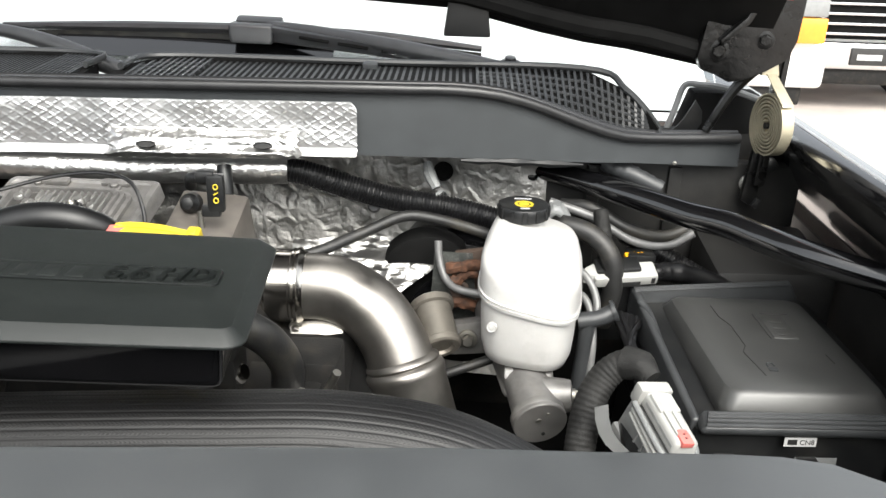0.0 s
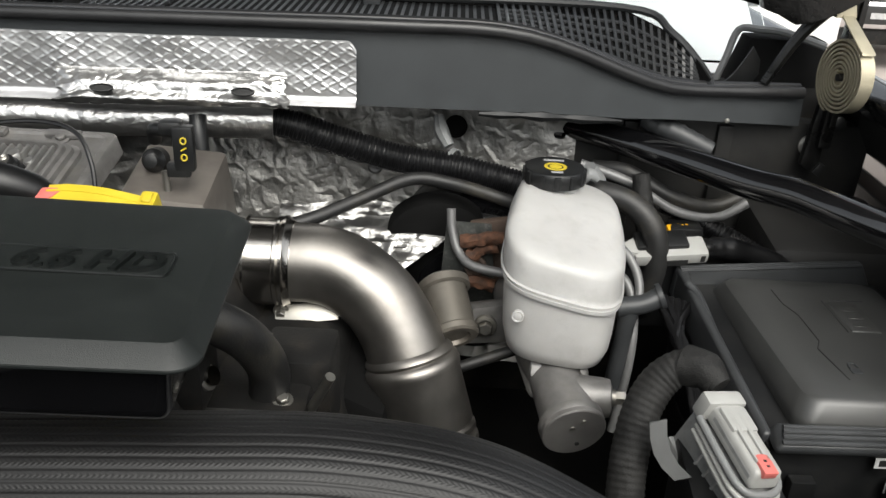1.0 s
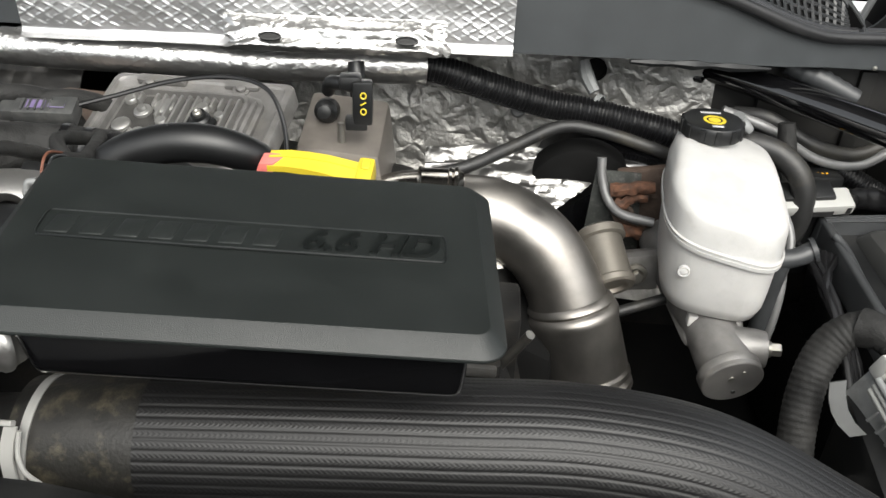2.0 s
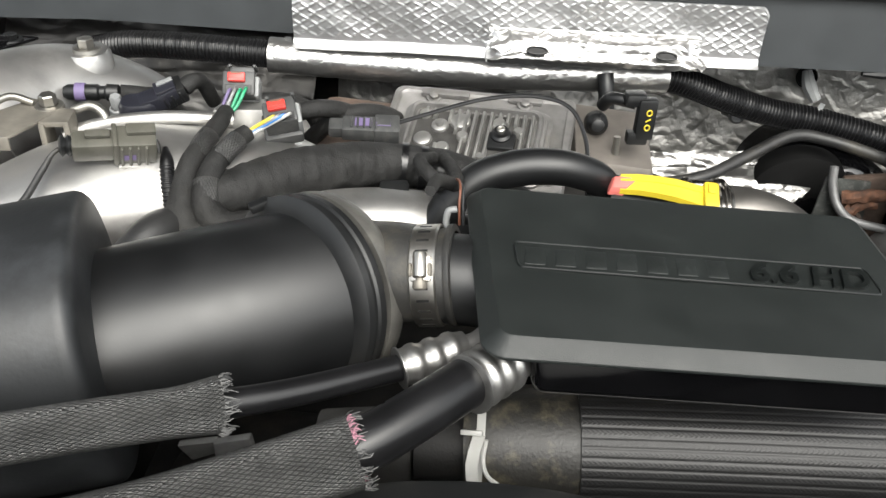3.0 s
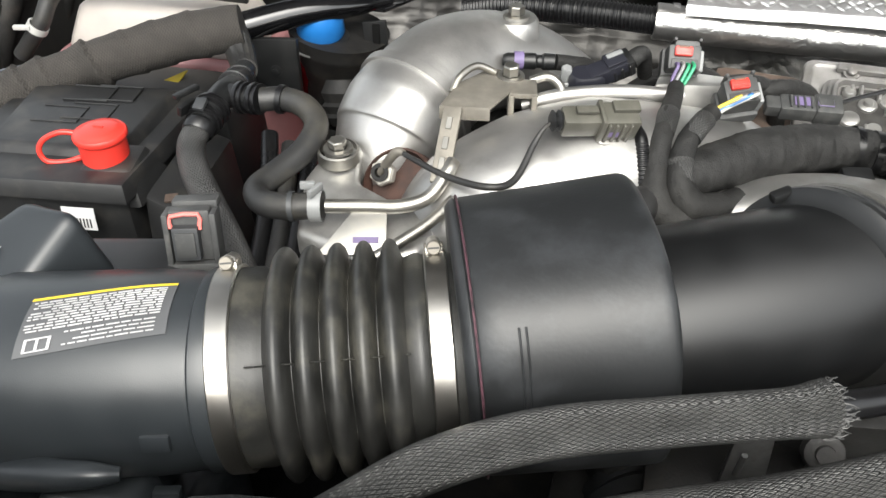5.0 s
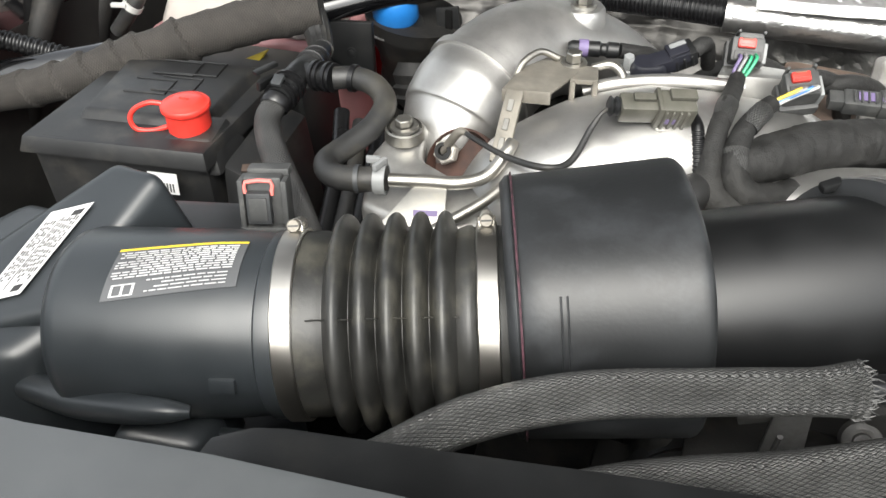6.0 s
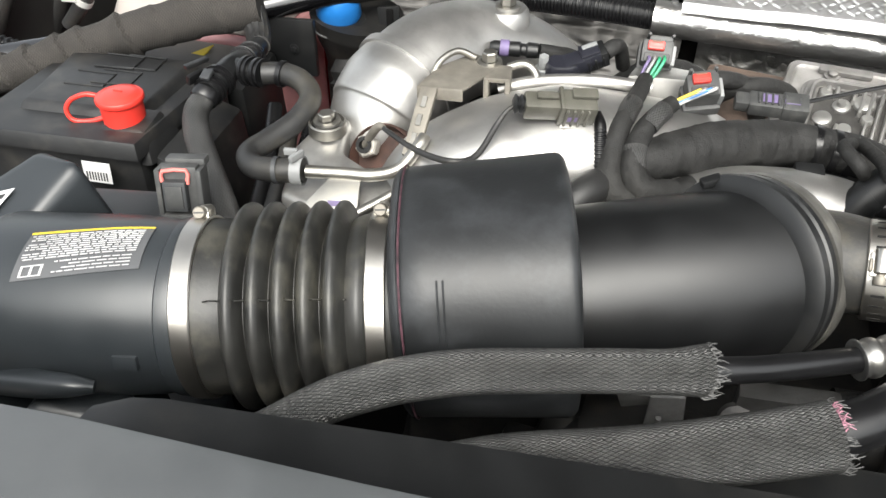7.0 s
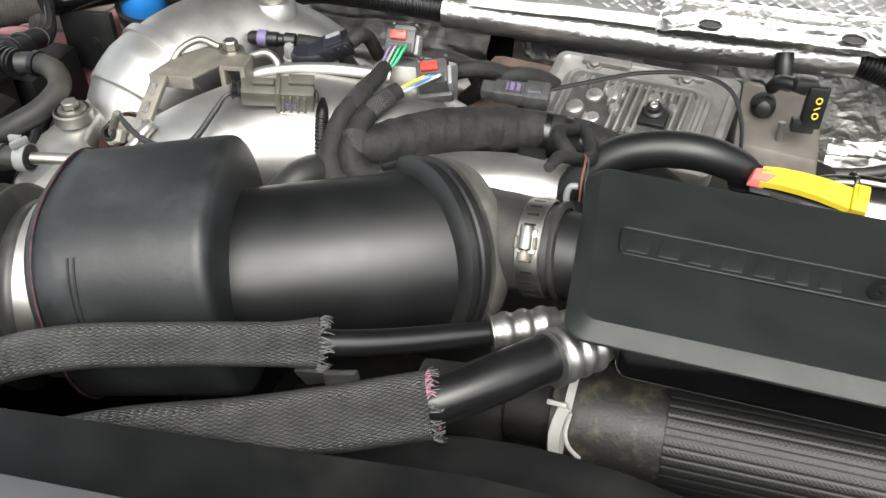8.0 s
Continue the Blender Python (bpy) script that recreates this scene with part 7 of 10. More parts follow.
def locked_plug(at, xw, zw, wires, way, label):
    """A wiring plug seen from its wire side: shell with stepped roof, red lock tab, wire cavity and wires; way: where the wires go."""
    m = frame_at(at, xw, zw) @ Matrix.Scale(0.84, 4)
    t = thing("wiring_connector", m @ Vector((0, 0, -0.030)), label, "connector", "wiring connectors")
    part("shell", box(m @ pose(0, 0.002, -0.030), 0.034, 0.026, 0.028, 0.003, 2), PLUGGREY, t)
    part("roof", box(m @ pose(0.003, 0.017, -0.028), 0.026, 0.008, 0.020, 0.002, 2), PLUGGREY, t)
    part("roof_rail", box(m @ pose(-0.010, 0.0215, -0.027), 0.004, 0.004, 0.022, 0.001, 1), PLUGGREY, t)
    part("roof_rail", box(m @ pose(0.016, 0.0215, -0.027), 0.004, 0.004, 0.022, 0.001, 1), PLUGGREY, t)
    part("side_skirt", box(m @ pose(0.0185, 0.000, -0.034), 0.005, 0.022, 0.026, 0.0015, 2), PALEGREY, t)
    part("collar", box(m @ pose(0, 0.000, -0.046), 0.040, 0.031, 0.018, 0.003, 2), PLUGGREY, t)
    part("wire_cavity", box(m @ pose(0, -0.005, -0.003), 0.028, 0.010, 0.0016, 0.0006, 1), INK, t)
    lock = part("lock_tab", box(m @ pose(-0.002, 0.0075, -0.004), 0.0185, 0.0105, 0.0072, 0.0018, 2), RED, t, "red lock tab")
    part("tab_slot", box(m @ pose(-0.002, 0.0115, 0.0030), 0.011, 0.002, 0.0008, 0), BROWN, lock)
    part("tab_step", box(m @ pose(-0.002, 0.0045, 0.0030), 0.016, 0.003, 0.0014, 0.0005, 1), RED, lock)
    end = Vector(way)
    for k, mat in enumerate(wires):
        x = -0.0085 + 0.017 * k / (len(wires) - 1)
        a = m @ Vector((x, -0.005 + 0.002 * (k % 2), -0.003))
        b = m @ Vector((x * 0.95, -0.010, 0.010))
        c = a.lerp(end, 0.62) + (m.to_3x3() @ Vector((x * 0.5, 0, 0.003)))
        part("wire", tube([a, b, c, end + m.to_3x3() @ Vector((x * 0.30, 0, 0))], 0.00155, 8, 5), mat, t)
    return t


locked_plug((-0.642, 0.871, 1.371), (1, 0.14, -0.02), (-0.05, -0.80, 0.58), (PURPLE, PALEGREY, GREEN, GREEN), (-0.6465, 0.842, 1.352), "grey upright wiring plug with a red lock tab")
locked_plug((-0.593, 0.823, 1.370), (0.93, 0.30, 0.12), (-0.42, -0.66, 0.62), (YELLOW, PALEGREY, BLUE, WHITE), (-0.6165, 0.797, 1.357), "grey tilted wiring plug with a red lock tab")
sensor = thing("pressure_sensor", (-0.715, 0.845, 1.335), "blue black pressure sensor plugged in on the intake manifold", "sensor")
SLATE = material("blue black sensor plastic", (0.014, 0.0145, 0.020), 0.32, vary=0.15, bump=0.06)
fsn = frame_at((-0.726, 0.842, 1.345), (0.95, 0.28, 0.02), (0.0, -0.25, 0.97)) @ Matrix.Scale(0.82, 4)
part("flange", loft([soft_ring(fsn, 0, 0, 0.028, 0.015, 0.013, 0.0), soft_ring(fsn, 0, 0, 0.028, 0.015, 0.013, 0.006), soft_ring(fsn, 0, 0, 0.026, 0.013, 0.012, 0.008)]), SLATE, sensor)
part("housing", loft([soft_ring(fsn, 0.002, 0, 0.021, 0.014, 0.013, 0.007), soft_ring(fsn, 0.002, 0, 0.020, 0.0135, 0.013, 0.020), soft_ring(fsn, 0.002, 0, 0.017, 0.011, 0.010, 0.024)]), SLATE, sensor)
part("flange_bolt", bolt(fsn @ Vector((-0.020, 0.004, 0.006)), fsn.to_3x3() @ Vector((0, 0, 1)), 0.0052, 0.018, washer=1.5), PALEGREY, sensor)
part("socket", box(fsn @ pose(0.020, 0.004, 0.010, 0, -12, 12), 0.030, 0.022, 0.018, 0.003), SLATE, sensor)
fsp = fsn @ pose(0.040, 0.012, 0.012, 0, -14, 14)
part("plug_body", box(fsp, 0.030, 0.026, 0.020, 0.003), BLACK, sensor)
part("plug_lever", join(box(fsp @ pose(-0.004, 0, 0.020), 0.022, 0.020, 0.004, 0.0015), box(fsp @ pose(-0.004, -0.012, 0.010), 0.020, 0.003, 0.012, 0.001)), SLATE, sensor)
part("plug_clip", box(fsp @ pose(-0.002, 0.004, 0.0238), 0.018, 0.006, 0.0016, 0.0005), PALEGREY, sensor, "pale grey clip")
for k in range(3):
    part("plug_rib", box(fsp @ pose(-0.010 + 0.009 * k, -0.0135, 0.002), 0.003, 0.002, 0.015, 0.0006, 1), BLACK, sensor)
part("plug_lead", tube([fsp @ Vector(p) for p in ((0.014, 0, 0.010), (0.026, 0.004, 0.010), (0.034, 0.012, -0.004), (0.036, 0.02, -0.04))], [0.008, 0.0075, 0.007, 0.007], 14, 5), TAPE, sensor)
inlet = thing("hose_plug", (-0.775, 0.872, 1.325), "black plug with a purple band beside the heat shield", "connector")
part("plug_body", lathe((-0.805, 0.868, 1.352), (-0.755, 0.880, 1.350), [(0, 0), (0, 0.005), (0.004, 0.0072), (0.030, 0.0078), (0.032, 0.0062), (0.036, 0.0062), (0.038, 0.0080), (0.048, 0.0076), (0.050, 0.005), (0.050, 0)], 20), BLACK, inlet)
part("purple_band", lathe((-0.795, 0.8704, 1.352), (-0.755, 0.880, 1.350), [(0, 0.0076), (0, 0.0083), (0.009, 0.0084), (0.009, 0.0076)], 20), PURPLE, inlet)
part("plug_lead", tube([(-0.757, 0.880, 1.350), (-0.74, 0.888, 1.346), (-0.725, 0.905, 1.335), (-0.71, 0.92, 1.30)], 0.0075, 12, 5), TAPE, inlet)
# taped looms
loom = thing("wiring_loom", (-0.56, 0.80, 1.27), "thick cloth-taped wiring loom over the manifold", "wiring loom")
wob = lambda s, a: 1 + 0.07 * noise.noise(Vector((s * 45, math.cos(a) * 1.2, math.sin(a) * 1.2))) + 0.030 * ((s * 70 + a / (2 * math.pi)) % 1.0) + 0.03 * noise.noise(Vector((s * 160, math.cos(a) * 2, math.sin(a) * 2)))
part("main_trunk", tube([(-0.640, 0.742, 1.322), (-0.612, 0.766, 1.326), (-0.57, 0.802, 1.325), (-0.53, 0.832, 1.318), (-0.485, 0.852, 1.311), (-0.44, 0.855, 1.305), (-0.40, 0.845, 1.295), (-0.36, 0.83, 1.280)], [0.016, 0.0200, 0.0212, 0.0210, 0.0200, 0.0180, 0.0165, 0.015], 36, 26, shape=wob), TAPE, loom)
part("branch", tube([(-0.6465, 0.844, 1.356), (-0.648, 0.820, 1.354), (-0.652, 0.785, 1.350), (-0.656, 0.748, 1.336), (-0.650, 0.722, 1.312), (-0.632, 0.722, 1.300), (-0.606, 0.740, 1.300), (-0.585, 0.760, 1.302)], [0.0070, 0.0078, 0.0088, 0.0110, 0.0135, 0.0150, 0.0145, 0.013], 24, 18, shape=wob), TAPE, loom)
part("branch", tube([(-0.6155, 0.800, 1.360), (-0.624, 0.786, 1.356), (-0.634, 0.764, 1.347), (-0.636, 0.738, 1.330), (-0.622, 0.728, 1.312), (-0.598, 0.742, 1.306)], [0.0072, 0.0080, 0.0092, 0.0112, 0.0130, 0.012], 24, 18, shape=wob), TAPE, loom)
for a, b, r in (((-0.650, 0.802, 1.352), (-0.653, 0.775, 1.347), 0.0094), ((-0.621, 0.790, 1.3575), (-0.631, 0.770, 1.350), 0.0090), ((-0.637, 0.750, 1.338), (-0.634, 0.734, 1.325), 0.0116)):
    part("mesh_sleeve", tube([a, Vector(a).lerp(Vector(b), 0.5) + Vector((0, 0, 0.0012)), b], r, 24, 6), LOOM, loom, "short braided mesh sleeve")
part("thin_branch", tube([(-0.674, 0.766, 1.358), (-0.670, 0.755, 1.352), (-0.666, 0.740, 1.336), (-0.660, 0.728, 1.314), (-0.650, 0.722, 1.294)], [0.0022, 0.0055, 0.0068, 0.0068, 0.0068], 16, 60, shape=lambda s, a: 1 + (0.07 * math.cos(s * 2 * math.pi / 0.0032) if s > 0.018 else 0.0)), HOSE, loom, "slim ribbed conduit")
for p, q, r in (((-0.492, 0.850, 1.312), (-0.44, 0.855, 1.305), 0.0208), ((-0.474, 0.853, 1.309), (-0.44, 0.855, 1.305), 0.0202), ((-0.456, 0.855, 1.307), (-0.42, 0.851, 1.300), 0.0192)):
    part("tape_ring", lathe(p, q, [(0, r * 0.96), (0, r * 1.03), (0.006, r * 1.03), (0.006, r * 0.96)], 24), HOSE, loom)
part("hanging_branch", tube([(-0.452, 0.838, 1.330), (-0.440, 0.80, 1.338), (-0.437, 0.765, 1.345), (-0.448, 0.70, 1.385), (-0.452, 0.672, 1.392)], [0.006, 0.006, 0.006, 0.005, 0.004], 10, 8), TAPE, loom)
part("loop", tube([(-0.46, 0.835, 1.33), (-0.47, 0.805, 1.342), (-0.455, 0.785, 1.336), (-0.445, 0.80, 1.315)], [0.006, 0.006, 0.006, 0.005], 10, 8), TAPE, loom)
solo("loom_clip", join(box(frame_at((-0.492, 0.808, 1.295), (1, 0.2, 0), (0, -0.3, 1)), 0.026, 0.018, 0.024, 0.004), box(frame_at((-0.475, 0.795, 1.292), (1, 0.2, 0), (0, -0.3, 1)), 0.02, 0.014, 0.014, 0.003)), BLACK, "black loom clip below the taped loom", "clip")
solo("branch_conduit", tube([(-0.475, 0.79, 1.294), (-0.45, 0.785, 1.302), (-0.42, 0.78, 1.306), (-0.39, 0.775, 1.302), (-0.35, 0.77, 1.28)], 0.0095, 16, 8, shape=wob), HOSE, "shiny black taped branch behind the resonator", "wiring loom")
solo("yellow_tape", lathe((-0.468, 0.788, 1.297), (-0.44, 0.783, 1.304), [(0, 0.010), (0, 0.0108), (0.012, 0.0108), (0.012, 0.010)], 18), material("faded yellow tape", (0.30, 0.27, 0.08), 0.6, vary=0.4, scale=200), "faded yellow tape round a branch", "tape")
vent = thing("vent_hose", (-0.36, 0.80, 1.28), "smooth black vent hose arching behind the resonator", "hose")
for p, q in (((-0.444, 0.784, 1.309), (-0.430, 0.790, 1.325)), ((-0.309, 0.817, 1.324), (-0.303, 0.822, 1.309))):
    part("hose_clip", lathe(p, q, [(0, 0.0130), (0, 0.0164), (0.006, 0.0164), (0.006, 0.0130)], 24), BLACK, vent)
part("hose_tube", tube([(-0.458, 0.775, 1.285), (-0.442, 0.785, 1.312), (-0.418, 0.795, 1.334), (-0.388, 0.800, 1.345), (-0.358, 0.802, 1.348), (-0.333, 0.806, 1.343), (-0.312, 0.815, 1.329), (-0.300, 0.825, 1.300)], [0.0150, 0.0155, 0.0158, 0.0158, 0.0155, 0.0150, 0.0140, 0.012], 24, 10), SATIN, vent)

yel = thing("yellow_connector", (-0.262, 0.80, 1.30), "bright yellow wiring connector behind the resonator", "connector")
fy = frame_at((-0.2640, 0.797, 1.3350), (0.0845, -0.004, -0.003), (0, -0.40, 0.92))
arch = [(-0.036, 0.0045), (-0.022, 0.0075), (-0.006, 0.0082), (0.010, 0.0072), (0.026, 0.0040), (0.036, 0.0020)]
part("yellow_shell", loft([[fy @ Vector(p) for p in ((x, -0.0080 - 0.0010 * k, h - 0.0050), (x, -0.0065 - 0.0010 * k, h), (x, 0.0085, h + 0.0010), (x, 0.0105, h - 0.0050))] for k, (x, h) in enumerate(arch)]), YELLOW, yel, sharp=30)
part("yellow_rib", loft([[fy @ Vector(p) for p in ((x, 0.0010, h), (x, 0.0016, h + 0.0014), (x, 0.0034, h + 0.0014), (x, 0.0040, h))] for x, h in arch]), YELLOW, yel, sharp=30)
part("yellow_end", box(fy @ pose(0.040, -0.001, -0.014), 0.013, 0.026, 0.021, 0.003), YELLOW, yel)
part("end_window", box(fy @ pose(0.040, -0.0142, -0.008), 0.006, 0.001, 0.009, 0.0003, 1), INK, yel)
part("end_step", box(fy @ pose(0.040, 0.004, 0.0062), 0.007, 0.010, 0.0025, 0.0008, 1), YELLOW, yel)
part("black_body", box(fy @ pose(-0.004, -0.003, -0.028), 0.078, 0.022, 0.026, 0.004), BLACK, yel)
part("black_cheek", block([fy @ Vector(p) for p in ((-0.020, -0.0150, -0.018), (0.032, -0.0150, -0.018), (0.032, -0.0120, -0.018), (-0.020, -0.0120, -0.018))], [fy @ Vector(p) for p in ((-0.026, -0.0140, -0.0010), (0.030, -0.0140, -0.0050), (0.030, -0.0110, -0.0050), (-0.026, -0.0110, -0.0010))], 0.001, 1), BLACK, yel)
part("cheek_mark", box(fy @ pose(0.021, -0.0152, -0.012), 0.005, 0.0012, 0.004, 0), YELLOW, yel)
part("pink_end", block([fy @ Vector(p) for p in ((-0.046, -0.008, -0.004), (-0.032, -0.009, -0.002), (-0.028, 0.010, -0.002), (-0.044, 0.009, -0.004))], [fy @ Vector(p) for p in ((-0.043, -0.005, 0.0040), (-0.031, -0.006, 0.0072), (-0.018, 0.007, 0.0085), (-0.041, 0.006, 0.0050))], 0.0015), CORAL, yel, "faded pink end")
tag = thing("tagged_plug", (-0.255, 0.978, 1.295), "black plug with yellow print on a black stalk", "connector")
ft = frame_at((-0.254, 0.974, 1.297), (1, 0.1, 0), (0.05, 0.05, 1))
part("plug_body", box(ft @ pose(0.002, 0, 0), 0.0195, 0.014, 0.044, 0.003), BLACK, tag)
part("plug_foot", box(ft @ pose(-0.004, 0, -0.006), 0.022, 0.013, 0.014, 0.003), BLACK, tag)
part("plug_cap", box(ft @ pose(-0.010, 0.006, 0.034), 0.022, 0.020, 0.014, 0.005), BLACK, tag)
for z in (0.015, 0.031):
    part("print_ring", tube([ft @ Vector((0.003 + 0.0026 * math.cos(a), -0.0082, z + 0.0030 * math.sin(a))) for a in span(0, 2 * math.pi, 13)], 0.0008, 6, 1), YELLOW, tag)
part("print_bar", tube([ft @ Vector((0.0005, -0.0082, 0.0215)), ft @ Vector((0.0055, -0.0082, 0.0245))], 0.0008, 6, 1), YELLOW, tag)
part("stalk", tube([(-0.262, 0.985, 1.330), (-0.285, 0.995, 1.330), (-0.292, 1.010, 1.315)], [0.006, 0.007, 0.007], 14, 5), BLACK, tag)
glow = thing("glow_plug_stud", (-0.278, 0.845, 1.28), "slim steel stud with a ribbed collar", "stud")
part("rod", tube([(-0.272, 0.977, 1.22), (-0.2755, 0.984, 1.292)], [0.0042, 0.0036], 12, 1), ZINC, glow)
part("collar", lathe((-0.2725, 0.9775, 1.248), (-0.2755, 0.984, 1.30), [(0, 0.007), (0.004, 0.007), (0.005, 0.0055), (0.010, 0.0055), (0.011, 0.0068), (0.016, 0.0062), (0.02, 0.0035)], 16), material("brass fitting", (0.42, 0.33, 0.18), 0.35, 0.9, vary=0.2), glow)
solo("rubber_grommet", lathe((-0.295, 1.02, 1.29), (-0.295, 0.98, 1.30), [(0, 0.013), (0.012, 0.012), (0.016, 0.008), (0.022, 0.007), (0.024, 0.0)], 24), BLACK, "black rubber grommet on the tin bracket", "grommet")
solo("lifting_bracket", block([(-0.325, 0.955, 1.20), (-0.225, 0.955, 1.20), (-0.225, 1.06, 1.20), (-0.325, 1.06, 1.20)], [(-0.318, 0.965, 1.272), (-0.235, 0.965, 1.266), (-0.235, 1.06, 1.288), (-0.318, 1.06, 1.294)], 0.006), material("tan grey casting", (0.155, 0.140, 0.125), 0.5, 0.5, vary=0.25), "tan grey casting behind the resonator", "bracket")

# ---------------------------------------------------------------- intake manifold and heat shields
mani = thing("intake_manifold", (-0.69, 0.80, 1.16), "smooth silver intake bridge over the engine", "intake manifold")


def lump(pts, radii, seg=40, steps=10, power=2.3, up=(0, 0, 1), tall=1.0):
    line, par = spline(pts, steps)
    rr = [(k, r) for k, r in enumerate(radii)]
    rings = []
    u = Vector(up)
    for k, p in enumerate(line):
        way = (line[min(k + 1, len(line) - 1)] - line[max(k - 1, 0)]).normalized()
        rings.append(ovalish(seg, lerp(rr, par[k]), p, way, up, power, 1.0, tall))
    return loft(rings)


part("main_bridge", lump([(-0.835, 0.690, 1.245), (-0.80, 0.715, 1.275), (-0.755, 0.748, 1.287), (-0.70, 0.780, 1.292), (-0.64, 0.810, 1.290), (-0.585, 0.838, 1.282), (-0.55, 0.855, 1.265)], [0.040, 0.060, 0.068, 0.069, 0.058, 0.048, 0.030], power=2.4), SHIELD, mani, sharp=60)
part("lower_runner", lump([(-0.66, 0.735, 1.25), (-0.61, 0.752, 1.272), (-0.55, 0.772, 1.282), (-0.50, 0.785, 1.285), (-0.455, 0.795, 1.28), (-0.42, 0.80, 1.26)], [0.030, 0.036, 0.036, 0.034, 0.031, 0.02], power=2.2), SHIELD, mani, sharp=60)
part("rear_flange", block([(-0.665, 0.85, 1.27), (-0.60, 0.87, 1.27), (-0.59, 0.90, 1.27), (-0.66, 0.90, 1.27)], [(-0.665, 0.855, 1.352), (-0.60, 0.87, 1.35), (-0.59, 0.90, 1.345), (-0.66, 0.90, 1.347)], 0.006), ALU, mani)
part("cast_rib", tube([(-0.775, 0.80, 1.345), (-0.74, 0.812, 1.353), (-0.69, 0.825, 1.356), (-0.64, 0.84, 1.350)], 0.006, 12, 6), SHIELD, mani)
part("manifold_foot", block([(-0.80, 0.70, 1.14), (-0.56, 0.76, 1.14), (-0.56, 0.88, 1.14), (-0.80, 0.84, 1.14)], [(-0.78, 0.72, 1.28), (-0.58, 0.79, 1.28), (-0.58, 0.85, 1.28), (-0.78, 0.80, 1.28)], 0.02), ALU, mani)
FL = ((-0.942, 0.702), (-0.926, 0.640), (-0.862, 0.620), (-0.822, 0.638), (-0.812, 0.676), (-0.858, 0.690), (-0.894, 0.706), (-0.903, 0.735), (-0.902, 0.764), (-0.930, 0.764))
part("flange_plate", block([(x, y, 1.262 + 0.16 * (y - 0.62)) for x, y in FL], [(x, y, 1.292 + 0.18 * (y - 0.62)) for x, y in FL], 0.008, 3), ALU, mani)
part("flange_leg", block([(-0.93, 0.66, 1.14), (-0.83, 0.65, 1.14), (-0.82, 0.74, 1.14), (-0.92, 0.75, 1.14)], [(-0.925, 0.66, 1.275), (-0.835, 0.65, 1.268), (-0.830, 0.69, 1.262), (-0.91, 0.75, 1.268)], 0.01), ALU, mani)
shieldpipe = thing("turbo_heat_shield", (-0.87, 0.85, 1.2), "stamped silver two-piece heat shield elbow", "heat shield")
part("upper_shell", lump([(-0.745, 0.955, 1.285), (-0.785, 0.945, 1.308), (-0.825, 0.920, 1.325), (-0.855, 0.885, 1.328), (-0.873, 0.850, 1.322), (-0.885, 0.815, 1.310)], [0.036, 0.042, 0.048, 0.052, 0.054, 0.053], power=2.2), SHIELD, shieldpipe, sharp=60)
part("lower_shell", lump([(-0.878, 0.840, 1.318), (-0.888, 0.812, 1.307), (-0.894, 0.792, 1.296), (-0.897, 0.779, 1.282), (-0.898, 0.772, 1.24)], [0.056, 0.057, 0.053, 0.043, 0.035], power=2.2), SHIELD, shieldpipe, sharp=60)
part("seam_bead", lump([(-0.8795, 0.836, 1.3165), (-0.8825, 0.828, 1.3135)], [0.0595, 0.0595], steps=2, power=2.2), SHIELD, shieldpipe)
part("boss", lathe((-0.803, 0.925, 1.320), (-0.803, 0.920, 1.42), [(0, 0.028), (0.028, 0.0235), (0.048, 0.0220), (0.052, 0.019), (0.052, 0.0)], 32), SHIELD, shieldpipe)
part("boss_bolt", bolt((-0.803, 0.923, 1.3715), (0, 0, 1), 0.008, 0.012), ZINC, shieldpipe)
part("shield_foot", block([(-0.94, 0.74, 1.12), (-0.80, 0.78, 1.12), (-0.78, 0.95, 1.12), (-0.90, 0.92, 1.12)], [(-0.92, 0.75, 1.26), (-0.83, 0.78, 1.27), (-0.80, 0.93, 1.29), (-0.88, 0.90, 1.29)], 0.02), DARK, shieldpipe)
big_bolt = thing("flange_bolt", (-0.919, 0.727, 1.30), "large plated hexagon bolt on the flange", "bolt")
part("bolt_seat", lathe((-0.919, 0.727, 1.312), (-0.917, 0.722, 1.4), [(0, 0.0185), (0.010, 0.0178), (0.011, 0.0160)], 28), ZINC, big_bolt)
part("bolt_head", bolt((-0.919, 0.7265, 1.322), (0, -0.08, 1), 0.0078, 0.010), ZINC, big_bolt)
nut = thing("pipe_nut", (-0.883, 0.735, 1.26), "pale hexagon nut in a brown recess", "nut")
part("recess", lathe((-0.864, 0.738, 1.283), (-0.877, 0.636, 1.363), [(0, 0), (0.0, 0.034), (0.016, 0.034), (0.018, 0.032), (0.004, 0.029), (0.004, 0)], 36), material("rust brown casting", (0.050, 0.023, 0.016), 0.7, vary=0.5, scale=60, bump=0.5), nut)
hexn = part("hexagon", lathe((-0.8810, 0.735, 1.298), (-0.886, 0.690, 1.330), [(-0.012, 0.008), (0, 0.008), (0, 0.0118), (0.007, 0.0118), (0.0092, 0.0102), (0.0095, 0.0066), (0.003, 0.0060), (0.003, 0)], 6), material("pale plated nut", (0.46, 0.44, 0.40), 0.45, 0.4, vary=0.15), nut, sharp=20)
part("bore", lathe((-0.8812, 0.7335, 1.2990), (-0.886, 0.690, 1.330), [(0.0105, 0.0082), (0.0112, 0.0080), (0.0112, 0.0045), (0.004, 0.0040), (0.004, 0)], 20), DARK, hexn)
# bracket and rigid pipes over the manifold
brk = thing("pipe_bracket", (-0.79, 0.78, 1.34), "folded zinc bracket bolted to the manifold", "bracket")
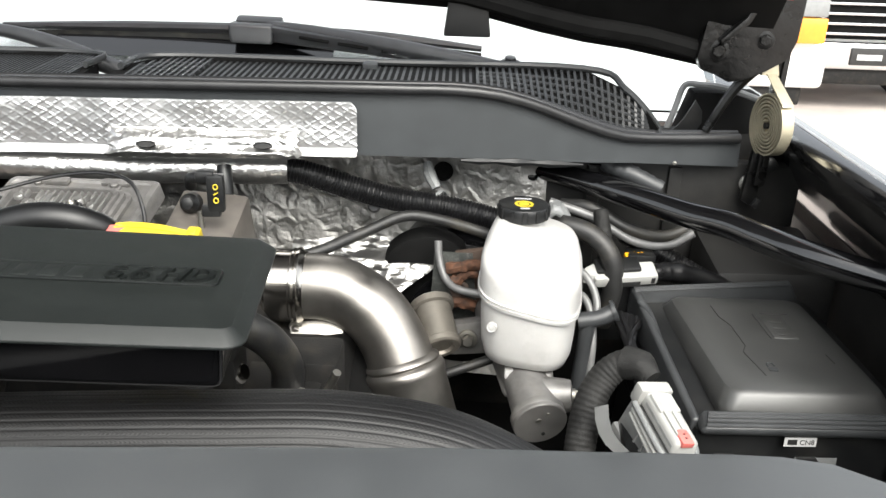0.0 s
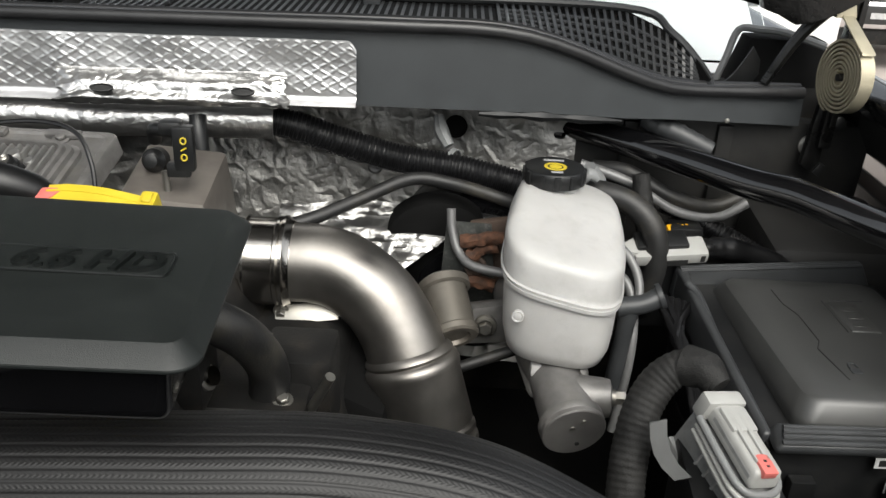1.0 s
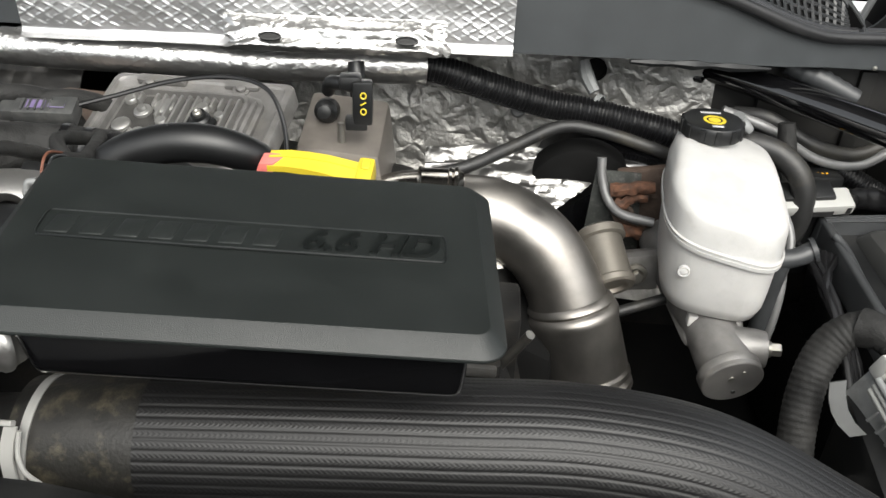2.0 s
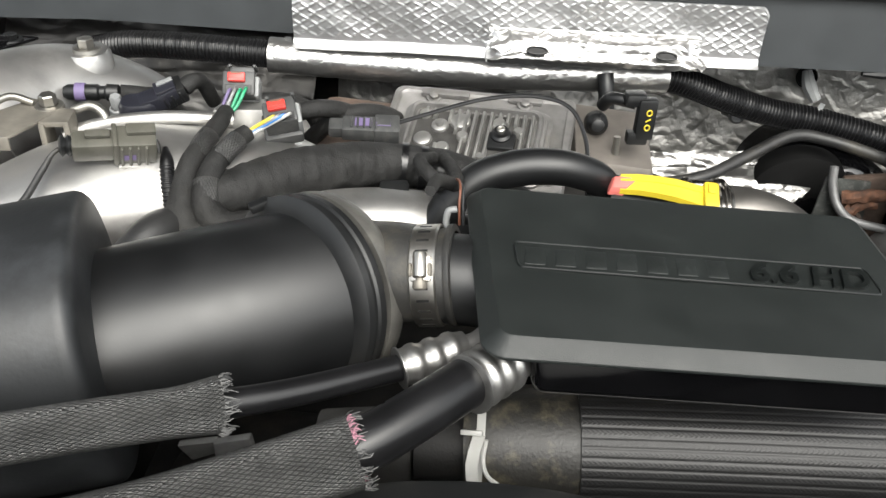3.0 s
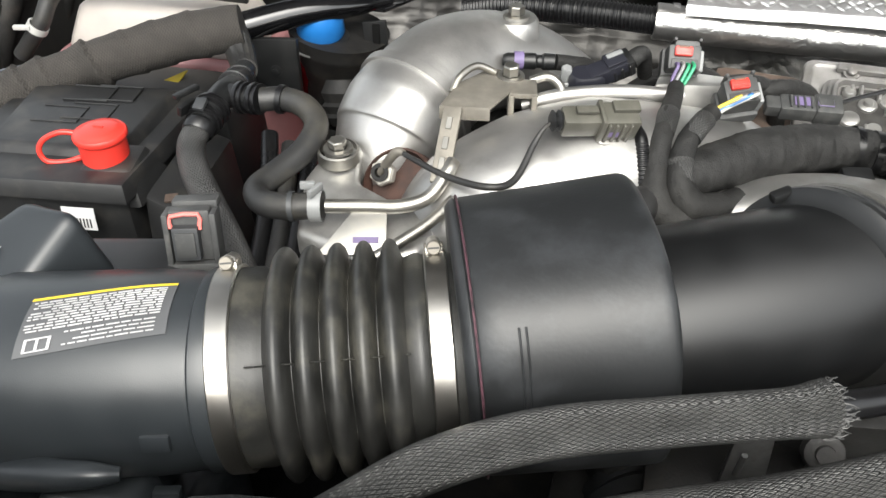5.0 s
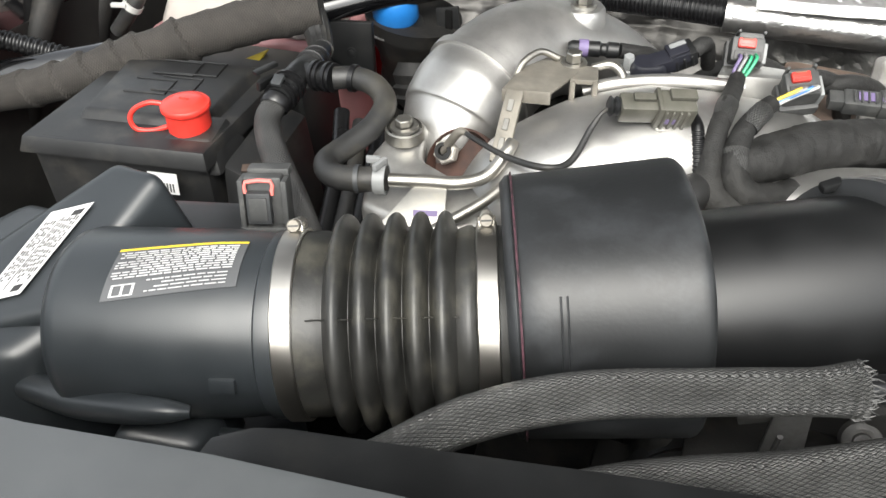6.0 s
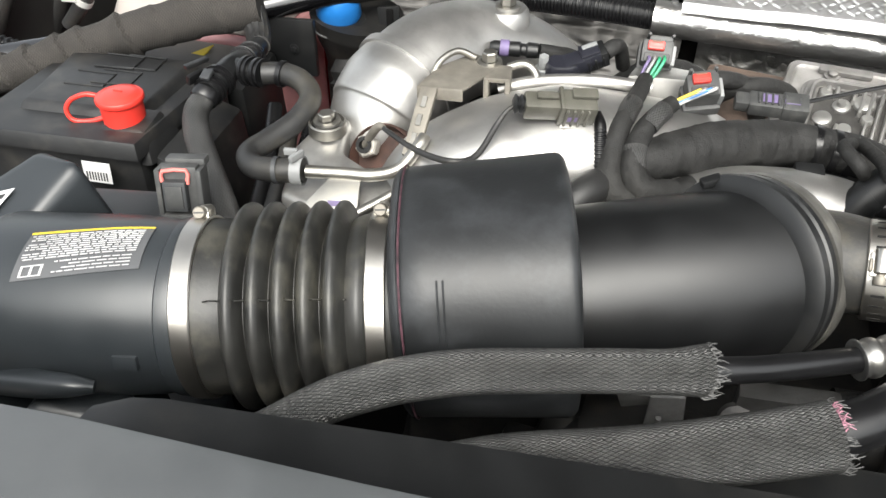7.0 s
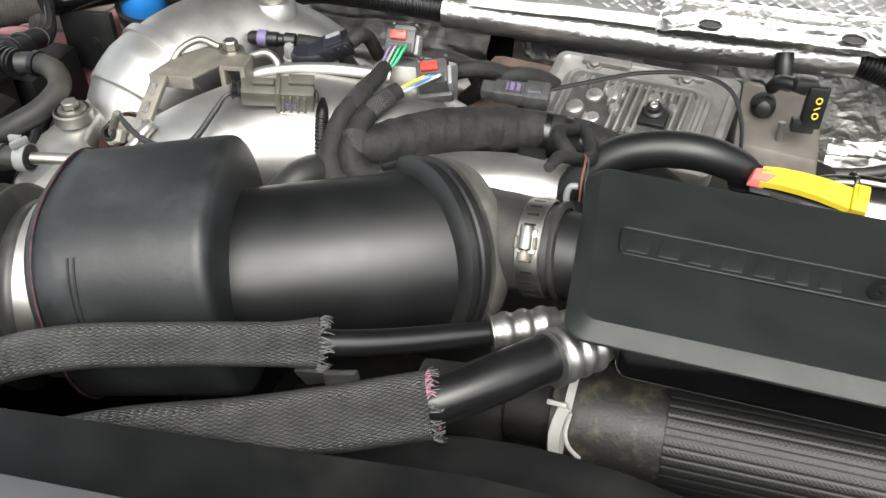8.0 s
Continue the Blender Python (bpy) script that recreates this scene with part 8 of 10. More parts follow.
BP = ((-0.833, 0.740), (-0.792, 0.746), (-0.778, 0.790), (-0.775, 0.812), (-0.806, 0.818), (-0.828, 0.782))
part("bracket_plate", block([(x, y, 1.3655) for x, y in BP], [(x, y, 1.3680) for x, y in BP], 0.0008), TANNED, brk)
part("front_fold", block([(-0.833, 0.7395, 1.356), (-0.792, 0.7455, 1.356), (-0.792, 0.748, 1.356), (-0.833, 0.742, 1.356)], [(-0.833, 0.7395, 1.367), (-0.792, 0.7455, 1.367), (-0.792, 0.748, 1.367), (-0.833, 0.742, 1.367)], 0.0008), TANNED, brk)
part("bracket_saddle", join(box(frame_at((-0.782, 0.787, 1.330), (1, 0.2, 0), (0, 0, 1)), 0.005, 0.026, 0.036, 0.0015), box(frame_at((-0.763, 0.791, 1.330), (1, 0.2, 0), (0, 0, 1)), 0.005, 0.026, 0.036, 0.0015), box(frame_at((-0.773, 0.791, 1.3625), (1, 0.2, 0), (0, 0, 1)), 0.024, 0.027, 0.005, 0.0015)), TANNED, brk)
part("bracket_stay", tube([(-0.770, 0.812, 1.362), (-0.755, 0.816, 1.366), (-0.744, 0.814, 1.360), (-0.742, 0.810, 1.350)], 0.0042, 10, 5), ZINC, brk)
part("bracket_bolt", bolt((-0.786, 0.806, 1.366), (0, -0.05, 1), 0.0072, 0.013), ZINC, brk)
rigid = thing("coolant_pipe", (-0.82, 0.70, 1.30), "bright bent steel coolant pipe along the manifold", "pipe")
part("pipe_run", tube([(-0.902, 0.650, 1.318), (-0.870, 0.658, 1.318), (-0.845, 0.664, 1.318), (-0.825, 0.676, 1.322), (-0.814, 0.694, 1.336), (-0.812, 0.704, 1.340)], 0.0058, 16, 6), ZINC, rigid)
part("hook_tube", tube([(-0.830, 0.772, 1.364), (-0.826, 0.785, 1.373), (-0.815, 0.80, 1.377), (-0.800, 0.806, 1.370)], 0.0032, 12, 6), ZINC, rigid)
s_lo, s_hi = Vector((-0.8195, 0.690, 1.331)), Vector((-0.8215, 0.742, 1.366))
fst = frame_at(s_lo, s_hi - s_lo, (0, -0.6, 0.8))
strip = part("flat_strip", box(fst @ pose(0.030, 0, -0.003), 0.068, 0.0155, 0.006, 0.0022), TANNED, rigid, "dull flat strip with pressed slots")
for k in range(3):
    part("pressed_slot", box(fst @ pose(0.012 + 0.018 * k, 0.0005, 0.0028), 0.011, 0.0050, 0.0012, 0.0005, 1), ZINC, strip)
part("thin_pipe", tube([(-0.87, 0.605, 1.292), (-0.845, 0.628, 1.302), (-0.82, 0.655, 1.312), (-0.806, 0.68, 1.32)], 0.0048, 12, 6), ZINC, rigid)
tab_m = frame_at((-0.872, 0.640, 1.306), (1, 0.25, 0), (0, -0.55, 0.85))
part("tab", block([tab_m @ Vector(p) for p in ((-0.032, -0.020, 0), (0.022, -0.020, 0), (0.022, 0.018, 0), (-0.004, 0.018, 0))], [tab_m @ Vector(p) for p in ((-0.032, -0.020, 0.002), (0.022, -0.020, 0.002), (0.022, 0.018, 0.002), (-0.004, 0.018, 0.002))], 0.0008), ZINC, rigid)
part("tab_mark", box(tab_m @ pose(0.006, -0.008, 0.0021), 0.020, 0.005, 0.0004, 0), PURPLE, rigid)
# probe connector on the manifold
gc = thing("inline_connector", (-0.712, 0.765, 1.345), "grey green inline sensor connector with purple mark", "connector")
fg = frame_at((-0.7062, 0.7420, 1.3710), (0.057, 0.026, -0.006), (0, -0.4, 0.9))
part("socket_shell", box(fg @ pose(-0.012, 0, -0.010), 0.034, 0.018, 0.018, 0.003), OLIVE, gc)
part("plug_shell", box(fg @ pose(0.018, 0, -0.012), 0.030, 0.022, 0.022, 0.003), OLIVE, gc)
part("locking_clip", box(fg @ pose(0.022, 0.004, 0.010), 0.022, 0.010, 0.004, 0.001), OLIVE, gc)
part("end_seal", lathe(fg @ Vector((-0.028, 0, 0)), fg @ Vector((-0.06, 0, 0)), [(0, 0.007), (0.003, 0.0085), (0.005, 0.006), (0.008, 0.0085), (0.010, 0.005), (0.010, 0)], 16), BLACK, gc)
for k in range(4):
    part("grip_rib", box(fg @ pose(0.007 + 0.006 * k, -0.0115, -0.012), 0.0022, 0.003, 0.020, 0.0006, 1), OLIVE, gc)
part("socket_ring", box(fg @ pose(0.0025, 0, -0.0125), 0.004, 0.024, 0.024, 0.0015), OLIVE, gc)
part("latch_bridge", box(fg @ pose(-0.010, 0.002, 0.009), 0.018, 0.007, 0.003, 0.001), OLIVE, gc)
part("mount_hook", tube([fg @ Vector(p) for p in ((0.008, -0.012, -0.014), (0.010, -0.015, -0.021), (0.020, -0.015, -0.023), (0.026, -0.011, -0.018))], 0.0024, 10, 4), ZINC, gc, "bright hook")
part("mount_tab", box(fg @ pose(0.016, -0.004, -0.020), 0.026, 0.020, 0.008, 0.003), ALU, gc)
part("purple_mark", box(fg @ pose(0.012, -0.011, -0.004, 90, 0, 0), 0.010, 0.005, 0.0006, 0), PURPLE, gc)
part("lead", tube([(-0.738, 0.728, 1.373), (-0.744, 0.721, 1.370), (-0.750, 0.712, 1.360), (-0.759, 0.684, 1.344), (-0.776, 0.668, 1.345), (-0.811, 0.684, 1.338), (-0.847, 0.710, 1.333), (-0.860, 0.722, 1.330)], [0.0018, 0.0018, 0.0026, 0.0029, 0.0029, 0.0027, 0.0024, 0.0022], 12, 8), DULL, gc, "grey sheathed lead")
part("probe_stem", tube([(-0.858, 0.7205, 1.331), (-0.866, 0.725, 1.328), (-0.876, 0.729, 1.314), (-0.885, 0.7325, 1.300)], [0.0025, 0.0042, 0.0040, 0.0040], 12, 5), TANNED, gc, "tan metal stem")
part("lead", tube([(-0.688, 0.770, 1.364), (-0.680, 0.766, 1.362), (-0.677, 0.758, 1.348)], 0.0018, 8, 5), DULL, gc)
for k in range(3):
    d = Vector((0.0045 * k, 0.004 * k, 0.003 * k))
    solo("yellow_tag", tube([Vector(p) + d for p in ((-0.6865, 0.674, 1.302), (-0.6845, 0.672, 1.309), (-0.6830, 0.675, 1.314))], [0.0012, 0.0022, 0.0014], 8, 4), YELLOW, "yellow stripe painted across a dull hose", "tag", "yellow stripes")
solo("tagged_hose", tube([(-0.72, 0.66, 1.27), (-0.69, 0.68, 1.295), (-0.668, 0.705, 1.315), (-0.655, 0.74, 1.30), (-0.64, 0.77, 1.26)], 0.016, 18, 8), DULL, "dull black hose beside the manifold", "hose")
SCRAPED = material("scraped bare metal", (0.56, 0.55, 0.52), 0.65, 0.5, vary=0.5, scale=160, bump=0.6)
spot_n = Vector((0.252, -0.577, 0.777))
spot_u, spot_v = ring_axes(spot_n)
bm = bmesh.new()
hub = bm.verts.new(Vector((-0.6979, 0.7233, 1.3430)) + spot_n * 0.0008)
rim = []
for k in range(28):
    a = 2 * math.pi * k / 28
    r = 0.0155 * (1 + 0.35 * noise.noise(Vector((2.2 * math.cos(a), 2.2 * math.sin(a), 0.7))))
    rim.append(bm.verts.new(Vector((-0.6979, 0.7233, 1.3430)) + (spot_u * math.cos(a) + spot_v * math.sin(a)) * r - spot_n * 7.0 * r * r))
for k in range(28):
    bm.faces.new((hub, rim[k], rim[(k + 1) % 28]))
bmesh.ops.recalc_face_normals(bm, faces=bm.faces)
solo("scraped_patch", bm, SCRAPED, "scraped pale patch on the manifold", "patch")
# this first tube is added to draw the shadowed gap between foil and engine
solo("dark_hose", tube([(-0.279, 1.11, 1.310), (-0.276, 1.10, 1.291), (-0.270, 1.09, 1.255), (-0.252, 1.08, 1.220), (-0.235, 1.07, 1.185)], 0.0095, 16, 8), BLACK, "dark tube added as the shaded gap beside the foil insulation", "hose", "rear hoses")
for x, y, z in ((-0.60, 0.93, 1.27), (-0.655, 0.95, 1.265), (-0.56, 0.95, 1.26)):
    solo("dark_hose", tube([(x - 0.05, y + 0.02, z), (x, y, z + 0.05), (x + 0.05, y + 0.03, z + 0.035), (x + 0.07, y + 0.05, z - 0.03)], 0.009, 12, 6), TAPE, "dark hose between manifold and firewall", "hose", "rear hoses")
solo("rear_casting", block([(-0.62, 0.92, 1.14), (-0.50, 0.90, 1.14), (-0.48, 1.08, 1.14), (-0.62, 1.10, 1.14)], [(-0.60, 0.94, 1.265), (-0.52, 0.93, 1.255), (-0.50, 1.06, 1.28), (-0.60, 1.06, 1.285)], 0.015), RUST, "rusty brown casting behind the manifold", "casting")

# ---------------------------------------------------------------- right side: fuse box, plugs, brace
BATTERY = material("matt battery plastic", (0.0110, 0.0113, 0.0117), 0.45, vary=0.2, bump=0.15, fine=900, spec=0.48, stain=(0.05, 0.046, 0.04), stain_scale=25)
TRAY = material("scuffed tray plastic", (0.038, 0.040, 0.042), 0.36, vary=0.2, scale=25, bump=0.1, spec=0.6)
LIDSATIN = material("satin fuse lid plastic", (0.042, 0.0425, 0.0412), 0.38, vary=0.3, scale=12, bump=0.08, spec=0.75, stain=(0.050, 0.050, 0.048), stain_scale=10, stain_amount=0.4)
fuse = thing("fuse_box", (0.39, 0.96, 1.02), "black plastic fuse box with a raised lid", "fuse box")
part("tray", block([(0.278, 0.800, 1.02), (0.52, 0.805, 1.02), (0.50, 1.10, 1.02), (0.272, 1.085, 1.02)], [(0.284, 0.806, 1.134), (0.53, 0.814, 1.136), (0.505, 1.10, 1.150), (0.262, 1.085, 1.150)], 0.006), BLACK, fuse)
RIMS = ((0.286, 0.796, 1.150, 0.53, 0.800, 1.152), (0.288, 0.802, 1.152, 0.53, 0.806, 1.154), (0.290, 0.808, 1.153, 0.53, 0.812, 1.155), (0.292, 0.814, 1.153, 0.53, 0.818, 1.155))
rim_part = part("tray_rim", block([(0.284, 0.794, 1.135), (0.53, 0.798, 1.135), (0.53, 0.830, 1.135), (0.286, 0.828, 1.135)], [(0.287, 0.793, 1.147), (0.53, 0.797, 1.149), (0.53, 0.824, 1.151), (0.293, 0.822, 1.150)], 0.006, 3), TRAY, fuse)
for x0, y0, z0, x1, y1, z1 in RIMS:
    part("rim_flute", tube([(x0 + 0.004, y0, z0 - 0.0030), ((x0 + x1) / 2, (y0 + y1) / 2, (z0 + z1) / 2 - 0.0030), (x1, y1, z1 - 0.0030)], 0.0022, 8, 2), TRAY, rim_part)
part("tray_side_wall", block([(0.276, 0.815, 1.10), (0.292, 0.815, 1.10), (0.279, 1.085, 1.13), (0.262, 1.085, 1.13)], [(0.281, 0.815, 1.142), (0.290, 0.815, 1.142), (0.275, 1.085, 1.168), (0.264, 1.085, 1.168)], 0.004, 3), TRAY, fuse)
back = part("tray_back_wall", block([(0.262, 1.073, 1.13), (0.505, 1.100, 1.13), (0.505, 1.118, 1.13), (0.262, 1.092, 1.13)], [(0.264, 1.075, 1.167), (0.484, 1.100, 1.172), (0.484, 1.114, 1.172), (0.264, 1.090, 1.167)], 0.004, 3), TRAY, fuse)
for d in (0.0, 0.005, 0.010):
    part("rim_flute", tube([(0.268, 1.0755 + d, 1.1670), (0.376, 1.088 + d, 1.1695), (0.482, 1.1005 + d, 1.1720)], 0.0020, 8, 2), TRAY, back)
part("side_notch", tube([(0.268, 1.045, 1.166), (0.276, 1.03, 1.160), (0.279, 0.99, 1.152), (0.280, 0.955, 1.146), (0.284, 0.93, 1.135)], 0.0048, 10, 6), TRAY, fuse)
lid = part("lid", loft([soft_ring(pose(0.0, 0.0, 0.0), 0.401, 0.953, hx, hy, r, z) for hx, hy, r, z in ((0.0930, 0.128, 0.016, 1.120), (0.0930, 0.128, 0.016, 1.142), (0.0918, 0.1265, 0.016, 1.148), (0.0860, 0.1195, 0.018, 1.1600), (0.0838, 0.1165, 0.018, 1.1635), (0.0795, 0.1120, 0.017, 1.1655), (0.0640, 0.0950, 0.016, 1.1660))]), LIDSATIN, fuse, "satin lid with moulded lines", sharp=25)
for v in lid.data.vertices:
    v.co.x += 0.055 * -(v.co.y - (0.953 - 0.96)) * 0.9
LZ = lambda y: 1.1661
for pts in (((0.358, 1.040), (0.360, 1.008), (0.368, 0.985), (0.370, 0.935), (0.363, 0.920), (0.372, 0.868)), ((0.405, 1.020), (0.407, 0.955)), ((0.415, 1.022), (0.450, 1.022)), ((0.458, 0.92), (0.460, 0.90))):
    part("moulded_line", tube([(x, y, LZ(y) - 0.0002) for x, y in pts], 0.0008, 6, 1), INK, lid)
part("raised_panel", block([(0.410, 0.955, 1.165), (0.442, 0.955, 1.165), (0.440, 1.018, 1.165), (0.408, 1.018, 1.165)], [(0.412, 0.957, 1.1672), (0.440, 0.957, 1.1672), (0.438, 1.016, 1.1672), (0.410, 1.016, 1.1672)], 0.0005, 1), LIDSATIN, lid)
for y in (0.968, 0.984, 1.000):
    part("panel_mark", box(pose(0.425, y, 1.1672), 0.016, 0.006, 0.0006, 0.0002, 1), LIDSATIN, lid)
part("lock_symbol", join(box(pose(0.384, 0.882, 1.1661), 0.010, 0.008, 0.001, 0.0003), tube([(0.380, 0.887, 1.1666), (0.381, 0.895, 1.1666), (0.387, 0.895, 1.1666), (0.388, 0.889, 1.1666)], 0.0009, 6, 2)), MIDGREY, lid)
for x in (0.315, 0.40, 0.50):
    part("lid_latch", box(pose(x, 0.796, 1.09), 0.022, 0.012, 0.020, 0.002), BLACK, fuse)
lab = part("part_label", box(frame_at((0.391, 0.8000, 1.1280), (1, 0.04, 0), (0, -1, 0.05)), 0.034, 0.0105, 0.0006, 0), PAPER, fuse, "white label with black print")
part("label_print", letters("CN8", 0.0080, 0.0003, frame_at((0.3900, 0.7990, 1.1252), (1, 0.04, 0), (0, -1, 0.05))), INK, lab)
part("label_code", box(frame_at((0.3825, 0.7990, 1.1280), (1, 0.04, 0), (0, -1, 0.05)), 0.010, 0.006, 0.0004, 0), INK, lab)
part("grey_label", box(frame_at((0.410, 0.7985, 1.104), (1, 0.04, 0), (0, -1, 0.05)), 0.045, 0.012, 0.0006, 0), PALEGREY, fuse)
solo("fuse_box_bracket", block([(0.26, 0.72, 0.86), (0.54, 0.72, 0.86), (0.54, 1.12, 0.86), (0.26, 1.12, 0.86)], [(0.27, 0.78, 1.025), (0.53, 0.78, 1.025), (0.53, 1.12, 1.025), (0.27, 1.12, 1.025)], 0.01), PIT, "black bracket under the fuse box", "bracket")

PLUGPALE = material("dull pale grey plastic", (0.27, 0.275, 0.27), 0.5, vary=0.15, stain=(0.09, 0.09, 0.088), stain_scale=40, stain_amount=0.5)
plug = thing("harness_plug", (0.245, 0.75, 1.06), "white and grey lever-lock harness plug with red clip", "connector")
fp = frame_at((0.232, 0.757, 1.172), (0.030, -0.105, -0.030), (0.10, 0.20, 0.95)) @ Matrix.Scale(0.80, 4)
part("lever_shell", box(fp @ pose(0, 0.002, 0.0), 0.105, 0.036, 0.022, 0.007, 3, 0.92), WHITE, plug, "white lever shell")
part("shell_saddle", box(fp @ pose(-0.014, 0.002, 0.0185), 0.030, 0.030, 0.006, 0.003, 2), WHITE, plug)
for sy in (-1, 1):
    part("shell_groove", box(fp @ pose(0.010, 0.002 + sy * 0.0165, 0.004), 0.070, 0.0018, 0.010, 0.0006, 1), PLUGPALE, plug)
part("ridge", box(fp @ pose(0.008, 0.006, 0.021), 0.058, 0.006, 0.004, 0.0015), WHITE, plug)
part("ridge", box(fp @ pose(0.008, -0.006, 0.021), 0.058, 0.006, 0.004, 0.0015), WHITE, plug)
part("top_band", box(fp @ pose(-0.040, 0, -0.002), 0.018, 0.046, 0.027, 0.004), WHITE, plug)
part("lever_arm", tube([fp @ Vector(p) for p in ((-0.03, 0.027, 0.006), (0.02, 0.027, 0.004), (0.045, 0.024, 0.002), (0.056, 0.012, 0.0), (0.056, -0.012, 0.0), (0.045, -0.024, 0.002), (0.02, -0.027, 0.004), (-0.03, -0.027, 0.006))], 0.0032, 10, 4), PALEGREY, plug, "pale grey lever")
part("red_clip", box(fp @ pose(0.040, 0.0, 0.017), 0.022, 0.016, 0.008, 0.001), CORAL, plug, "faded red clip")
for d in (-0.003, 0.003):
    part("clip_dot", box(fp @ pose(0.040 + d, 0.0, 0.0251), 0.002, 0.003, 0.0006, 0), INK, plug)
base = part("plug_base", box(fp @ pose(0.000, 0.006, -0.062), 0.106, 0.044, 0.058, 0.005, 2, 0.96), PLUGPALE, plug, "pale grey stepped base")
part("base_skirt", box(fp @ pose(0.006, 0.006, -0.074), 0.120, 0.054, 0.020, 0.003, 2), PLUGPALE, base)
for k in range(4):
    part("base_rib", box(fp @ pose(-0.010 + 0.016 * k, -0.0165, -0.052), 0.004, 0.003, 0.034, 0.001, 1), PLUGPALE, base)
for y in (-0.013, 0.005, 0.020):
    part("window", box(fp @ pose(0.0665, y, -0.066), 0.0016, 0.012, 0.007, 0.0004), INK, base)
part("front_latch", box(fp @ pose(0.060, 0.002, -0.034), 0.008, 0.020, 0.022, 0.002), WHITE, base)
for z in (-0.006, -0.014):
    part("lever_rail", tube([fp @ Vector(p) for p in ((-0.028, 0.026, z + 0.004), (0.020, 0.027, z + 0.002), (0.048, 0.025, z), (0.060, 0.013, z - 0.001), (0.060, -0.013, z - 0.001), (0.048, -0.025, z), (0.020, -0.027, z + 0.002), (-0.028, -0.026, z + 0.004))], 0.0028, 10, 5), WHITE, base, "white curved lever rail")
part("plug_mount", block([(0.20, 0.68, 1.02), (0.29, 0.68, 1.02), (0.29, 0.80, 1.02), (0.20, 0.80, 1.02)], [(0.20, 0.69, 1.13), (0.28, 0.69, 1.13), (0.27, 0.80, 1.15), (0.20, 0.80, 1.15)], 0.006), BLACK, plug)
harness = thing("harness_conduit", (0.17, 0.78, 1.0), "taped black corrugated harness bending into the plug", "conduit")
part("taped_conduit", tube([(0.226, 0.800, 1.200), (0.210, 0.820, 1.204), (0.188, 0.820, 1.190), (0.170, 0.805, 1.165), (0.160, 0.782, 1.130), (0.157, 0.755, 1.090), (0.160, 0.73, 1.05)], [0.012, 0.0140, 0.0156, 0.0160, 0.0160, 0.0160, 0.0158], 28, 36, shape=lambda s, a: 1 + 0.022 * math.sin(s * 1100) + 0.03 * noise.noise(Vector((s * 30, math.cos(a), math.sin(a))))), TAPE, harness)
part("torn_end", tube([(0.205, 0.822, 1.203), (0.219, 0.810, 1.205), (0.228, 0.797, 1.199)], [0.0175, 0.016, 0.010], 20, 5, shape=lambda s, a: 1 + 0.10 * noise.noise(Vector((s * 90, 3 * math.cos(a), 3 * math.sin(a))))), TAPE, harness)
part("white_tie", lathe((0.172, 0.752, 1.075), (0.19, 0.72, 1.06), [(0, 0.0225), (0, 0.0238), (0.003, 0.0238), (0.003, 0.0225)], 24), WHITE, harness)
solo("grey_conduit", tube([(0.155, 0.76, 1.06), (0.178, 0.745, 1.07), (0.205, 0.73, 1.06)], 0.022, 20, 6), DULL, "dull conduit end with a white tie", "conduit")
CLIPGREY = material("dull grey clip plastic", (0.09, 0.092, 0.092), 0.5, vary=0.15)
clipc = thing("conduit_clip", (0.205, 0.775, 1.08), "pale grey stepped hose clip", "clip")
strap_line = [(0.1745, 0.772, 1.182), (0.1755, 0.767, 1.170), (0.1790, 0.762, 1.159), (0.1855, 0.757, 1.150), (0.1960, 0.752, 1.142)]
part("clip_strap", sheet([[Vector(p) + Vector((0.0065 * s, -0.001, 0.002 * s)) for p in strap_line] for s in (-1, -0.3, 0.3, 1)], 0.0025), CLIPGREY, clipc)
hang = thing("dangling_harness", (0.245, 0.95, 1.05), "bundle of shiny black taped wires beside the fuse box", "wiring loom")
for k in range(7):
    part("taped_wire", tube([(0.232 + 0.006 * k, 1.05 - 0.004 * k, 1.15), (0.245 + 0.003 * (k % 3), 0.98, 1.135 - 0.005 * (k % 2)), (0.250 + 0.004 * (k % 4), 0.90, 1.10), (0.245, 0.83 - 0.004 * k, 1.05)], 0.0045, 8, 6, shape=lambda s, a: 1 + 0.3 * noise.noise(Vector((s * 60, math.cos(a), k)))), HOSE, hang)
wc = thing("white_connector", (0.305, 1.11, 1.14), "white and black wiring connector with an orange clip", "connector")
fw = frame_at((0.252, 1.090, 1.190), (1, 0.12, 0.05), (0, -0.35, 0.94))
part("white_frame", box(fw @ pose(0, -0.004, -0.012), 0.086, 0.030, 0.016, 0.004), WHITE, wc)
part("white_nose", block([fw @ Vector(p) for p in ((-0.058, -0.010, -0.010), (-0.038, -0.018, -0.010), (-0.038, 0.012, -0.010), (-0.055, 0.006, -0.010))], [fw @ Vector(p) for p in ((-0.055, -0.008, 0.004), (-0.038, -0.014, 0.006), (-0.038, 0.012, 0.006), (-0.052, 0.005, 0.004))], 0.003), WHITE, wc)
part("black_insert", box(fw @ pose(-0.008, 0.004, 0.001), 0.060, 0.026, 0.008, 0.003), BLACK, wc)
part("window", box(fw @ pose(0.036, -0.0195, -0.008), 0.005, 0.001, 0.009, 0), INK, wc)
part("window", box(fw @ pose(0.006, -0.0195, -0.012), 0.026, 0.001, 0.008, 0), INK, wc)
part("orange_clip", join(*[box(frame_at((0.272 + 0.006 * k, 1.160 + 0.002 * (k % 2), 1.178), (0.9, 0.2, 0.1 * k), (0, -0.4, 0.9)), 0.012, 0.010, 0.008, 0.002) for k in range(4)]), ORANGE, wc, "orange locking clip")
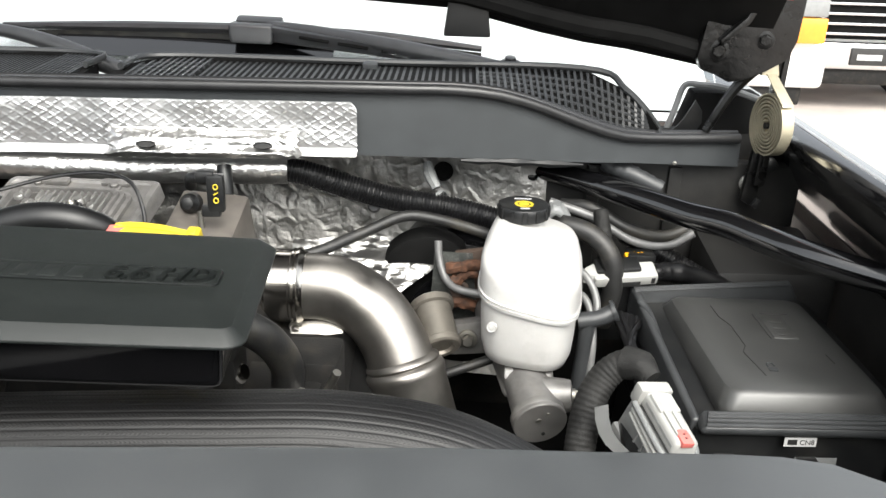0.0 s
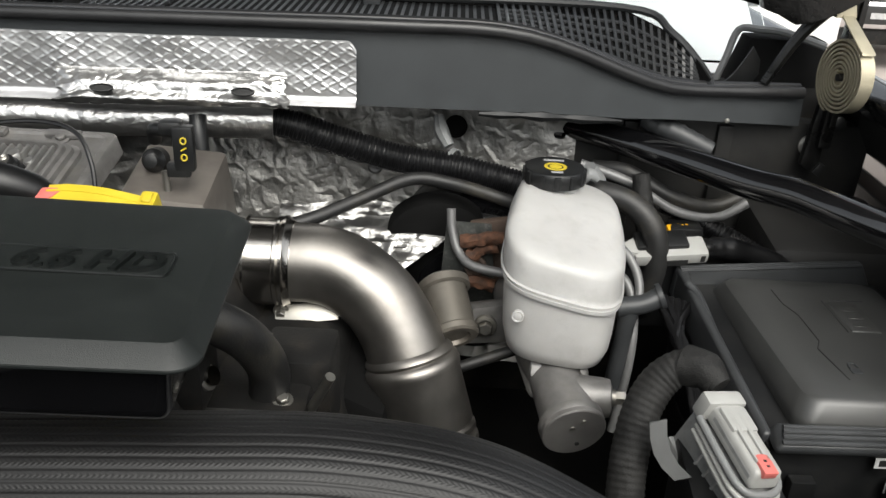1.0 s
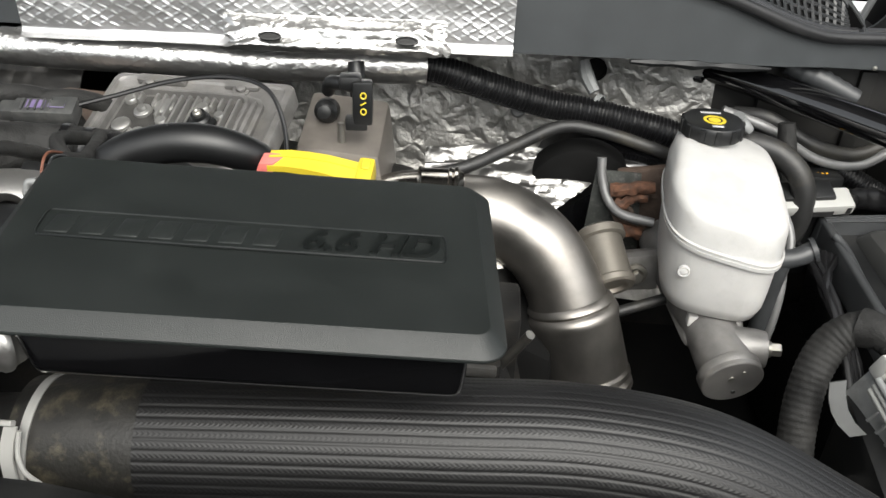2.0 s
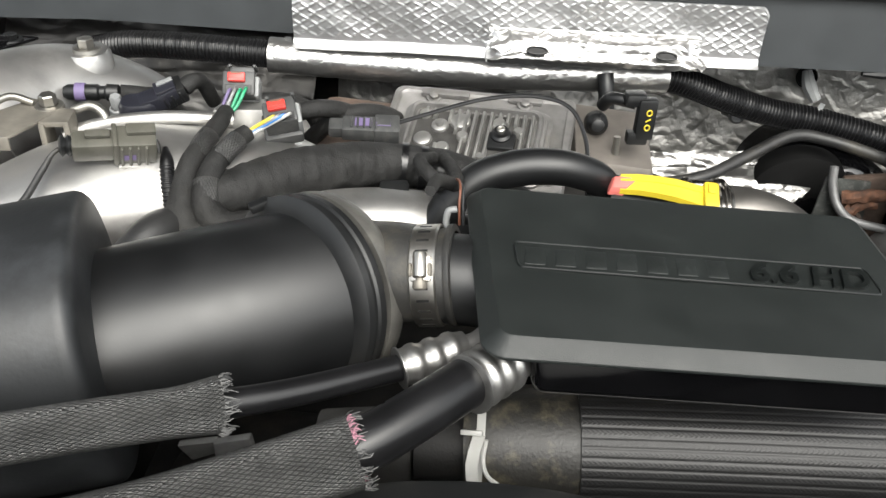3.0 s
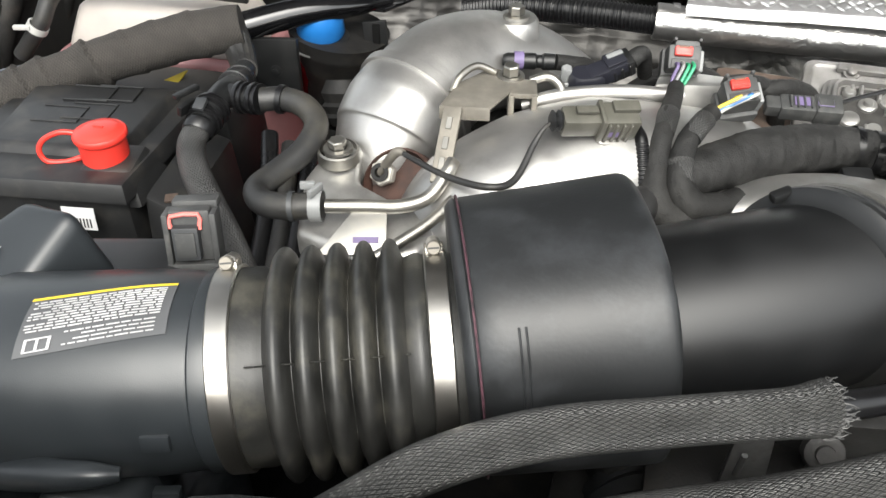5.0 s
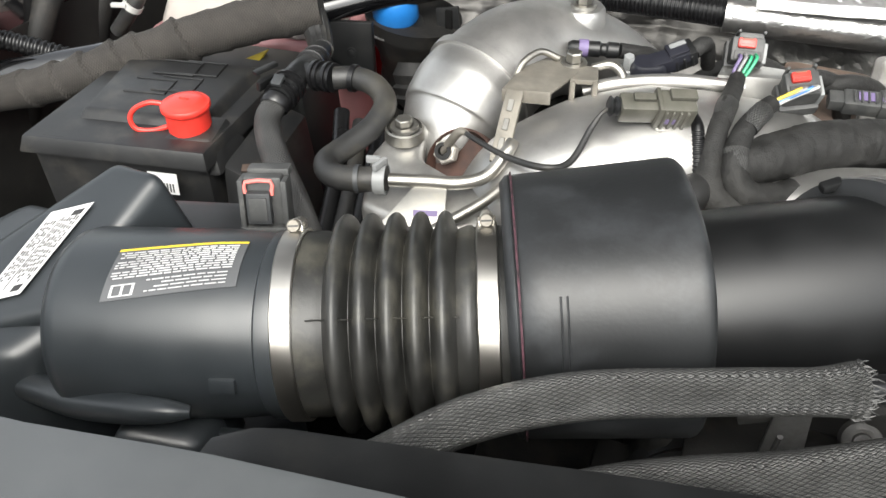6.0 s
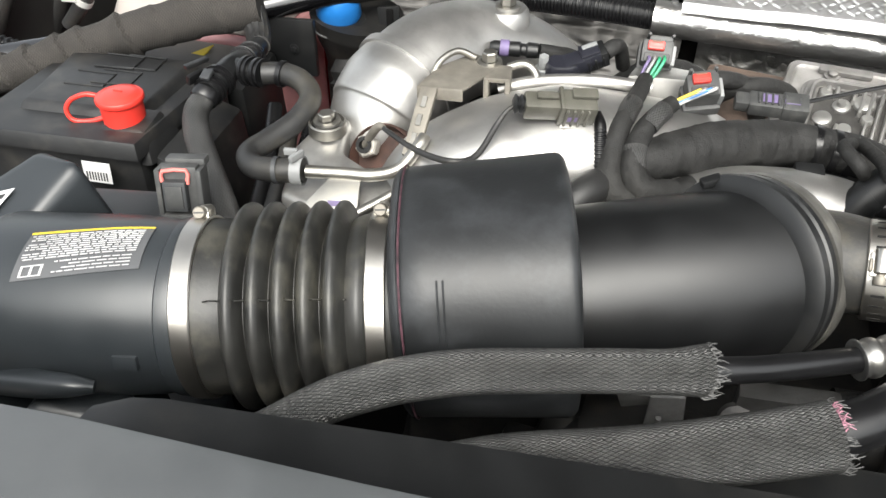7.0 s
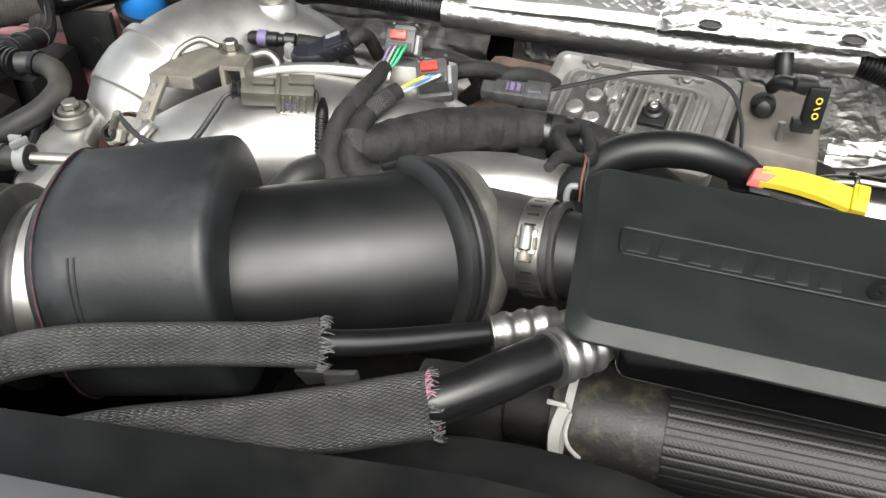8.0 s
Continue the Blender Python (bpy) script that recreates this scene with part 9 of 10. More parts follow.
part("clip_stem", box(pose(0.29, 1.165, 1.12), 0.04, 0.03, 0.067, 0.004), BLACK, wc)
part("lead", tube([(0.292, 1.106, 1.180), (0.335, 1.12, 1.176), (0.40, 1.125, 1.155), (0.43, 1.12, 1.12)], [0.012, 0.014, 0.0125, 0.011], 16, 8, shape=lambda s, a: 1 + 0.08 * math.sin(s * 700)), HOSE, wc)
part("lower_body", box(pose(0.255, 1.12, 1.08), 0.09, 0.05, 0.093, 0.006), BLACK, wc)
brace = thing("strut_brace", (0.35, 1.1, 1.2), "gloss black tubular strut brace across the bay", "brace", "strut braces")
part("brace_tube", tube([(0.115, 1.300, 1.268), (0.18, 1.245, 1.272), (0.26, 1.178, 1.268), (0.33, 1.118, 1.263), (0.375, 1.072, 1.266), (0.41, 1.030, 1.263), (0.45, 0.990, 1.259), (0.52, 0.945, 1.252), (0.60, 0.90, 1.250)], [0.010, 0.0165, 0.018, 0.018, 0.018, 0.018, 0.018, 0.018, 0.018], 24, 10), GLOSS, brace)
part("brace_foot", box(frame_at((0.12, 1.295, 1.258), (0.7, -0.6, 0), (0, 0, 1)), 0.09, 0.04, 0.008, 0.003), GLOSS, brace)
solo("ribbed_boot", join(tube([(0.245, 1.235, 1.292), (0.275, 1.22, 1.284), (0.318, 1.205, 1.268)], [0.012, 0.0135, 0.011], 18, 8, shape=lambda s, a: 1 + 0.08 * math.sin(s * 500)), lathe((0.238, 1.238, 1.295), (0.275, 1.22, 1.284), [(0, 0), (0, 0.011), (0.006, 0.013), (0.012, 0.011)], 18)), MIDGREY, "grey ribbed rubber boot under the cowl", "rubber boot")
solo("rear_hose", tube([(0.18, 1.22, 1.235), (0.22, 1.20, 1.238), (0.27, 1.185, 1.215), (0.32, 1.18, 1.205), (0.36, 1.19, 1.215)], 0.009, 14, 8), DULL, "grey hose loop under the strut brace", "hose", "rear hoses")
solo("rear_hose", tube([(0.16, 1.20, 1.245), (0.22, 1.19, 1.228), (0.28, 1.178, 1.198), (0.33, 1.176, 1.194), (0.365, 1.18, 1.212)], 0.0065, 12, 8), LINE, "pale grey line looping under the strut brace", "hose", "rear hoses")
solo("taped_harness", tube([(0.226, 1.16, 1.25), (0.232, 1.15, 1.215), (0.240, 1.14, 1.17), (0.245, 1.13, 1.12)], [0.010, 0.012, 0.011, 0.010], 14, 6), TAPE, "taped harness leg beside the booster", "wiring loom")
conduit([(0.27, 1.20, 1.20), (0.33, 1.18, 1.175), (0.40, 1.16, 1.14), (0.44, 1.15, 1.10)], 0.013, "black corrugated conduit below the strut brace")
solo("hose_clip", join(tube([(0.145, 1.10, 1.255), (0.155, 1.10, 1.268), (0.165, 1.10, 1.262)], [0.004, 0.008, 0.005], 10, 3), tube([(0.16, 1.14, 1.26), (0.175, 1.15, 1.24), (0.17, 1.16, 1.22)], 0.010, 12, 5)), PALEGREY, "pale grey hose clip beside the cap", "clip")
inner = thing("inner_fender", (0.46, 1.2, 1.0), "grimy dark box section and panel under the cowl", "panel", kind="structure")
part("box_section", block([(0.38, 1.12, 1.0), (0.55, 1.10, 1.0), (0.55, 1.27, 1.0), (0.38, 1.27, 1.0)], [(0.39, 1.13, 1.175), (0.55, 1.11, 1.185), (0.55, 1.27, 1.20), (0.39, 1.27, 1.19)], 0.015), DUSTY, inner)
part("closing_panel", block([(0.12, 1.274, 1.05), (0.54, 1.274, 1.05), (0.54, 1.297, 1.05), (0.12, 1.297, 1.05)], [(0.12, 1.265, 1.300), (0.54, 1.265, 1.290), (0.54, 1.295, 1.290), (0.12, 1.295, 1.300)], 0.006), DUSTY, inner)
for x in (0.22, 0.34):
    part("panel_rib", block([(x, 1.262, 1.12), (x + 0.02, 1.262, 1.12), (x + 0.02, 1.272, 1.12), (x, 1.272, 1.12)], [(x, 1.257, 1.285), (x + 0.02, 1.257, 1.285), (x + 0.02, 1.267, 1.285), (x, 1.267, 1.285)], 0.003), DUSTY, inner)

# ---------------------------------------------------------------- left side: battery, coolant tank, hoses
batt = thing("battery", (-1.18, 0.74, 1.05), "black battery cover with a red terminal cap", "battery")
part("case", block([(-1.275, 0.645, 1.03), (-1.098, 0.670, 1.03), (-1.110, 0.845, 1.03), (-1.295, 0.82, 1.03)], [(-1.278, 0.640, 1.284), (-1.096, 0.666, 1.284), (-1.110, 0.848, 1.274), (-1.298, 0.822, 1.274)], 0.008), BATTERY, batt)
part("cover", block([(-1.286, 0.631, 1.280), (-1.090, 0.657, 1.280), (-1.106, 0.856, 1.270), (-1.306, 0.830, 1.270)], [(-1.281, 0.637, 1.297), (-1.094, 0.662, 1.298), (-1.110, 0.850, 1.290), (-1.300, 0.824, 1.290)], 0.003), BATTERY, batt)
part("cover_step", block([(-1.262, 0.668, 1.272), (-1.100, 0.690, 1.272), (-1.120, 0.835, 1.272), (-1.285, 0.810, 1.272)], [(-1.248, 0.690, 1.304), (-1.120, 0.705, 1.304), (-1.132, 0.825, 1.302), (-1.275, 0.803, 1.302)], 0.005), BATTERY, batt)
part("terminal_hump", block([(-1.155, 0.660, 1.268), (-1.085, 0.670, 1.268), (-1.092, 0.735, 1.268), (-1.162, 0.725, 1.268)], [(-1.145, 0.675, 1.298), (-1.098, 0.682, 1.298), (-1.104, 0.722, 1.302), (-1.150, 0.715, 1.302)], 0.005), BATTERY, batt)
for x, y in ((-1.25, 0.645), (-1.12, 0.662)):
    part("slot", box(frame_at((x, y, 1.2945), (1, 0.13, 0), (0, -0.5, 0.85)), 0.022, 0.004, 0.002, 0), INK, batt)
for u, v in ((0.3, 0.3), (0.55, 0.4), (0.35, 0.7), (0.6, 0.75)):
    x, y = -1.262 + 0.10 * u, 0.70 + 0.11 * v
    part("moulded_mark", tube([(x, y, 1.3036), (x + 0.045, y + 0.006, 1.3036), (x + 0.040, y + 0.035, 1.3030), (x - 0.005, y + 0.030, 1.3030)], 0.0011, 6, 1), BATTERY, batt)
sticker = part("barcode_label", box(frame_at((-1.136, 0.6485, 1.2650), (1, 0.13, 0), (0.12, -1, 0.12)), 0.030, 0.022, 0.0006, 0), PAPER, batt, "white barcode label")
for k in range(8):
    part("code_bar", box(frame_at((-1.147 + 0.0030 * k, 0.6460 + 0.0004 * k, 1.2610), (1, 0.13, 0), (0.12, -1, 0.12)), 0.0014, 0.009, 0.0005, 0), INK, sticker)
capr = part("red_cap", lathe((-1.132, 0.700, 1.290), (-1.132, 0.700, 1.4), [(0, 0.0205), (0.027, 0.0210), (0.0285, 0.0228), (0.0300, 0.0236), (0.0330, 0.0236), (0.0345, 0.0226), (0.0352, 0.0195), (0.0362, 0.0185), (0.0375, 0.013), (0.0385, 0.006), (0.0390, 0)], 40), RED, batt, "red terminal cap with a ring strap")
part("strap_ring", tube([(-1.152, 0.695, 1.322), (-1.165, 0.690, 1.324), (-1.179, 0.684, 1.318), (-1.184, 0.680, 1.308), (-1.179, 0.680, 1.298), (-1.165, 0.686, 1.296), (-1.152, 0.692, 1.299)], 0.0025, 10, 6), RED, capr)
part("cap_mark", box(pose(-1.132, 0.700, 1.3280), 0.010, 0.002, 0.002, 0.0005), RED, capr)
part("side_wall", block([(-1.09, 0.665, 1.15), (-1.04, 0.66, 1.15), (-1.05, 0.80, 1.15), (-1.10, 0.80, 1.15)], [(-1.09, 0.68, 1.275), (-1.055, 0.68, 1.262), (-1.062, 0.80, 1.27), (-1.10, 0.80, 1.28)], 0.006), BATTERY, batt)
part("dry_leaf", box(frame_at((-1.068, 0.690, 1.2690), (1, 0.3, 0.1), (0, -0.3, 1)), 0.012, 0.009, 0.003, 0.001), RUST, batt, "bit of brown debris")
part("warning_triangle", block([(-1.207, 0.905, 1.258), (-1.183, 0.905, 1.258), (-1.180, 0.930, 1.266)], [(-1.207, 0.904, 1.2595), (-1.183, 0.904, 1.2595), (-1.180, 0.929, 1.2675)], 0), YELLOW, batt, "yellow warning triangle")
part("rear_tray", block([(-1.28, 0.85, 1.05), (-1.09, 0.86, 1.05), (-1.09, 0.95, 1.05), (-1.28, 0.94, 1.05)], [(-1.28, 0.85, 1.255), (-1.10, 0.86, 1.255), (-1.10, 0.945, 1.265), (-1.28, 0.94, 1.265)], 0.008), BLACK, batt)
solo("battery_tray", block([(-1.40, 0.60, 0.86), (-1.02, 0.60, 0.86), (-1.02, 1.0, 0.86), (-1.40, 1.0, 0.86)], [(-1.38, 0.62, 1.035), (-1.04, 0.62, 1.035), (-1.04, 0.98, 1.035), (-1.38, 0.98, 1.035)], 0.01), PIT, "black steel tray under the battery", "tray")
sens = thing("mass_air_plug", (-0.975, 0.56, 1.30), "dark grey wiring plug with a red lock standing by the bellows", "connector")
fs = frame_at((-0.974, 0.575, 1.318), (0.95, 0.30, 0.0), (-0.10, 0.20, 0.95)) @ Matrix.Scale(0.86, 4)
part("plug_body", box(fs @ pose(0, 0.002, -0.006), 0.034, 0.024, 0.046, 0.003), PLUGGREY, sens)
part("plug_lower", box(fs @ pose(0, -0.001, -0.024), 0.046, 0.030, 0.018, 0.003), PLUGGREY, sens)
part("plug_upper", box(fs @ pose(0.003, 0.010, 0.036), 0.038, 0.016, 0.008, 0.002), PLUGGREY, sens)
for x in (-0.019, 0.020):
    part("side_rail", box(fs @ pose(x, -0.004, -0.008), 0.005, 0.022, 0.046, 0.0012), PLUGGREY, sens)
part("front_lug", box(fs @ pose(-0.003, -0.014, -0.002), 0.022, 0.010, 0.030, 0.002), MIDGREY, sens)
part("lug_face", box(fs @ pose(-0.003, -0.0195, 0.002), 0.016, 0.002, 0.022, 0.0008), PLUGGREY, sens)
part("red_lock", tube([fs @ Vector(p) for p in ((-0.015, -0.013, 0.026), (-0.0145, -0.012, 0.036), (0.008, -0.011, 0.037), (0.0085, -0.012, 0.028), (0.0085, -0.013, 0.024))], 0.0017, 8, 2), CORAL, sens, "red lock bar")
for x in (-0.016, -0.004, 0.008):
    part("foot_prong", box(fs @ pose(x, -0.010, -0.044), 0.007, 0.012, 0.022, 0.0015), BLACK, sens)
part("foot_block", box(fs @ pose(0.017, -0.008, -0.040), 0.013, 0.014, 0.018, 0.0015), PLUGGREY, sens)
part("foot_base", box(fs @ pose(0.0, 0.004, -0.056), 0.040, 0.020, 0.034, 0.003), BLACK, sens)
solo("loom_end_bracket", join(box(frame_at((-1.02, 0.545, 1.27), (1, 0.25, 0), (0, 0, 1)), 0.09, 0.08, 0.045, 0.01), box(pose(-0.965, 0.575, 1.24), 0.05, 0.05, 0.05, 0.008)), BLACK, "black moulded ledge beside the air box", "bracket")

def fold(s, a):
    """Loose cloth: tucked folds along the near half, fine gathers, soft dents."""
    r = 1 + 0.08 * noise.noise(Vector((s * 28, 0.6 * math.cos(a), 0.6 * math.sin(a)))) + 0.025 * noise.noise(Vector((s * 90, 2 * math.cos(a), 2 * math.sin(a))))
    lean = s + 0.006 * math.cos(a + 0.6)
    for at, size in ((0.105, 0.14), (0.150, 0.18), (0.188, 0.24), (0.226, 0.20), (0.252, 0.18), (0.300, 0.26), (0.340, 0.08), (0.372, 0.07), (0.410, 0.08)):
        d = lean - at
        if -0.030 < d < 0.0:
            r += size * (1 + d / 0.030) ** 2
        elif 0 <= d < 0.003:
            r += size * (1 - d / 0.003)
    if s < 0.298:
        r += 0.011 * math.sin(s * 1050 + 2 * math.cos(a)) - 0.04
    return r


wrapm = thing("wrapped_hose", (-1.22, 0.85, 1.27), "thick hose wrapped in grey brown fabric tape", "hose")
part("fabric_wrap", tube([(-1.50, 0.755, 1.232), (-1.42, 0.768, 1.254), (-1.340, 0.785, 1.277), (-1.268, 0.822, 1.300), (-1.190, 0.862, 1.322), (-1.115, 0.894, 1.336), (-1.088, 0.905, 1.340)], [0.0205, 0.0210, 0.0215, 0.0222, 0.0235, 0.0240, 0.0215], 44, 34, shape=fold), CLOTH, wrapm, "creased fabric wrap")
part("hose_tail", tube([(-1.100, 0.903, 1.332), (-1.089, 0.892, 1.318), (-1.078, 0.876, 1.312), (-1.066, 0.856, 1.316)], [0.016, 0.0150, 0.0135, 0.012], 30, 14, shape=lambda s, a: 1 + 0.05 * math.cos(14 * a)), DULL, wrapm)
tee = thing("quick_connect_tee", (-1.04, 0.74, 1.31), "black plastic quick-connect tee with clips", "hose fitting")
part("elbow", tube([(-1.069, 0.862, 1.314), (-1.062, 0.840, 1.320), (-1.051, 0.812, 1.326), (-1.043, 0.768, 1.337), (-1.041, 0.738, 1.336), (-1.040, 0.716, 1.334)], [0.0110, 0.0115, 0.0115, 0.0125, 0.0125, 0.0125], 20, 8), BLACK, tee)
part("side_arm", tube([(-1.044, 0.768, 1.337), (-1.025, 0.765, 1.338), (-1.003, 0.762, 1.340)], [0.0105, 0.0110, 0.0115], 18, 4), BLACK, tee)
for p, q, r in (((-1.0415, 0.744, 1.3365), (-1.040, 0.716, 1.334), 0.0165), ((-1.0405, 0.728, 1.3355), (-1.040, 0.716, 1.334), 0.0160), ((-1.049, 0.800, 1.329), (-1.043, 0.768, 1.337), 0.0155), ((-1.055, 0.823, 1.3240), (-1.051, 0.812, 1.326), 0.0150), ((-1.026, 0.765, 1.338), (-1.003, 0.762, 1.340), 0.0150), ((-1.012, 0.763, 1.3393), (-1.003, 0.762, 1.340), 0.0146)):
    part("lock_ring", lathe(p, q, [(0, r * 0.72), (0, r * 0.96), (0.001, r), (0.004, r), (0.0045, r * 0.86), (0.0065, r * 0.86), (0.007, r * 0.96), (0.009, r * 0.96), (0.009, r * 0.7)], 24), HOSE, tee)
part("release_wing", box(frame_at((-1.060, 0.742, 1.337), (0.2, 1, 0), (-0.6, 0, 0.8)), 0.024, 0.014, 0.005, 0.0015), BLACK, tee)
part("lock_clip", join(box(frame_at((-1.052, 0.722, 1.346), (0.2, 1, 0), (-1, 0, 0.2)), 0.020, 0.010, 0.005, 0.0015), box(frame_at((-1.060, 0.735, 1.352), (0.4, 1, 0), (0, 0, 1)), 0.026, 0.006, 0.004, 0.001)), BLACK, tee)
part("release_tab", box(frame_at((-1.040, 0.722, 1.350), (1, 0, 0), (0, -0.4, 0.9)), 0.010, 0.012, 0.004, 0.001), MIDGREY, tee)
bh = thing("braided_hose", (-0.98, 0.64, 1.28), "black braided hose running down behind the bellows", "hose")
part("braided_sleeve", tube([(-1.040, 0.714, 1.334), (-1.040, 0.695, 1.326), (-1.026, 0.672, 1.317), (-1.003, 0.648, 1.305), (-0.979, 0.626, 1.292), (-0.955, 0.606, 1.262)], [0.0112, 0.0120, 0.0125, 0.0125, 0.0120, 0.0115], 28, 12), LOOM, bh)
part("end_ferrule", lathe((-1.040, 0.716, 1.335), (-1.040, 0.695, 1.326), [(0, 0.0105), (0, 0.0132), (0.008, 0.0136), (0.010, 0.0124)], 24), HOSE, bh)
ess = thing("coolant_hose", (-0.95, 0.70, 1.31), "dull rubber hose bent like an S", "hose")
part("hose_tube", tube([(-1.004, 0.762, 1.340), (-0.984, 0.768, 1.340), (-0.961, 0.762, 1.338), (-0.945, 0.745, 1.331), (-0.947, 0.717, 1.322), (-0.960, 0.687, 1.316), (-0.967, 0.664, 1.314), (-0.955, 0.649, 1.313), (-0.930, 0.645, 1.316), (-0.904, 0.650, 1.319)], 0.0108, 24, 10), DULL, ess)
part("hose_band", lathe((-0.988, 0.767, 1.340), (-0.975, 0.767, 1.3395), [(0, 0.0110), (0, 0.0130), (0.005, 0.0130), (0.005, 0.0110)], 24), HOSE, ess)
part("end_mark", lathe((-0.930, 0.6445, 1.3165), (-0.905, 0.650, 1.318), [(0, 0.0115), (0, 0.0122), (0.004, 0.0122), (0.004, 0.0115)], 24), MIDGREY, ess)
hc = thing("spring_clip", (-0.906, 0.65, 1.30), "white coated spring clip on the hose end", "hose clamp")
part("clip_band", lathe((-0.914, 0.6485, 1.3175), (-0.89, 0.653, 1.318), [(0, 0.0117), (0, 0.0130), (0.010, 0.0130), (0.010, 0.0117)], 24), PALEGREY, hc)
part("clip_ears", join(box(frame_at((-0.908, 0.647, 1.331), (0.3, 1, 0), (0, 0, 1)), 0.016, 0.004, 0.006, 0.001), box(frame_at((-0.916, 0.652, 1.331), (0.9, 0.2, 0), (0, 0, 1)), 0.012, 0.004, 0.006, 0.001)), PALEGREY, hc)
for k in range(5):
    solo("dark_hose", tube([(-1.02 + 0.02 * k, 0.80, 1.28 - 0.01 * k), (-1.0 + 0.018 * k, 0.74, 1.25), (-0.985 + 0.016 * k, 0.67, 1.22), (-0.97 + 0.016 * k, 0.60, 1.20), (-0.96 + 0.016 * k, 0.56, 1.12)], 0.0085, 12, 6), DULL if k % 2 else HOSE, "dark hose running down behind the bellows", "hose", "rear hoses")
cool_t = thing("coolant_tank", (-1.23, 1.0, 1.08), "translucent coolant tank, pinkish below and pale above", "reservoir")
part("tank_lower", block([(-1.37, 0.945, 1.06), (-1.115, 0.965, 1.06), (-1.115, 1.10, 1.06), (-1.37, 1.10, 1.06)], [(-1.37, 0.945, 1.262), (-1.115, 0.965, 1.262), (-1.115, 1.10, 1.262), (-1.37, 1.10, 1.262)], 0.015, 3), PINK, cool_t, "pinkish coolant-filled half")
part("tank_upper", block([(-1.36, 0.955, 1.258), (-1.125, 0.972, 1.258), (-1.125, 1.09, 1.258), (-1.36, 1.09, 1.258)], [(-1.34, 0.975, 1.315), (-1.15, 0.985, 1.315), (-1.15, 1.07, 1.315), (-1.34, 1.07, 1.315)], 0.015, 3), material("cloudy tank plastic", (0.36, 0.33, 0.305), 0.4, vary=0.06, sss=0.15), cool_t, "cloudy pale upper half")
part("tank_foot", block([(-1.35, 0.96, 0.86), (-1.13, 0.97, 0.86), (-1.13, 1.08, 0.86), (-1.35, 1.08, 0.86)], [(-1.35, 0.96, 1.07), (-1.13, 0.97, 1.07), (-1.13, 1.08, 1.07), (-1.35, 1.08, 1.07)], 0.01), PIT, cool_t)
solo("vent_hose", tube([(-1.40, 0.93, 1.26), (-1.365, 0.935, 1.30), (-1.345, 0.955, 1.335), (-1.28, 0.965, 1.350), (-1.20, 0.975, 1.345), (-1.12, 0.985, 1.34)], 0.010, 16, 8), DULL, "grey vent hose over the coolant tank", "hose")
solo("spring_clip", join(lathe((-1.372, 0.934, 1.293), (-1.36, 0.938, 1.31), [(0, 0.0105), (0, 0.0125), (0.008, 0.0125), (0.008, 0.0105)], 20), box(frame_at((-1.38, 0.922, 1.298), (1, 0.2, 0), (0, 0, 1)), 0.02, 0.006, 0.005, 0.001)), WHITE, "white spring clip on the vent hose", "hose clamp")
bl = thing("strut_brace", (-1.1, 1.0, 1.25), "gloss black tubular strut brace across the bay", "brace", "strut braces")
part("brace_tube", tube([(-0.984, 1.09, 1.307), (-1.010, 1.055, 1.312), (-1.039, 1.025, 1.316), (-1.08, 0.995, 1.316), (-1.16, 0.935, 1.305), (-1.28, 0.87, 1.285), (-1.50, 0.78, 1.25)], [0.0060, 0.0115, 0.0150, 0.0165, 0.0165, 0.0165, 0.0165], 22, 10), GLOSS, bl)
part("brace_foot", block([(-1.028, 1.052, 1.306), (-0.985, 1.065, 1.300), (-0.960, 1.120, 1.298), (-1.005, 1.105, 1.304)], [(-1.028, 1.052, 1.310), (-0.985, 1.065, 1.304), (-0.960, 1.120, 1.302), (-1.005, 1.105, 1.308)], 0.0012), GLOSS, bl)
part("foot_bolt", bolt((-0.982, 1.098, 1.304), (0, 0, 1), 0.008, 0.008), BLACK, bl)
solo("sensor_bracket", join(block([(-1.125, 0.955, 1.225), (-1.060, 0.968, 1.225), (-1.060, 0.976, 1.225), (-1.125, 0.963, 1.225)], [(-1.125, 0.955, 1.300), (-1.060, 0.968, 1.300), (-1.060, 0.976, 1.300), (-1.125, 0.963, 1.300)], 0.002), bolt((-1.085, 0.9615, 1.262), (0, -1, 0.1), 0.004, 0.003)), BLACK, "black steel bracket plate below the brace", "bracket")
wash = thing("washer_filler", (-1.03, 1.02, 1.15), "black filler neck with a bright blue cap", "reservoir")
part("filler_body", tube([(-1.040, 1.052, 1.280), (-1.043, 1.052, 1.262), (-1.050, 1.052, 1.232), (-1.062, 1.052, 1.205), (-1.070, 1.052, 1.175), (-1.072, 1.055, 1.05)], [0.062, 0.058, 0.044, 0.026, 0.018, 0.017], 36, 6), DARK, wash, "black flared filler funnel")
part("funnel_lug", block([(-1.003, 1.040, 1.252), (-0.976, 1.044, 1.256), (-0.976, 1.048, 1.256), (-1.003, 1.044, 1.252)], [(-1.006, 1.040, 1.296), (-0.978, 1.044, 1.300), (-0.978, 1.048, 1.300), (-1.006, 1.044, 1.296)], 0.001), BLACK, wash)
part("lug_slot", box(frame_at((-0.989, 1.0405, 1.262), (1, 0.15, 0), (0, 0, 1)), 0.009, 0.003, 0.034, 0.001, 1), HOLE, wash)
part("cap_body", lathe((-1.054, 1.030, 1.279), (-1.056, 1.024, 1.352), [(0, 0.026), (0.004, 0.0285), (0.022, 0.0285), (0.030, 0.026), (0.034, 0.020), (0.036, 0)], 36), BLUE, wash, "bright blue cap")
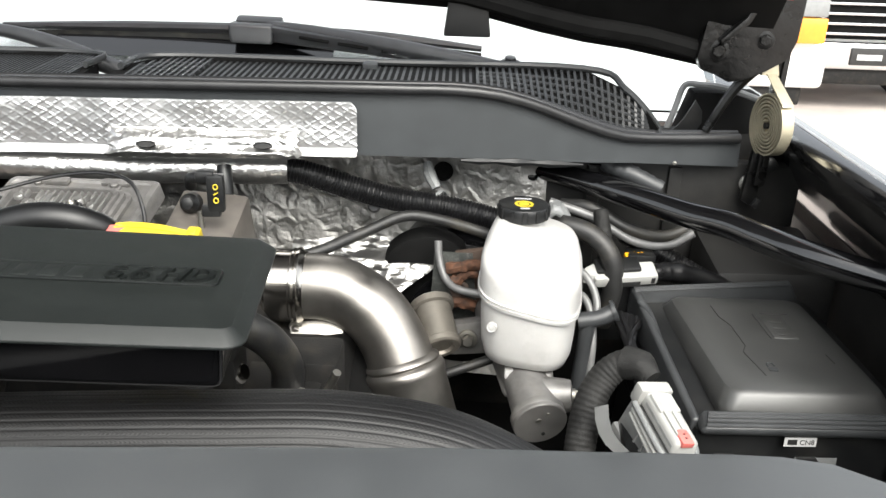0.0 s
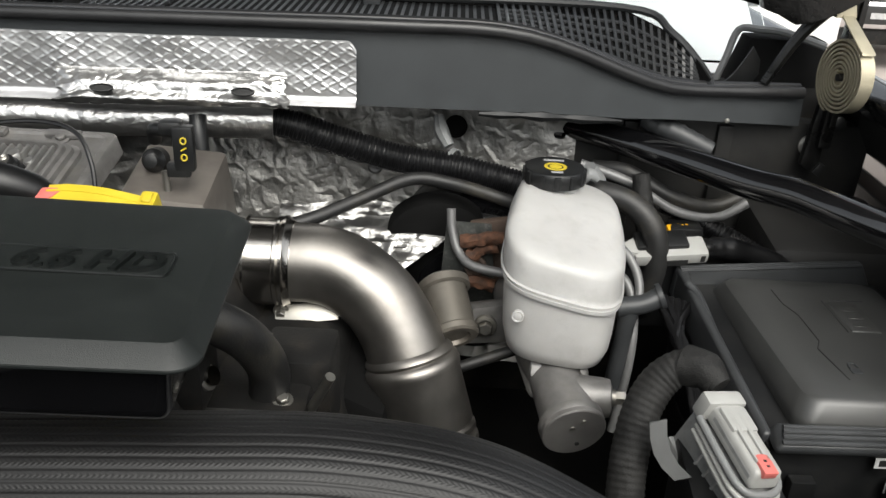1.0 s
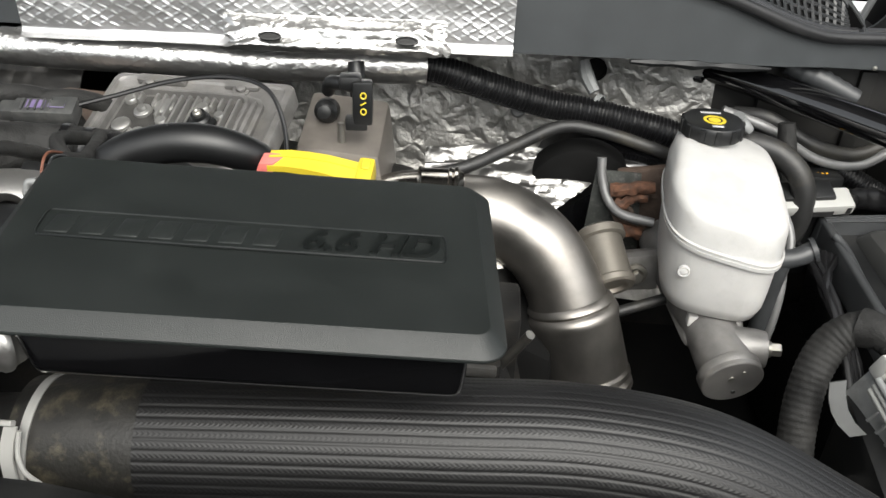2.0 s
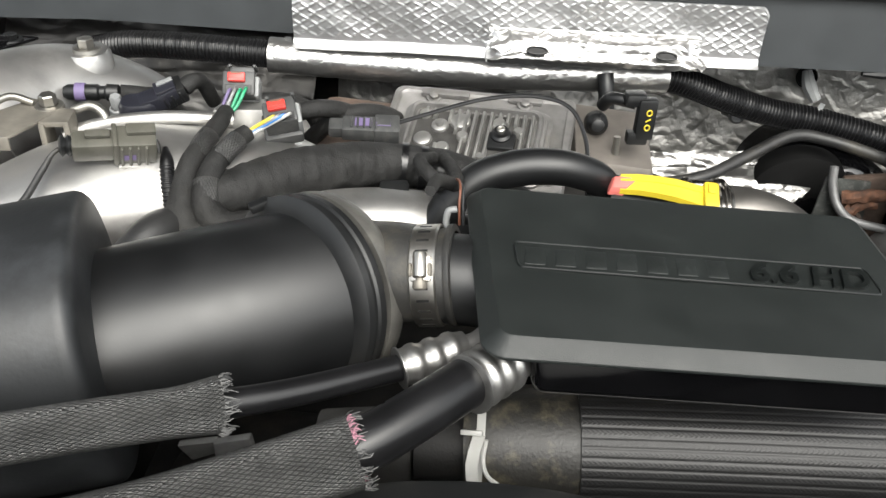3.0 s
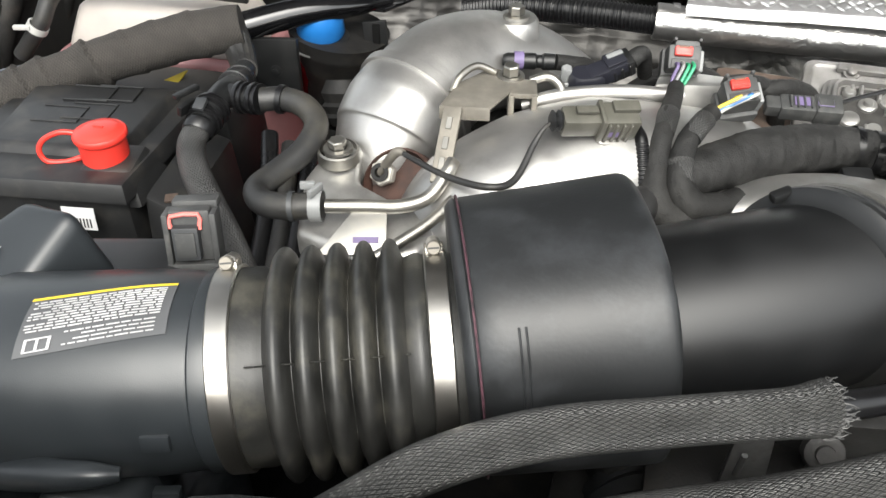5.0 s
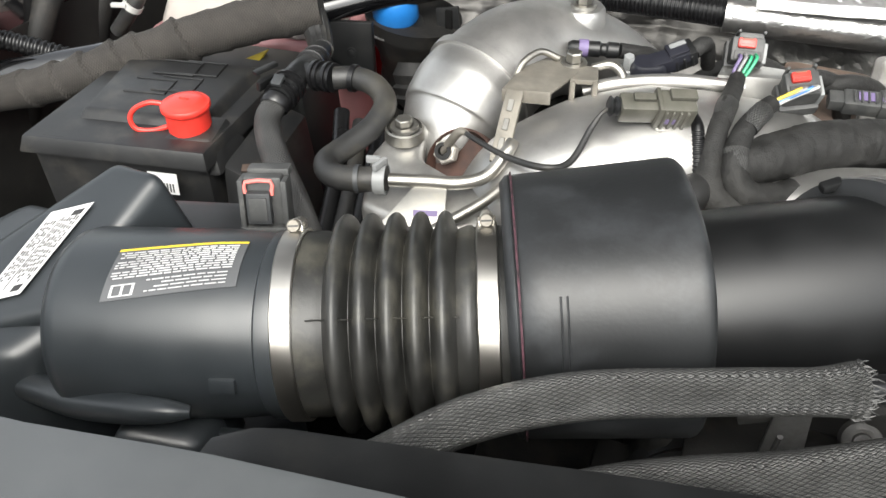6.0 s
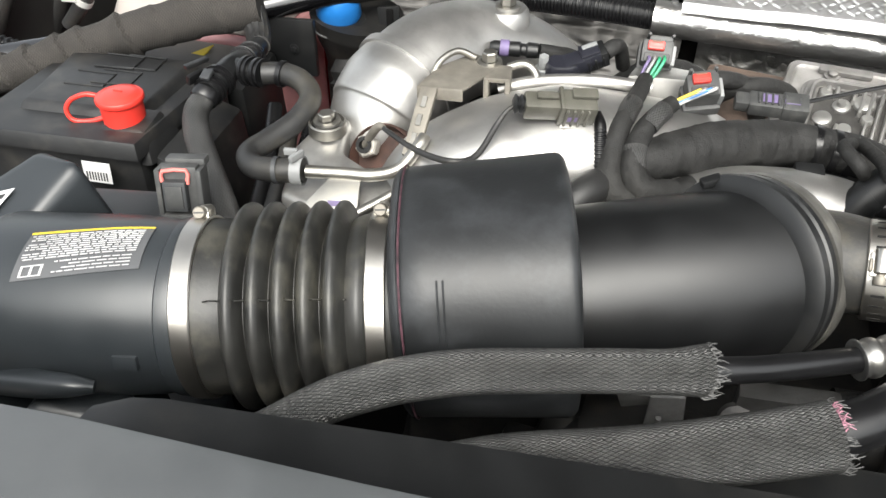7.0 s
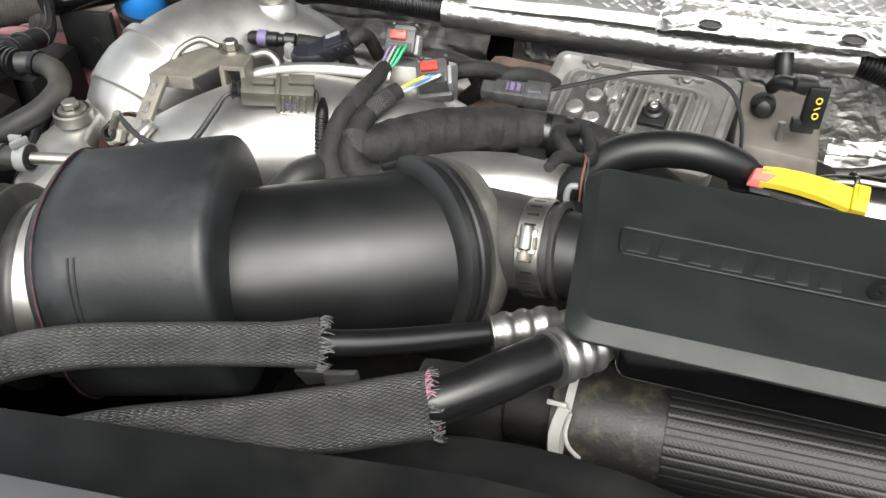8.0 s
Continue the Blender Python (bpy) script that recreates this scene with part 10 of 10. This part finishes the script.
part("cap_collar", lathe((-1.054, 1.030, 1.270), (-1.056, 1.024, 1.352), [(0, 0.020), (0.0, 0.0335), (0.007, 0.0335), (0.009, 0.028), (0.009, 0.02)], 36), BLACK, wash)
part("collar_ring", lathe((-1.054, 1.030, 1.268), (-1.056, 1.024, 1.352), [(0, 0.030), (0, 0.0345), (0.0025, 0.0345), (0.0025, 0.030)], 36), LINE, wash, "pale ring under the cap")
part("filler_foot", box(pose(-1.03, 1.05, 0.86), 0.1, 0.08, 0.20, 0.01), PIT, wash)
solo("bellows_boot", lathe((-0.985, 0.905, 1.235), (-0.992, 0.935, 1.30), [(0, 0.012), (0.01, 0.022), (0.014, 0.018), (0.022, 0.024), (0.026, 0.020), (0.036, 0.024), (0.05, 0.018)], 24, lathe((-0.985, 0.905, 0.9), (-0.985, 0.905, 1.3), [(0, 0.03), (0.34, 0.02)], 12)), DARK, "dark rubber boot behind the heat shield", "rubber boot")
solo("inner_body_panel", block([(-1.16, 1.13, 1.0), (-0.90, 1.14, 1.0), (-0.90, 1.16, 1.0), (-1.16, 1.15, 1.0)], [(-1.16, 1.13, 1.21), (-0.90, 1.14, 1.21), (-0.90, 1.16, 1.21), (-1.16, 1.15, 1.21)], 0.004), HOODRED, "deep red painted inner body panel", "panel")
solo("inner_fender_brace", join(*[tube([(-1.52, 0.70 + 0.13 * k, 1.12), (-1.49, 0.74 + 0.13 * k, 1.24), (-1.47, 0.80 + 0.13 * k, 1.33)], 0.018, 12, 5) for k in range(4)]), DARK, "ribbed dark inner fender bracing", "panel")
solo("red_cable", tube([(-1.46, 0.86, 1.20), (-1.40, 0.87, 1.255), (-1.345, 0.87, 1.262), (-1.30, 0.86, 1.25)], 0.009, 14, 6), RED, "red battery cable beside the battery", "cable")
solo("black_cable", corrugated([(-1.52, 0.80, 1.30), (-1.45, 0.82, 1.285), (-1.38, 0.84, 1.262), (-1.32, 0.85, 1.24)], 0.011, 0.008, 0.10), HOSE, "black corrugated cable beside the battery", "cable")
solo("lower_pump", join(lathe((-0.63, 0.58, 1.14), (-0.45, 0.58, 1.14), [(0, 0), (0, 0.05), (0.01, 0.055), (0.11, 0.055), (0.12, 0.05), (0.12, 0)], 32), box(pose(-0.64, 0.57, 0.9), 0.12, 0.08, 0.22, 0.01)), DARK, "grimy dark accessory pump below the duct", "pump")
